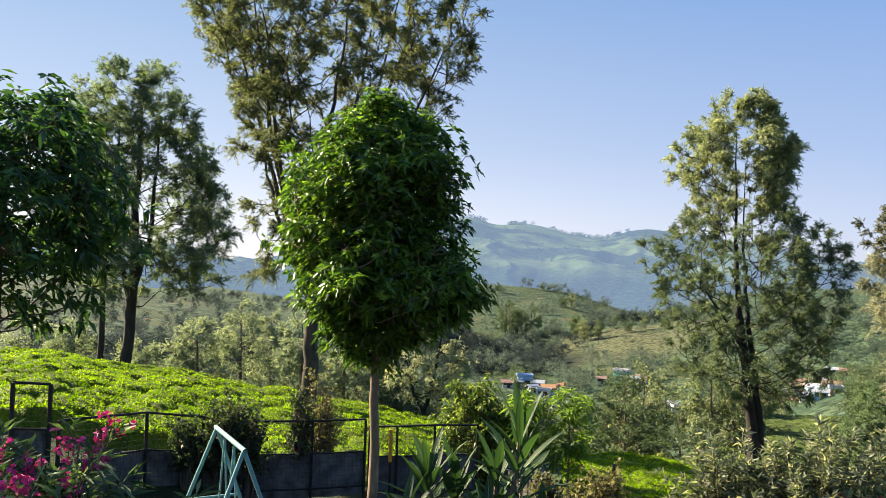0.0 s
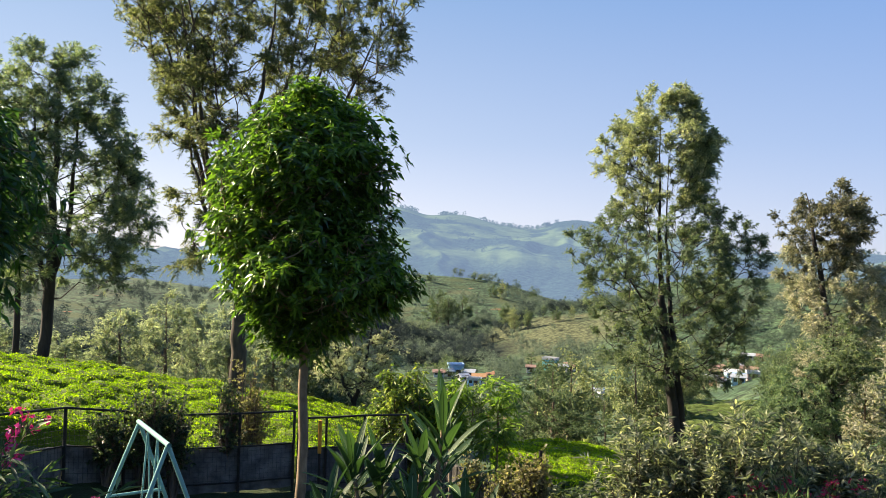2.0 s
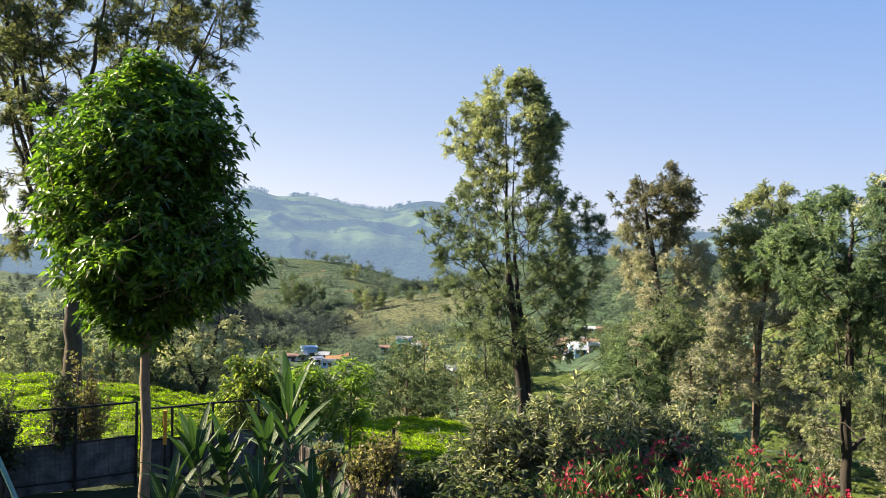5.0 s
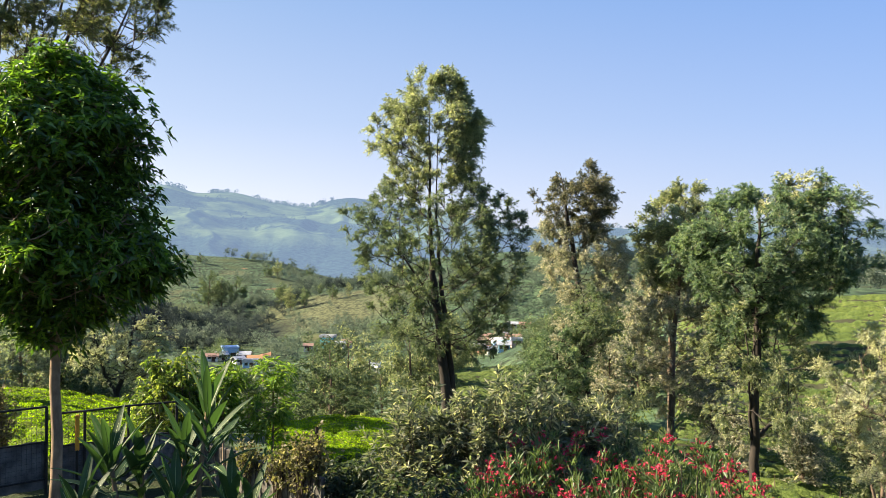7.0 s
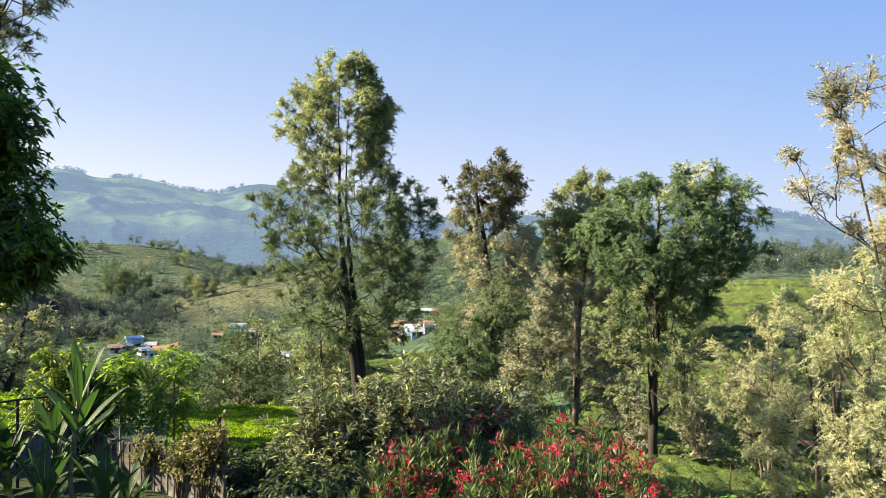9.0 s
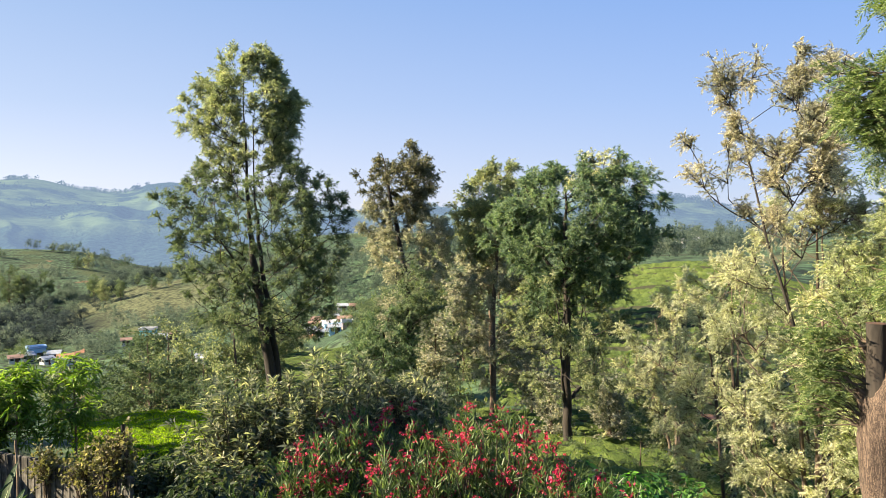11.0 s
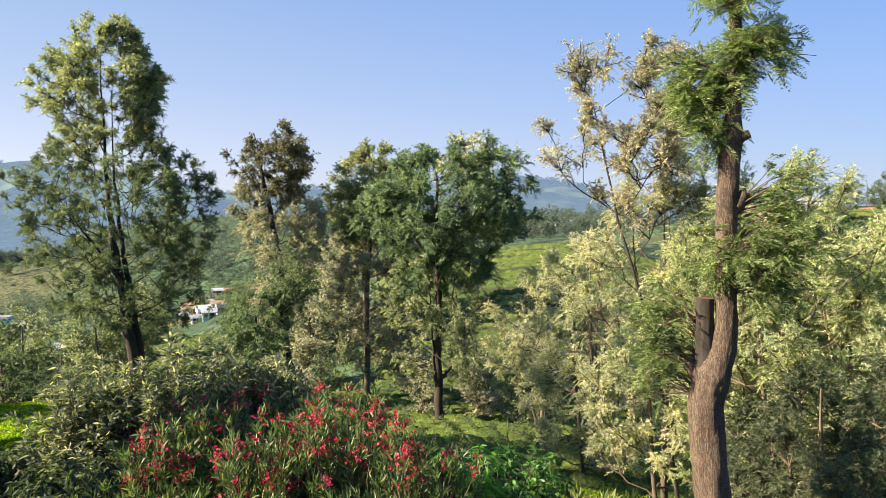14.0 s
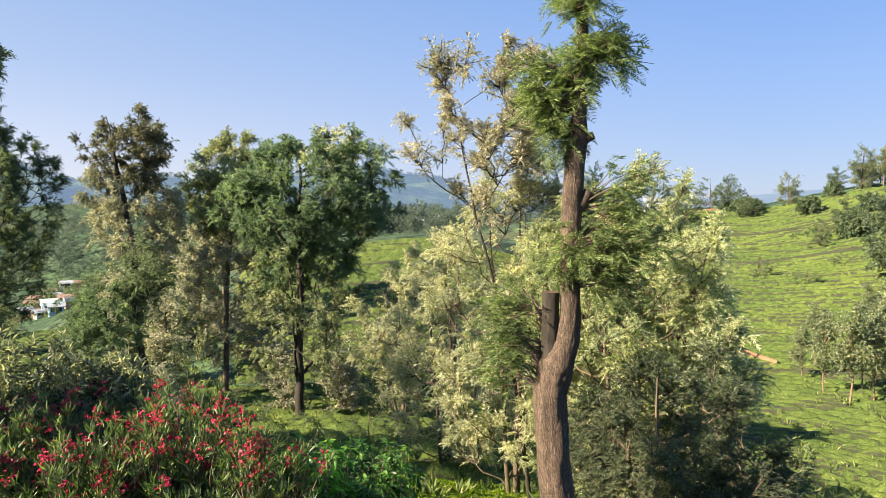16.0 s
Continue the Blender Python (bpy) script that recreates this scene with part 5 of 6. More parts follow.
# ---- tea fields ----
def tea_field(name, label, bearings, ranges, step, leaves, seed, row=1.25, high=0.75, blade=0.09, flat=6.0, top=None):
    """Clipped tea: flat-topped bushes in rows along the slope with narrow gaps between, and loose leaves on top."""
    rng = np.random.default_rng(seed)
    r = np.arange(ranges[0], ranges[1], step)
    rm = (ranges[0] + ranges[1]) / 2
    a = np.arange(radians(bearings[0]), radians(bearings[1]), step / rm)

    def canopy(X, Y):
        sway = 1.0 if flat > 4 else 0.3
        wx = sway * (0.5 * np.sin(X * 0.31 + seed) + 0.35 * np.sin(Y * 0.47 + X * 0.2))
        wy = sway * (0.5 * np.sin(Y * 0.27 + 2 * seed) + 0.35 * np.cos(X * 0.39))
        u, w = np.hypot(X, Y) + wx, rm * np.arctan2(X, Y) + wy
        i = np.floor(u / row)
        w2 = w / (row * 1.15) + np.mod(i * 0.618, 1.0)
        p, q = u / row - i - 0.5, w2 - np.floor(w2) - 0.5
        lump = np.sin(i * 12.9 + np.floor(w2) * 78.2) * 0.5
        crown = np.clip(1 - (0.45 if flat > 4 else 1.0) * np.abs(2 * p * (1.5 if flat < 4 else 1.0)) ** flat, 0, 1) * (1 - 0.3 * np.abs(2 * q) ** 8)
        return np.clip(crown, 0, 1) * (high + (0.06 if flat > 4 else 0.09) * lump) + (0.03 if flat > 4 else 0.05) * np.sin(X * 5.1 + Y * 3.3) * np.sin(Y * 4.7 - X * 2.1) + 0.02

    A, R = np.meshgrid(a, r, indexing="ij")
    X, Y = R * np.sin(A), R * np.cos(A)
    edge = np.minimum(np.minimum(A - a[0], a[-1] - A) * rm, np.minimum(R - r[0], r[-1] - R))
    fall = np.clip(edge / 0.5 + 0.02, 0, 1)
    Z = land(X, Y) + canopy(X, Y) * fall - 0.05 * (1 - fall)
    Z += rng.normal(0, 0.022, Z.shape)
    nb, nr = X.shape
    i = np.arange(nb - 1)[:, None] * nr
    j = np.arange(nr - 1)[None]
    F = np.stack([i + j, i + j + 1, i + nr + j + 1, i + nr + j], -1).reshape(-1, 4)
    field = thing(name, label, "tea field", kind="stuff")
    me = mesh_of("bush_tops", np.stack([X, Y, Z], -1).reshape(-1, 3), F[:, ::-1])
    me.materials.append(top or M_TEA)
    me.materials.append(M_TEA_SHADE)
    # low faces between the rows go dark: the gaps' shade, painted in
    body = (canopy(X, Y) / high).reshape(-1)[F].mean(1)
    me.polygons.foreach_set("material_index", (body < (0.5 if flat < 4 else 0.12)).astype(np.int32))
    part("bush_tops", me, None, field)
    if leaves:
        ang = rng.uniform(a[0], a[-1], leaves)
        rad = np.sqrt(rng.uniform(ranges[0] ** 2, ranges[1] ** 2, leaves))
        x, y = rad * np.sin(ang), rad * np.cos(ang)
        roots = np.stack([x, y, land(x, y) + canopy(x, y) - 0.02], 1)
        w = rng.normal(0, 0.7, (leaves, 3))
        w[:, 2] = rng.uniform(0.15, 1.3, leaves)
        V, F = blades(rng, roots, w, blade * rng.uniform(0.6, 1.4, leaves), blade * 0.45, 0.2, 0.1)
        part("leaves", mesh_of("leaves", V, F), M_TEA_LEAF, field)


def tea_material(name, low, mid, high):
    m, t, p, out = nodes_of(name)
    v = coords(t)
    n = noisy(t, v, 2.2, 5, 0.7)
    n2 = noisy(t, v, 0.18, 4)
    n3 = noisy(t, v, 14.0, 3, 0.7)
    col = mixed(t, ramp(t, n, [(0.32, low), (0.55, mid), (0.75, high)]),
                ramp(t, n2, [(0.3, (0.75, 0.8, 0.8)), (0.7, (1.2, 1.1, 1.0))]), 1.0, "MULTIPLY")
    col = mixed(t, col, ramp(t, n3, [(0.3, (0.5, 0.55, 0.5)), (0.7, (1.3, 1.25, 1.2))]), 1.0, "MULTIPLY")
    t.links.new(col, p.inputs["Base Color"])
    p.inputs["Roughness"].default_value = 0.7
    p.inputs["Specular IOR Level"].default_value = 0.12
    bumped(t, p, n3, 1.0, 0.08)
    return m


M_TEA = tea_material("tea_canopy", (0.05, 0.085, 0.006), (0.1, 0.15, 0.009), (0.165, 0.22, 0.014))
# bluer tea tone for the farther slopes
M_TEA_SLOPE = tea_material("slope_tea_canopy", (0.055, 0.088, 0.024), (0.104, 0.15, 0.04), (0.162, 0.206, 0.06))
# dark tone that holds the shade of the tea gaps, over stems and soil
M_TEA_SHADE = plain("tea_gap_shade", (0.032, 0.036, 0.015), 0.9, 0, 0.4, 3.0, 0.3)
tea_field("tea_field", "bright green clipped tea bushes on a gentle slope", (-36, 4), (18.6, 31.5), 0.14, 105000, 1, high=0.5, blade=0.08)
tea_field("tea_field", "bright green tea patch below the garden wall", (9, 19.5), (21.5, 33.0), 0.13, 40000, 2, high=0.5, blade=0.075)
tea_field("tea_field", "shaded tea bushes beside the trees", (50, 66), (12.2, 19.5), 0.15, 12000, 3, blade=0.06)
tea_field("tea_field", "tea rows on the slope below the trees", (34, 66), (19.6, 44), 0.22, 6000, 7, 1.4, 0.85, 0.08, 3.0, M_TEA_SLOPE)
tea_field("tea_field", "low tea bushes beside the oleanders", (33, 49.5), (13.4, 19.4), 0.16, 7000, 9, 1.3, 0.7, 0.06, 3.5)
tea_field("tea_field", "sunlit tea rows on the far slope", (38, 66), (49.5, 86), 0.2, 0, 4, 1.45, 0.6, flat=3.0, top=M_TEA_SLOPE)
tea_field("tea_field", "sunlit tea rows at the foot of the hill", (66, 90), (30, 74), 0.24, 6000, 8, 1.25, 0.6, 0.08, 3.5, M_TEA_SLOPE)
tea_field("tea_field", "sunlit tea rows climbing the hill", (66, 90), (74.5, 152), 0.25, 0, 5, 1.35, 0.6, flat=3.5, top=M_TEA_SLOPE)
tea_field("tea_field", "tea rows on a lower terrace", (19, 33), (50, 82), 0.22, 0, 6, 1.5, 0.55, flat=3.0, top=M_TEA_SLOPE)


def undergrowth():
    """Low weeds and grass tufts over the slope, too many to count."""
    rng = np.random.default_rng(21)
    n = 5200
    b_ = np.radians(rng.uniform(12, 88, n))
    r = 15 * np.exp(rng.uniform(0, 1.4, n))
    x, y = r * np.sin(b_), r * np.cos(b_)
    d = np.array([noise.noise((p / 5, q / 5, 1.0)) for p, q in zip(x, y)])
    k = (d > -0.05) & ((b_ > radians(26)) | (r > 34))
    x, y = x[k], y[k]
    n = len(x)
    tips = np.stack([x, y, land(x, y) + rng.uniform(0.0, 0.55, n)], 1) + rng.normal(0, 0.12, (n, 3))
    V, F = fronds(rng, tips, np.tile((0, 0, 1.0), (n, 1)), 12, 0.42, 0.09, 0.75, 0.2)
    ob = part("undergrowth", mesh_of("undergrowth", V, F), M_WEED)
    tagged(ob, "rough grass and weeds covering the slope", "undergrowth", kind="stuff")


M_WEED = leaf_material("weed_leaf", (0.05, 0.085, 0.02), (0.12, 0.16, 0.035), (0.26, 0.27, 0.08), 0.4, 0.6, 0.3)
undergrowth()


def drape(name, label, line, wide, material, seed, lift=0.12):
    """A strip of bare earth laid over the slope: line rows are (bearing, distance)."""
    rng = np.random.default_rng(seed)
    q = np.linspace(0, len(line) - 1, 90)
    be = np.interp(q, np.arange(len(line)), [p[0] for p in line])
    di = np.interp(q, np.arange(len(line)), [p[1] for p in line])
    rows = []
    for f in np.linspace(-1, 1, 7):
        rr = di + f * wide * (1 + 0.3 * np.sin(q * 9 + seed) + rng.normal(0, 0.08, len(q)))
        x, y = rr * np.sin(np.radians(be)), rr * np.cos(np.radians(be))
        rows.append(np.stack([x, y, land(x, y) + lift * (1 - f * f) + 0.02], 1))
    V = np.concatenate(rows)
    n = len(q)
    k = np.arange(n - 1)
    F = np.concatenate([np.stack([k + i * n, k + 1 + i * n, k + 1 + (i + 1) * n, k + (i + 1) * n], 1) for i in range(6)])
    tagged(part(name, smooth(mesh_of(name, V, F)), material), label, "earth", kind="structure")


M_EARTH = plain("red_earth", (0.24, 0.115, 0.062), 0.95, 0, 0.3, 0.9, 0.5)
drape("dirt_track", "orange dirt track across the slope", [(25, 49.5), (40, 48), (50, 48.5), (62, 49)], 1.1, M_EARTH, 1)
drape("earth_bank", "bare red earth bank beside the village", [(7.2, 278), (8.0, 286), (9.0, 298)], 5.0, M_EARTH, 2, 0.5)
drape("dirt_track", "red dirt path winding up the tea hill", [(72.6, 75), (73.6, 71.5), (74.6, 69), (76, 66.5)], 0.9, M_EARTH, 3, 0.75)
drape("earth_bank", "bare red earth around the village houses", [(23.2, 262), (25.4, 268), (27.0, 274)], 9.0, M_EARTH, 9, 0.4)
# the footpaths reuse the dark colour painted for the tea gaps' shade
drape("footpath", "narrow shaded footpath between tea terraces", [(66, 117), (74, 114), (82, 116), (89, 113)], 0.7, M_TEA_SHADE, 5, 0.75)
drape("footpath", "narrow shaded footpath between tea terraces", [(66, 134), (75, 132), (84, 136), (89, 134)], 0.6, M_TEA_SHADE, 6, 0.75)
drape("footpath", "narrow shaded footpath between tea terraces", [(68, 66), (75, 63), (84, 64), (89, 62)], 0.6, M_TEA_SHADE, 7, 0.75)
drape("earth_bank", "patch of bare earth on the hill crest", [(68, 150), (71, 152), (73, 150)], 4.0, M_EARTH, 4, 0.3)


# ---- pale silver oaks beyond the tea ----
for n, (bearing, r, high, wide) in enumerate([(-17.2, 58, -3.5, 1.9), (-14.3, 60, -3.0, 2.3), (-12.2, 66, -3.9, 1.8), (-10.0, 56, -3.7, 1.9), (-20.5, 64, -6.2, 2.3), (-25.0, 60, -4.6, 2.6), (-27.5, 66, -4.4, 2.6), (-7.0, 60, -5.2, 2.0)]):
    b = on_land(r * math.sin(radians(bearing)), r * math.cos(radians(bearing)))
    h = high - b[2]
    tree("silver_oak_tree", "pale green silver oak standing below the tea field", b, [(0, 0, 0, 0.2), (0.1, 0, h * 0.4, 0.14), (0, 0, h * 0.95, 0.02)],
         [(h * 0.2, wide * 0.6, wide * 0.7, 0.6), (h * 0.4, wide, wide), (h * 0.65, wide * 0.85, wide * 0.8), (h * 0.85, wide * 0.5, wide * 0.5, 1.3), (h, 0.2, 0.2, 1.5)], M_PALE, M_BARK, 500 + n, bearing, limbs=75, twigs=7, sprays=4, count=6,
         size=0.42, width=0.055, clump=0.3, style="feather", start=0.12, rise=0.7, group="silver oaks below the tea")


# ---- valley trees: a few kinds, planted many times ----
def kinds(fine):
    """Six kinds of tree; fine: with small leaves for those that stand near."""
    made = []
    specs = [
        ("valley_tree", "slender pale green silver oak in the valley", 12.0, [(2.5, 1.8, 1.8), (5, 2.8, 2.8), (9, 2.2, 2.2), (12, 0.5, 0.5)], M_OAK_MID, M_BARK, 0.9, 0.16),
        ("valley_tree", "rounded olive green tree in the valley", 8.0, [(1.0, 2.2, 2.2), (3.5, 3.4, 3.4), (6, 2.9, 2.9), (8, 0.8, 0.8)], M_WOODS, M_BARK, 0.9, 0.22),
        ("valley_tree", "feathery light green tree in the valley", 10.0, [(1.5, 2.0, 2.0), (4.5, 3.0, 3.0), (8, 2.3, 2.3), (10, 0.6, 0.6)], M_OAK, M_BARK, 0.9, 0.16),
        ("valley_tree", "slim young tree with a pale trunk and thin crown", 14.0, [(5, 0.9, 0.9), (8, 1.7, 1.7), (11, 1.5, 1.5), (14, 0.3, 0.3)], M_OAK, M_BARK_PALE, 0.9, 0.2),
        ("valley_shrub", "low bushy shrub on the slope", 3.5, [(0.3, 1.4, 1.4), (1.5, 1.9, 1.9), (2.6, 1.4, 1.4), (3.5, 0.4, 0.4)], M_WOODS, M_BARK, 0.6, 0.16),
        ("valley_tree", "thin golden green tree in the valley", 9.0, [(2, 1.3, 1.3), (5, 2.0, 2.0), (7.5, 1.5, 1.5), (9, 0.3, 0.3)], M_OAK_GOLD, M_BARK, 0.8, 0.12),
    ]
    for n, (name, words, h, env, leaf, bark, size, width) in enumerate(specs):
        rng = np.random.default_rng(200 + n)
        top = thing(name, words, "tree" if h > 5 else "shrub", (0, 0, -900), "valley trees")
        if fine:
            mids, V, F = plumes(rng, env, (46, 62, 46, 22, 28, 40)[n])
        else:
            mids, V, F = puffs(rng, env, 22, 75, size * 0.42)
        tagged(part("crown", mesh_of("crown", V, F), leaf, top), kind="stuff")
        V, F = tube([(np.array([(0, 0, -0.6), (0.03 * h, 0, h * 0.3), (0, 0.02 * h, h * 0.6), (0, 0, h * 0.93)]), np.array((0.02, 0.016, 0.011, 0.003)) * h * (0.55 if n == 3 else 1.0))], 6)
        part("trunk", smooth(mesh_of("trunk", V, F)), bark, top)
        V, F = tube([(bend(rng, (0, 0, max(0.15 * h, m[2] - 0.5 * math.hypot(m[0], m[1]) - 0.1 * h)), m, 3, -0.05, 0.03), (0.0035 * h, 0.0025 * h, 0.0012 * h)) for m in mids], 3)
        tagged(part("branchwork", mesh_of("branchwork", V, F), bark, top), kind="stuff")
        made.append(top)
    return made


KINDS, FINE = kinds(False), kinds(True)
rng_v = np.random.default_rng(77)


def plant(kind, x, y, scale=1.0, fine=False):
    m = pose(x, y, float(land(x, y)) - 0.15, 0, 0, rng_v.uniform(0, 360)) @ Matrix.Diagonal((scale, scale, scale * rng_v.uniform(0.9, 1.15), 1))
    ob = copy_thing((FINE if fine or math.hypot(x, y) < 92 or x > 1.7 * y else KINDS)[kind], Matrix())
    ob.matrix_basis = m
    return ob


def polar(bearing, r):
    return r * math.sin(radians(bearing)), r * math.cos(radians(bearing))


# single trees that stand out: bearing, distance, kind, scale
for bearing, r, kind, scale in [(-19, 75, 1, 0.7), (-21, 80, 2, 0.8), (-9, 70, 0, 0.8),
                                (13.2, 62, 1, 1.0), (14.6, 66, 2, 0.8), (12.0, 75, 1, 0.9), (17.0, 50, 4, 1.2), (19, 55, 2, 0.6), (16, 80, 2, 0.8),
                                (28.2, 56, 1, 0.6), (29.5, 46, 4, 1.1), (33.5, 52, 5, 0.7), (35.5, 57, 2, 0.6), (40.5, 42, 5, 0.6), (45, 46, 2, 0.5), (47, 40, 4, 1.0),
                                (49, 50, 5, 0.5), (55, 44, 2, 0.55), (69.5, 140, 1, 0.7), (71, 155, 4, 1.6), (72.2, 152, 1, 0.8), (76, 150, 2, 0.6), (80.3, 152, 2, 0.7), (81.5, 150, 3, 0.55), (79.5, 128, 1, 0.6),
                                (78, 122, 4, 1.2), (74.5, 105, 4, 0.8), (77.5, 100, 4, 0.7),
                                (36.4, 30, 4, 0.55), (40.2, 30, 4, 0.5), (42.0, 34, 5, 0.4), (44.6, 30, 4, 0.5), (38.0, 27.5, 4, 0.4), (34.5, 36, 2, 0.32), (46.8, 36, 2, 0.35), (50.5, 33, 2, 0.38), (34, 31, 5, 0.32), (38.8, 33, 4, 0.5), (46.2, 33, 5, 0.4), (48.6, 28, 4, 0.55), (57, 38, 5, 0.5), (61, 32, 5, 0.5), (28, 42, 4, 0.6), (25.5, 36, 4, 0.6),
                                (82, 100, 0, 0.8), (77.5, 62, 3, 0.35), (78.4, 66, 3, 0.4), (79, 58, 3, 0.38), (80.5, 56, 3, 0.5), (81.2, 60, 3, 0.4), (82, 57, 3, 0.45), (82.8, 62, 3, 0.5), (78.8, 75, 3, 0.32), (81.5, 72, 3, 0.45), (82, 54, 4, 0.4), (79.4, 70, 4, 0.4),
                                (70.4, 159, 4, 0.8), (70.0, 161, 4, 0.7), (73.7, 145, 1, 0.55), (78.8, 158, 1, 0.5), (80.4, 156, 1, 0.6), (81.3, 157, 1, 0.7), (82.2, 156, 2, 0.6), (71.2, 127, 4, 1.1), (80.3, 126, 4, 1.0), (78.2, 125, 4, 0.9),
                                (74.0, 124, 4, 0.4), (76.6, 128, 4, 0.5), (75.2, 112, 4, 0.45), (79.2, 108, 4, 0.5)]:
    plant(kind, *polar(bearing, r), scale)
# large trees on the hill across the valley
for bearing, r, kind, scale in [(4.7, 466, 1, 2.32), (5.5, 460, 0, 1.61), (6.5, 459, 1, 1.92), (4.1, 606, 1, 0.82), (2.7, 527, 0, 0.83), (7.3, 637, 1, 0.67), (9.4, 563, 2, 1.18), (8.7, 568, 1, 1.07), (11.6, 611, 1, 0.9), (9.7, 430, 0, 1.13), (10.3, 415, 2, 1.39), (11.3, 408, 0, 0.85), (13.3, 411, 1, 0.86), (14.4, 414, 2, 0.66), (15.8, 409, 1, 0.73), (17.9, 545, 2, 1.03), (12.4, 437, 0, 0.53), (3.6, 451, 1, 0.71)]:
    plant(kind, *polar(bearing, r), scale, True)
# dark rounded shrubs on the tea hill: bearing, distance, height, half width
for n, (bearing, r, h, wide) in enumerate([(70.8, 129.5, 3.6, 2.2), (73.3, 147.5, 3.8, 2.3), (74.0, 149, 2.6, 1.6), (79.9, 124, 4.6, 2.4), (77.3, 140.5, 3.4, 2.0), (78.6, 150, 3.0, 1.8), (72.4, 151, 2.2, 1.8), (80.9, 136, 3.2, 2.2)]):
    shrub("hill_shrub", "dark rounded shrub among the tea terraces", on_land(*polar(bearing, r)), [(0.2, wide * 0.7, wide * 0.7), (h * 0.45, wide, wide), (h * 0.8, wide * 0.8, wide * 0.8), (h, wide * 0.3, wide * 0.3)], M_WOODS, 560 + n, 90, 7, 6, 0.36, 0.2, group="shrubs on the tea hill")
# the wooded sides of the valley
HOMES = [(5.9, 300, 2.6), (13.2, 302, 1.8), (25.9, 262, 2.4), (17.3, 232, 1.6), (25.8, 290, 2.0)]


def screens(bearing, r, high):
    """Whether a tree of that height would hide the houses behind it."""
    x, y = polar(bearing, r)
    crown = (float(land(x, y)) + high) / r
    for hb, hr, half in HOMES:
        if abs(bearing - hb) < half and r < hr + 10:
            hx, hy = polar(hb, hr)
            if crown > (float(land(hx, hy)) + 1.0) / hr or r > hr - 30:
                return True
    return False


count = 0
tries = 0
while count < 205 and tries < 6000:
    tries += 1
    bearing, r = rng_v.triangular(-34, 16, 56), 58 * math.exp(rng_v.uniform(0, 1.7))
    x, y = polar(bearing, r)
    dense = noise.noise((x / 60, y / 60, 5.0)) + (0.3 if bearing < 36 else -0.1)
    if 0 < bearing < 22 and r > 95 and rng_v.random() < 0.4:
        continue
    if dense < -0.05 or (bearing > 38 and r < 130) or screens(bearing, r, 8.0):
        continue
    plant(int(rng_v.choice([0, 1, 1, 2, 3, 4, 5], p=[0.1, 0.27, 0.27, 0.16, 0.03, 0.1, 0.07])), x, y, rng_v.uniform(0.38, 0.68) if 0 < bearing < 32 else rng_v.uniform(0.5, 0.85))
    count += 1
for k in KINDS + FINE:
    for o in (*k.children_recursive, k):
        bpy.data.objects.remove(o)


def far_woods(groves, leaf, seed, scale=1.0, anywhere=False):
    """Woods, hedges and single trees on the far hillsides, too many to count."""
    rng = np.random.default_rng(seed)
    # groves: bearing, distance, half width in degrees, half depth, how many trees
    spots = np.concatenate([np.stack([b_ + rng.normal(0, w_ * 0.55, k_), r_ + rng.normal(0, d_ * 0.6, k_)], 1) for b_, r_, w_, d_, k_ in groves])
    bearing, r = spots[:, 0], np.maximum(spots[:, 1], 180)
    clear = np.array([anywhere or not screens(p, q, 6.0) for p, q in zip(bearing, r)])
    bearing, r = bearing[clear], r[clear]
    x, y = r * np.sin(np.radians(bearing)), r * np.cos(np.radians(bearing))
    n = len(x)
    h = 3.2 * np.exp(rng.uniform(0, 1.25, n)) * np.where(rng.random(n) < 0.2, 1.35, 1.0)
    h = h * scale
    h = np.where((r > 200) & (r < 310) & (bearing < 30) & (bearing > 0), h * 0.6, h)
    h = np.minimum(h, 9.0)
    tufts, k = 12, 24
    wide = h * rng.uniform(0.22, 0.42, n)
    d = unit(rng.normal(0, 1, (n * tufts, 3)))
    size = np.repeat(np.stack([wide, wide, h * 0.4], 1), tufts, 0)
    size[:, :2] *= 1.1 - 0.35 * d[:, 2:]
    mid = np.repeat(np.stack([x, y, land(x, y) + h * 0.5], 1), tufts, 0) + d * size * rng.uniform(0.4, 1.0, (n * tufts, 1))
    tall = np.repeat(h, tufts * k)
    roots = np.repeat(mid, k, 0) + rng.normal(0, 0.075, (len(tall), 3)) * tall[:, None]
    roots[:, 2] = np.maximum(roots[:, 2], np.repeat(land(x, y), tufts * k) + 0.1)
    V, F = slivers(rng, roots, np.repeat(d, k, 0) * 0.5 + rng.normal(0, 0.6, roots.shape), tall * 0.068, tall * 0.055, 0.1)
    wood = part("far_woods", mesh_of("far_woods", V, F), leaf)
    tagged(wood, "distant woods and hedges on the hillsides", "woods", kind="stuff")


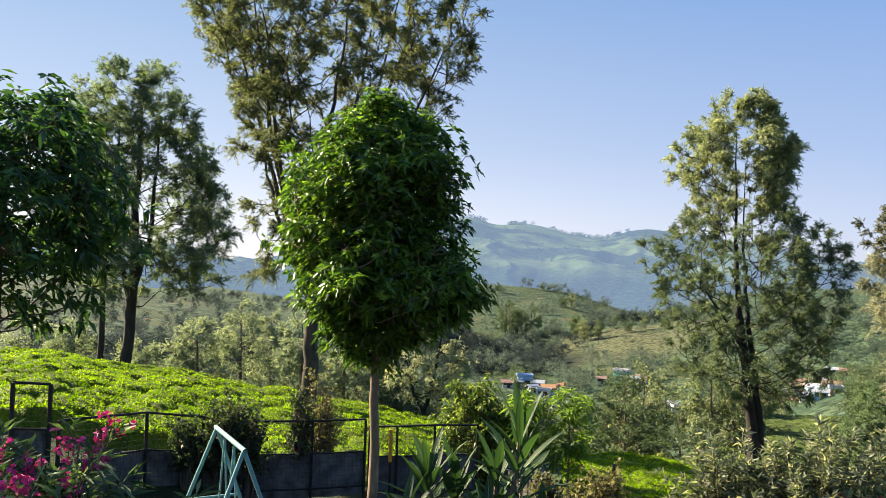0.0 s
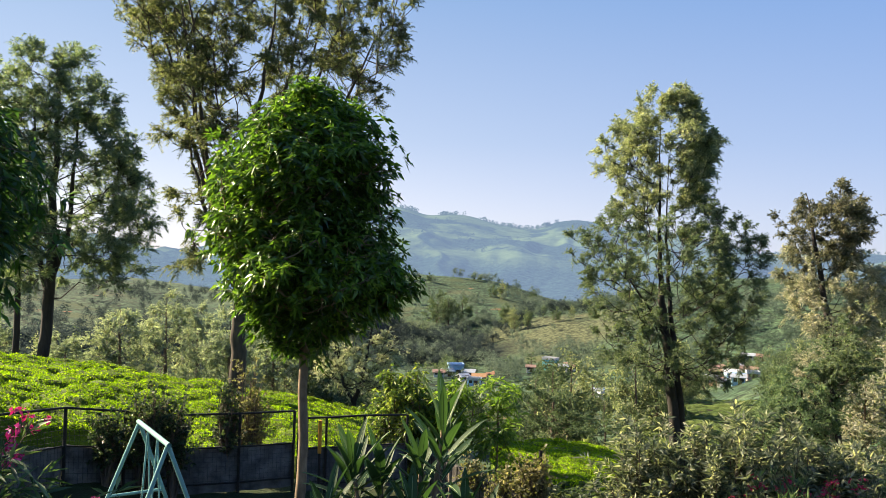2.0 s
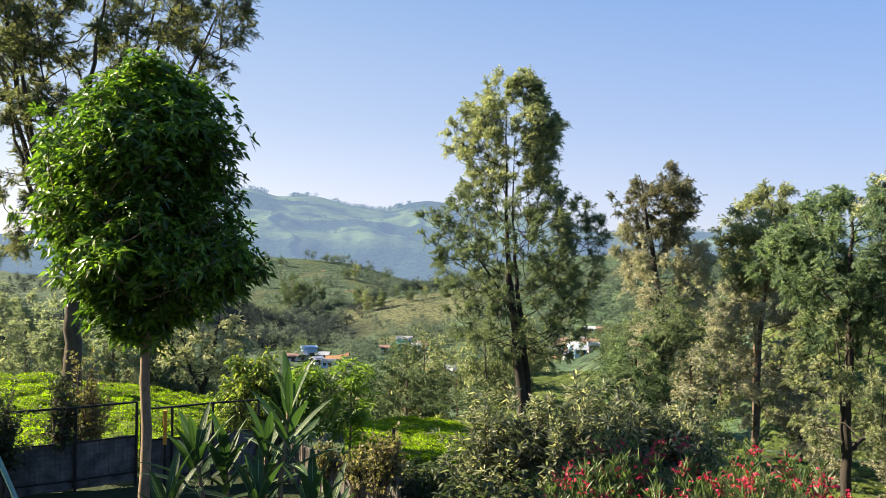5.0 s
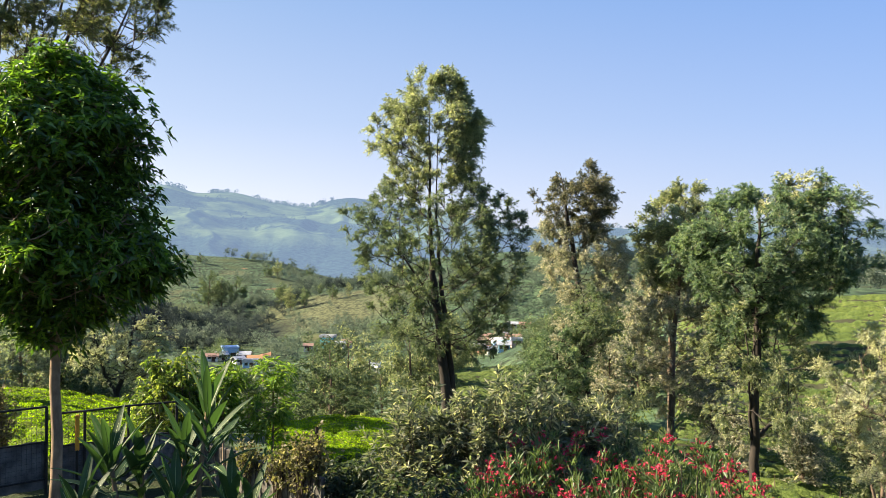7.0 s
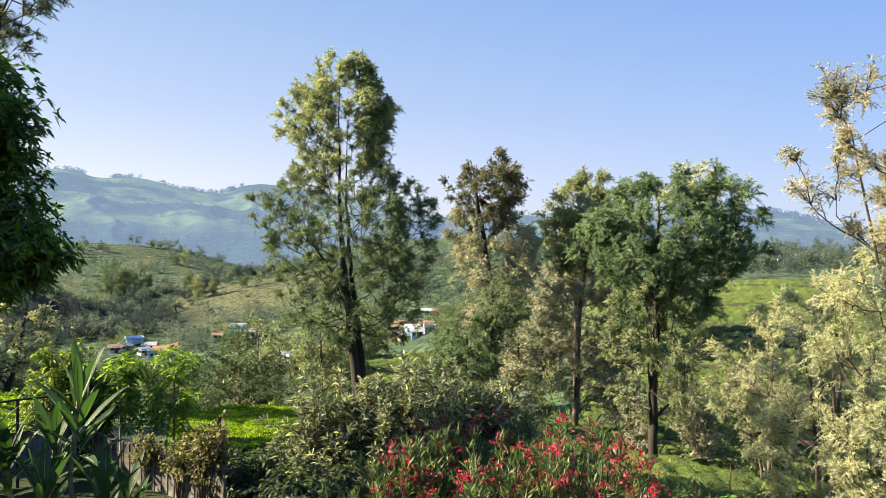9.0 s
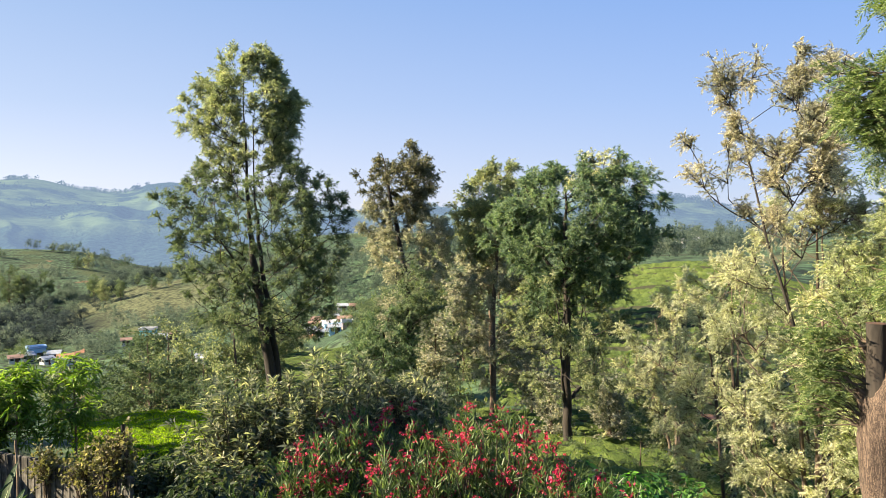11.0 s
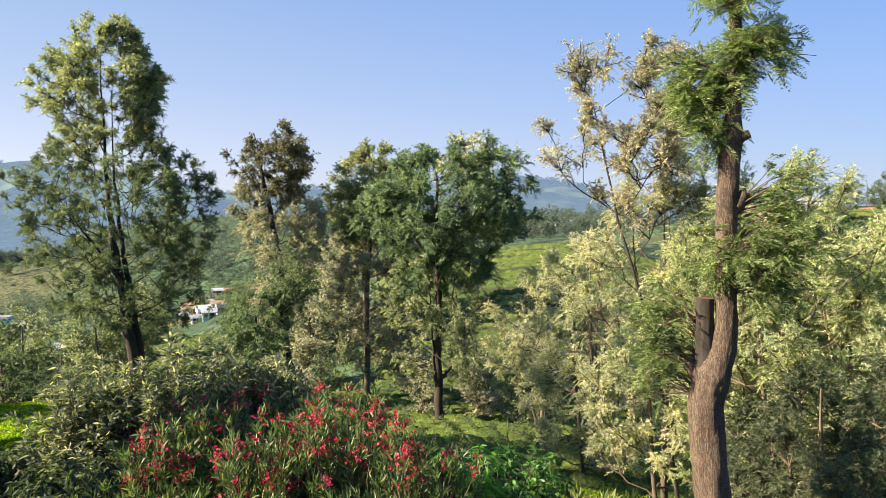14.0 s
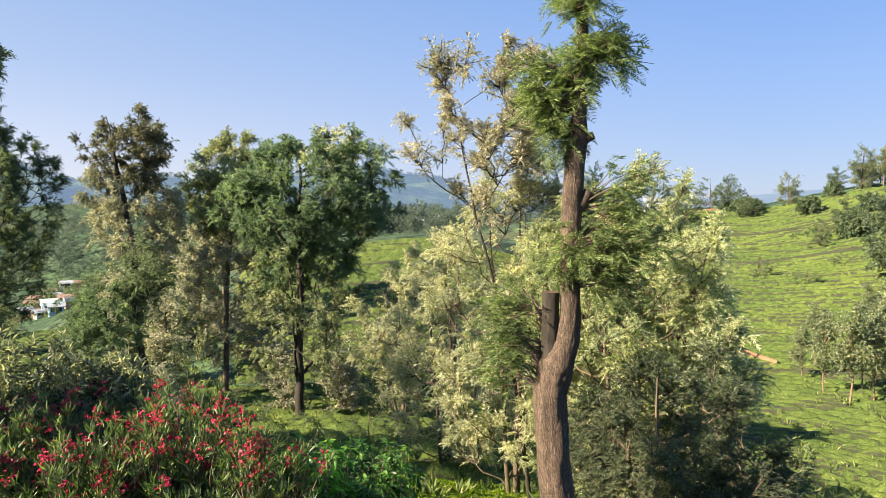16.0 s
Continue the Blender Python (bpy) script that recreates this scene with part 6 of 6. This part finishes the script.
GROVES = [(6.0, 415, 2.6, 28, 30), (3.5, 470, 2.0, 40, 16), (9.5, 452, 5.0, 9, 40), (16.0, 470, 6.0, 10, 40), (5.0, 520, 4.0, 25, 20), (1.5, 610, 2.5, 18, 22), (8.5, 640, 3.0, 10, 26), (12.5, 560, 4.0, 30, 40),
          (24.0, 400, 6.0, 70, 120), (30.0, 520, 6.0, 90, 120), (37.0, 430, 6.0, 90, 110), (46.0, 300, 6.0, 70, 70), (46.0, 186, 7.0, 8, 46),
          (53.0, 330, 5.0, 90, 110), (60.0, 330, 5.0, 90, 60), (19.0, 640, 9.0, 60, 60), (11.0, 340, 7.0, 25, 12), (33.0, 260, 5.0, 40, 60), (41.0, 210, 4.0, 30, 40), (5.9, 284, 2.6, 10, 26), (13.4, 288, 3.0, 10, 30), (17.3, 218, 2.6, 9, 24), (24.0, 236, 3.4, 6, 22), (9.5, 292, 3.0, 14, 30), (20.5, 260, 3.0, 20, 40),
          (5.0, 350, 3.0, 30, 50), (16.5, 330, 4.0, 30, 30), (19.5, 420, 4.0, 40, 40), (28.0, 330, 4.0, 50, 50)]
far_woods(GROVES, M_FAR_WOODS, 5)
# dark-leaved woods that paint the shade of the ravine and left slopes
far_woods([(5.0, 425, 1.6, 14, 50), (7.6, 400, 2.2, 8, 24), (9.0, 430, 4.5, 6, 26), (1.0, 400, 3.0, 30, 70), (14.0, 462, 5.0, 7, 50), (3.0, 340, 2.5, 12, 40), (4.6, 372, 3.2, 30, 90), (6.6, 350, 1.6, 20, 30), (-18.0, 560, 9.0, 90, 120), (-12.0, 720, 8.0, 100, 80), (-20.0, 270, 9.0, 60, 110), (-12.0, 380, 9.0, 70, 80), (-27.0, 420, 8.0, 60, 60), (-15.0, 215, 9.0, 30, 90), (-23.0, 230, 8.0, 40, 80)], M_SHADE_WOODS, 6)
# garden trees between the houses
far_woods([(6.4, 288, 1.7, 14, 46), (13.2, 299, 1.5, 12, 26), (25.9, 272, 2.2, 22, 60), (17.3, 232, 1.5, 12, 30), (28.2, 262, 1.0, 18, 26)], M_WOODS, 7, 0.85, True)


# ---- village ----
M_WHITE = plain("white_limewash", (0.5, 0.5, 0.5), 0.85, 0, 0.12, 0.6)
M_BLUE = plain("pale_blue_wall_paint", (0.35, 0.55, 0.72), 0.8, 0, 0.1, 0.6)
M_TEALWALL = plain("turquoise_wall_paint", (0.2, 0.55, 0.55), 0.8, 0, 0.1, 0.6)
M_PINK = plain("salmon_wall_paint", (0.5, 0.36, 0.3), 0.85, 0, 0.12, 0.6)
M_TILE = plain("terracotta_tiles", (0.24, 0.15, 0.12), 0.85, 0, 0.25, 1.5)
M_TIN = plain("grey_tin_roof", (0.4, 0.42, 0.45), 0.5, 0.3, 0.2, 1.0)
M_BLUETIN = plain("blue_tin_roof", (0.25, 0.38, 0.58), 0.5, 0.1, 0.15, 1.0)
M_ORANGE = plain("orange_roof", (0.4, 0.22, 0.1), 0.7, 0, 0.15, 1.0)
M_GLASS = plain("dark_window", (0.03, 0.035, 0.04), 0.2, 0, 0.2, 1.0, 0)


def house(place, turn, w, d, h, wall, roof, gable, label):
    top = thing("house", label, "house", place, "village houses", turn=turn)
    bm = bmesh.new()
    box(bm, (w, d, h + 2), (0, 0, h / 2 - 1), 0.05)
    part("wall", bm, wall, top)
    bm = bmesh.new()
    if gable:
        a, e = d / 2 + 0.5, w / 2 + 0.5
        rise = d * 0.28
        vs = [bm.verts.new(p) for p in ((-e, -a, h - 0.1), (e, -a, h - 0.1), (e, a, h - 0.1), (-e, a, h - 0.1), (-e, 0, h + rise), (e, 0, h + rise), (-e, -a, h + 0.1), (e, -a, h + 0.1), (e, a, h + 0.1), (-e, a, h + 0.1), (-e, 0, h + rise + 0.2), (e, 0, h + rise + 0.2))]
        for f in ((6, 7, 11, 10), (8, 9, 10, 11), (0, 4, 5, 1), (2, 5, 4, 3), (0, 1, 7, 6), (2, 3, 9, 8), (0, 6, 10, 4), (4, 10, 9, 3), (1, 5, 11, 7), (5, 2, 8, 11)):
            bm.faces.new([vs[i] for i in f])
    else:
        box(bm, (w + 0.5, d + 0.5, 0.25), (0, 0, h + 0.13), 0.03)
        for sx, sy, px, py in ((w + 0.5, 0.2, 0, d / 2 + 0.15), (w + 0.5, 0.2, 0, -d / 2 - 0.15), (0.2, d, w / 2 + 0.15, 0), (0.2, d, -w / 2 - 0.15, 0)):
            box(bm, (sx, sy, 0.6), (px, py, h + 0.55))
    part("roof", bm, roof, top)
    for face, span in (((0, -1), w), ((-1, 0), d), ((1, 0), d)):
        n = max(2, int(span / 2.6))
        for floor in range(max(1, int(h / 3))):
            for i in range(n):
                at = -span / 2 + (i + 0.5) * span / n
                z = floor * 3 + 1.5
                bm = bmesh.new()
                if face[0]:
                    box(bm, (0.16, 1.0, 1.2), (face[0] * w / 2, at, z), 0.02)
                else:
                    box(bm, (1.0, 0.16, 1.2), (at, -d / 2, z), 0.02)
                part("window", bm, M_GLASS, top)
    bm = bmesh.new()
    box(bm, (1.1, 0.2, 2.1), (w * 0.1, -d / 2, 1.05), 0.02)
    part("door", bm, M_CUT, top)


for bearing, r, turn, w, d, h, wall, roof, gable, words in [
        (5.6, 300, 8, 12, 8, 6, M_BLUE, M_BLUETIN, False, "pale blue two-storey house with a flat roof"), (6.6, 297, -10, 9, 7, 3.2, M_PINK, M_TIN, True, "salmon village house with a tin roof"),
        (5.0, 296, 20, 8, 7, 3.2, M_WHITE, M_TIN, True, "white village house with a tin roof"), (7.3, 282, 5, 9, 7, 4, M_WHITE, M_ORANGE, True, "white house with a bright orange roof"),
        (7.0, 274, -5, 10, 7, 3.2, M_BLUE, M_TIN, False, "pale blue low village house"), (6.2, 283, 30, 7, 6, 3.0, M_WHITE, M_TIN, True, "white village house with a tin roof"), (4.4, 290, 0, 8, 6, 3, M_WHITE, M_TILE, True, "small village house with terracotta tiles"),
        (13.0, 302, -20, 10, 8, 6.4, M_TEALWALL, M_WHITE, False, "turquoise two-storey village house"), (13.8, 298, 10, 8, 6, 3.2, M_WHITE, M_TIN, True, "white village house with a tin roof"), (11.6, 296, 0, 6, 5, 3, M_WHITE, M_TILE, True, "small village house with terracotta tiles"),
        (16.6, 238, 12, 10, 7, 3.4, M_WHITE, M_TIN, True, "white village house with a tin roof"), (17.4, 232, -15, 9, 7, 3.4, M_BLUE, M_BLUETIN, True, "house with a blue tin roof"), (18.2, 236, 5, 8, 6, 3.2, M_PINK, M_TILE, True, "small village house with terracotta tiles"),
        (17.0, 224, 20, 9, 6, 3.2, M_WHITE, M_TIN, False, "white low village house"), (23.9, 262, 15, 10, 8, 5.6, M_BLUE, M_WHITE, True, "pale blue gabled house"), (25.0, 266, -10, 11, 7, 3.4, M_PINK, M_TILE, True, "long salmon house with a tiled roof"),
        (24.3, 250, 5, 9, 7, 4, M_BLUE, M_TIN, True, "pale blue house with a grey tin roof"), (23.0, 285, 0, 9, 7, 3.4, M_WHITE, M_TILE, True, "small village house with terracotta tiles"), (23.9, 292, 12, 8, 6, 3.2, M_PINK, M_TILE, True, "small village house with terracotta tiles"),
        (24.9, 296, -5, 9, 6, 3.2, M_WHITE, M_TIN, True, "white village house with a tin roof"), (22.5, 268, 25, 8, 6, 3.2, M_WHITE, M_TIN, True, "white village house with a tin roof"), (25.8, 288, 0, 8, 6, 3.0, M_PINK, M_TILE, True, "small village house with terracotta tiles"),
        (24.4, 258, -12, 9, 7, 3.4, M_WHITE, M_BLUETIN, True, "white house with a blue tin roof"), (23.4, 256, 22, 8, 6, 3.2, M_WHITE, M_TIN, True, "white village house with a tin roof"), (25.2, 254, 8, 8, 7, 3.2, M_PINK, M_TIN, False, "salmon village house with a flat roof"),
        (22.9, 276, -8, 9, 6, 3.4, M_WHITE, M_TILE, True, "small village house with terracotta tiles"), (24.2, 280, 16, 8, 6, 3.2, M_PINK, M_TIN, True, "salmon village house with a tin roof"), (18.9, 228, -6, 8, 6, 3.2, M_WHITE, M_TIN, True, "white village house with a tin roof"),
        (17.9, 241, 14, 9, 6, 3.4, M_PINK, M_TILE, True, "small village house with terracotta tiles"), (14.4, 304, -12, 8, 6, 3.2, M_WHITE, M_TILE, True, "small village house with terracotta tiles"),
        (44.0, 300, 0, 16, 9, 4, M_PINK, M_TIN, False, "long pinkish building among far trees"), (45.2, 312, 20, 10, 7, 3.6, M_WHITE, M_TIN, False, "white building among far trees"), (50.2, 310, -15, 14, 8, 3.6, M_WHITE, M_TIN, False, "long white building among far trees"),
        (52.0, 320, 0, 10, 7, 3.6, M_WHITE, M_TIN, True, "white building among far trees"), (67.5, 178, 10, 9, 6, 4, M_WHITE, M_TIN, False, "white hut on the hill"), (29.5, 640, 0, 24, 10, 7, M_WHITE, M_WHITE, False, "white building on a far ridge")]:
    k = 0.45 if bearing < 9 else 0.5 if bearing < 15 else 0.42 if bearing < 28 else 0.56
    if bearing < 9:
        bearing, r = bearing + 0.55, r * 0.95
    elif 22 < bearing < 26:
        bearing += 1.5
    x, y = polar(bearing, r)
    house((x, y, float(land(x, y)) + 0.1), turn - bearing, w * k, d * k, h * (k + 0.12), wall, roof, gable, words)


# ---- garden fence ----
def fence(points, label, low=0.72, seed=0):
    """points: (x, y, top height) of the posts; a shade sheet below, wire mesh above."""
    top = thing("fence", label, "fence", (0, 0, 0))
    for x, y, z in points:
        g = float(land(x, y))
        bm = bmesh.new()
        box(bm, (0.055, 0.055, z - g + 0.2), (x, y, (z + g - 0.2) / 2), 0.006)
        part("post", bm, M_STEEL, top)
    for (x0, y0, z0), (x1, y1, z1) in zip(points, points[1:]):
        for drop, rad in ((0.0, 0.024), (low, 0.018), (1.45, 0.02)):
            V, F = tube([(np.array([(x0, y0, z0 - drop), (x1, y1, z1 - drop)]), (rad, rad))], 6)
            part("rail", mesh_of("rail", V, F), M_STEEL, top)
        n = max(2, int(math.hypot(x1 - x0, y1 - y0) / 0.09))
        wires = []
        for i in range(1, n):
            f = i / n
            p = np.array([x0 + (x1 - x0) * f, y0 + (y1 - y0) * f, z0 + (z1 - z0) * f])
            wires.append((np.array([p, p - np.array([0, 0, 1.45])]), (0.003, 0.003)))
        for i in range(1, 15):
            a, e = np.array([x0, y0, z0 - i * 0.1]), np.array([x1, y1, z1 - i * 0.1])
            wires.append((np.array([a, e]), (0.003, 0.003)))
        V, F = tube(wires, 3)
        tagged(part("wire_mesh", mesh_of("wire_mesh", V, F), M_STEEL, top), kind="stuff")
        d = unit(np.array([x1 - x0, y1 - y0, 0.0]))
        nrm = np.array([-d[1], d[0], 0]) * 0.03
        s = np.linspace(0, 1, 24)
        sag = 0.025 * np.sin(s * 9 + seed)
        up = np.array([(x0 + (x1 - x0) * f, y0 + (y1 - y0) * f, z0 + (z1 - z0) * f - low + g) for f, g in zip(s, sag)]) + nrm
        lowp = up.copy()
        lowp[:, 2] -= 0.95 + sag
        lowp += nrm * np.sin(s * 14)[:, None]
        k = np.arange(23)
        V = np.concatenate([up, lowp, up + nrm * 0.4, lowp + nrm * 0.4])
        F = np.concatenate([np.stack([k, k + 1, k + 25, k + 24], 1), np.stack([k + 48, k + 72, k + 73, k + 49], 1), np.stack([k, k + 48, k + 49, k + 1], 1)])
        part("shade_sheet", smooth(mesh_of("shade_sheet", V, F)), M_SHEET, top)
    return top


fence([(-6.6, 12.2, -1.95), (-6.19, 12.56, -2.02)], "short raised dark steel fence end")
fence([(-6.1, 12.7, -2.62), (-5.5, 14.9, -2.87), (-4.7, 15.8, -3.1), (-3.97, 16.5, -3.3), (-2.7, 17.0, -3.35), (-1.6, 17.43, -3.36)], "dark steel garden fence with mesh and grey shade sheet", 0.7, 1)
fence([(-1.5, 17.45, -3.52), (-0.9, 17.47, -3.5), (-0.07, 17.5, -3.45), (0.9, 17.9, -3.5)], "dark steel garden fence with a painted yellow post", 0.66, 2)
bm = bmesh.new()
px, py = -1.03, 17.33
box(bm, (0.08, 0.06, 0.72), (px, py, -3.9), 0.01)
tagged(part("marker_post", bm, M_YELLOW), "short orange-yellow painted marker post on the fence", "post")
tagged(part("marker_post", mesh_of("marker", *tube([(np.array([(px, py, -5.4), (px, py, -4.2)]), (0.028, 0.028))], 8)), M_STEEL, bpy.data.objects["marker_post"]), "dark steel foot")
bpy.data.objects["marker_post.001"].name = "foot"


# ---- weathered wall below the saplings ----
def rough_wall():
    top = thing("garden_wall", "weathered grey ribbed wall with stains", "wall", (0, 0, 0))
    pts = np.array([(1.3, 18.3), (2.0, 17.05), (2.7, 15.8), (3.4, 14.6)])
    z = (-4.4, -4.45, -4.5, -4.48)
    rng = np.random.default_rng(9)
    for (a, za), (e, zb) in zip(zip(pts, z), zip(pts[1:], z[1:])):
        n = 7
        for i in range(n):
            c = a + (e - a) * (i + 0.5) / n
            h = za + (zb - za) * i / n + rng.normal(0, 0.012)
            bm = bmesh.new()
            box(bm, (np.linalg.norm(e - a) / n * 0.985, 0.09, 1.4), (0, 0, 0), 0.015)
            ob = part("panel", bm, M_WALL, top)
            ob.matrix_basis = pose(c[0], c[1], h - 0.7, rng.normal(0, 1.2), rng.normal(0, 0.8), math.degrees(math.atan2(e[1] - a[1], e[0] - a[0])) + rng.normal(0, 1.5))


rough_wall()
for x, y, z, r, mat, words in ((1.7, 16.1, -3.85, 0.025, M_BARK_PALE, "thin pale bamboo pole beside the wall"), (3.36, 15.0, -3.6, 0.045, M_BARK_DARK, "dark dead post wrapped in dry creeper")):
    g = float(land(x, y))
    V, F = tube([(np.array([(x, y, g - 0.2), (x + 0.02, y, (g + z) / 2), (x, y + 0.02, z)]), (r, r * 0.9, r * 0.8))], 8)
    tagged(part("garden_post", smooth(mesh_of("garden_post", V, F)), mat), words, "post")


# ---- swing frame ----
def swing():
    a, e = np.array([-3.51, 12.52, -2.62]), np.array([-2.71, 11.07, -2.62])
    g = float(land(-3.1, 11.8))
    top = thing("swing_frame", "teal painted steel swing frame with two chains", "swing", (0, 0, 0))
    side = unit(np.cross(e - a, (0, 0, 1.0)))
    along = unit(e - a)

    def pipe(name, p, q, r=0.03, mat=M_TEAL, parent=top):
        V, F = tube([(np.array([p, (p + q) / 2, q]), (r, r, r))], 10)
        return part(name, smooth(mesh_of(name, V, F)), mat, parent)

    pipe("top_bar", a - along * 0.06, e + along * 0.06, 0.036)
    for c, out in ((a, -0.12), (e, 0.12)):
        feet = []
        for s in (-1, 1):
            foot = np.array([c[0], c[1], g]) + side * s * 0.82 + along * out
            pipe("leg", c, foot)
            feet.append(c + (foot - c) * 0.5)
        pipe("brace", feet[0], feet[1], 0.024)
    mid = (a + e) / 2
    for k in (-0.28, 0.28):
        p = mid + along * k
        for s in (-1, 1):
            pipe("hanger", p, p + side * s * 0.1 - np.array([0, 0, 1.75]), 0.014)
    bm = bmesh.new()
    box(bm, (0.7, 0.3, 0.04), (*(mid[:2]), mid[2] - 1.77), 0.01, math.atan2(along[1], along[0]))
    part("seat", bm, M_TEAL, top)


swing()


# ---- broad-leaved plant on the bank ----
def broad_plant():
    rng = np.random.default_rng(31)
    base = on_land(0.3, 3.85)
    top = thing("frangipani", "young frangipani with long broad glossy leaves", "plant", base)
    heads = [(0.10, -0.02, -0.78, 20, 0.34, 0.34), (0.0, 0.05, -1.0, 12, 0.3, 0.2), (-0.34, 0.05, -1.02, 18, 0.33, 0.2), (-0.2, 0.1, -1.08, 15, 0.32, 0.2), (-0.05, -0.1, -1.2, 15, 0.32, 0.2), (0.2, -0.1, -1.25, 14, 0.32, 0.2),
             (-0.46, -0.1, -1.2, 14, 0.32, 0.2), (0.32, 0.05, -1.32, 10, 0.3, 0.2)]
    for hx, hy, hz, n, size, along in heads:
        c = np.array([hx, hy, hz - base[2]])
        line = bend(rng, (hx * 0.2, hy * 0.2, 0), c, 6, 0.02, 0.01)
        V, F = tube([(line, np.linspace(0.02, 0.01, 6))], 8)
        part("stem", smooth(mesh_of("stem", V, F)), M_BARK_PALE, top)
        for i in range(n):
            az = i * 2.4 + rng.normal(0, 0.25)
            f = i / n
            lift = 0.5 + 2.6 * f ** 1.5 + rng.normal(0, 0.2)
            w = unit(np.array([math.cos(az), math.sin(az), lift]))
            L, W = size * rng.uniform(0.75, 1.15), 0.046 * rng.uniform(0.85, 1.2)
            root = c - np.array([0, 0, along * (1 - f)])
            side = unit(np.cross(w, (0, 0, 1)))
            up = np.cross(side, w)
            s = np.linspace(0, 1, 8)
            shape = np.sin(np.pi * np.clip(s * 0.93 + 0.06, 0, 1)) ** 0.8
            mid = root + w * (L * s)[:, None] - np.array([0, 0, 1]) * (0.16 * L * s ** 2.2)[:, None] + side * (rng.normal(0, 0.04) * L * s ** 2)[:, None]
            V = np.concatenate([mid + side * (W / 2 * shape)[:, None] + up * (W * 0.2 * shape)[:, None], mid, mid - side * (W / 2 * shape)[:, None] + up * (W * 0.2 * shape)[:, None]])
            k = np.arange(7)
            F = np.concatenate([np.stack([k, k + 1, k + 9, k + 8], 1), np.stack([k + 8, k + 9, k + 17, k + 16], 1)])
            leaf = part("leaf", smooth(mesh_of("leaf", V, F)), M_BROAD, top)
            rib = mid[:7] + up * 0.0015
            V, F = tube([(rib, np.linspace(0.0022, 0.0008, 7))], 4)
            part("midrib", smooth(mesh_of("midrib", V, F)), M_RIB, leaf)


M_RIB = plain("pale_midrib", (0.3, 0.36, 0.16), 0.5, 0, 0.1, 8, 0)
broad_plant()


# ---- creepers on the fence ----
def creeper(label, place, env, leaf, seed, n=900, size=0.09, group="creepers on the fence"):
    shrub("creeper", label, place, env, leaf, seed, n // 22, 5, 5, size, size * 0.7, style="frond", group=group)


for n, (x, y, hi, wd, mat, words) in enumerate([
        (-3.0, 17.1, -2.6, 0.26, M_VINE, "dark thin-stemmed climber on the fence"), (-4.3, 15.8, -2.72, 0.4, M_VINE, "dark creeper heaped over the fence"), (-3.85, 16.15, -3.0, 0.26, M_VINE, "dark creeper heaped over the fence"), (-4.9, 15.4, -3.1, 0.24, M_VINE, "dark creeper along the fence rail"),
        (-2.75, 18.3, -2.35, 0.42, M_DRY, "tall dry-leaved climber behind the fence"), (2.25, 16.5, -4.25, 0.2, M_DRY, "dry creeper along the wall"),
        (2.75, 15.6, -4.15, 0.26, M_DRY, "dry yellowish creeper over the wall"), (3.1, 15.1, -3.75, 0.26, M_DRY, "dry yellowish creeper over a dead post"), (3.3, 14.9, -3.68, 0.2, M_DRY, "dry yellowish creeper over a dead post")]):
    g = float(land(x, y))
    h = hi - g
    dry = "wall" in words or "post" in words
    heap = mat is M_VINE
    rows = [(h * 0.35, wd * 0.3, wd * 0.3), (h * 0.55, wd * 0.8, wd * 0.8), (h * 0.8, wd, wd), (h * 0.95, wd * 0.8, wd * 0.8), (h, wd * 0.5, wd * 0.5)] if heap else [(h * 0.55, wd * 0.4, wd * 0.4), (h * 0.8, wd, wd), (h, wd * 0.6, wd * 0.6)] if dry else [(0.2, wd * 0.6, wd * 0.6), (h * 0.55, wd, wd), (h * 0.85, wd * 0.9, wd * 0.9), (h, wd * 0.5, wd * 0.5)]
    creeper(words, (x, y, g - 0.05), rows, mat, 300 + n, 480 if dry else int(4200 * wd) if heap else 1900, 0.08)



# ---- an unseen tree added beside the terrace to shade its corner ----
b = on_land(-8.6, 8.1)
tree("mango_tree", "unseen mango tree added to shade the terrace corner", b, [(0, 0, 0, 0.13), (0.05, 0, 2.4, 0.11), (0, 0, 7.4, 0.03)],
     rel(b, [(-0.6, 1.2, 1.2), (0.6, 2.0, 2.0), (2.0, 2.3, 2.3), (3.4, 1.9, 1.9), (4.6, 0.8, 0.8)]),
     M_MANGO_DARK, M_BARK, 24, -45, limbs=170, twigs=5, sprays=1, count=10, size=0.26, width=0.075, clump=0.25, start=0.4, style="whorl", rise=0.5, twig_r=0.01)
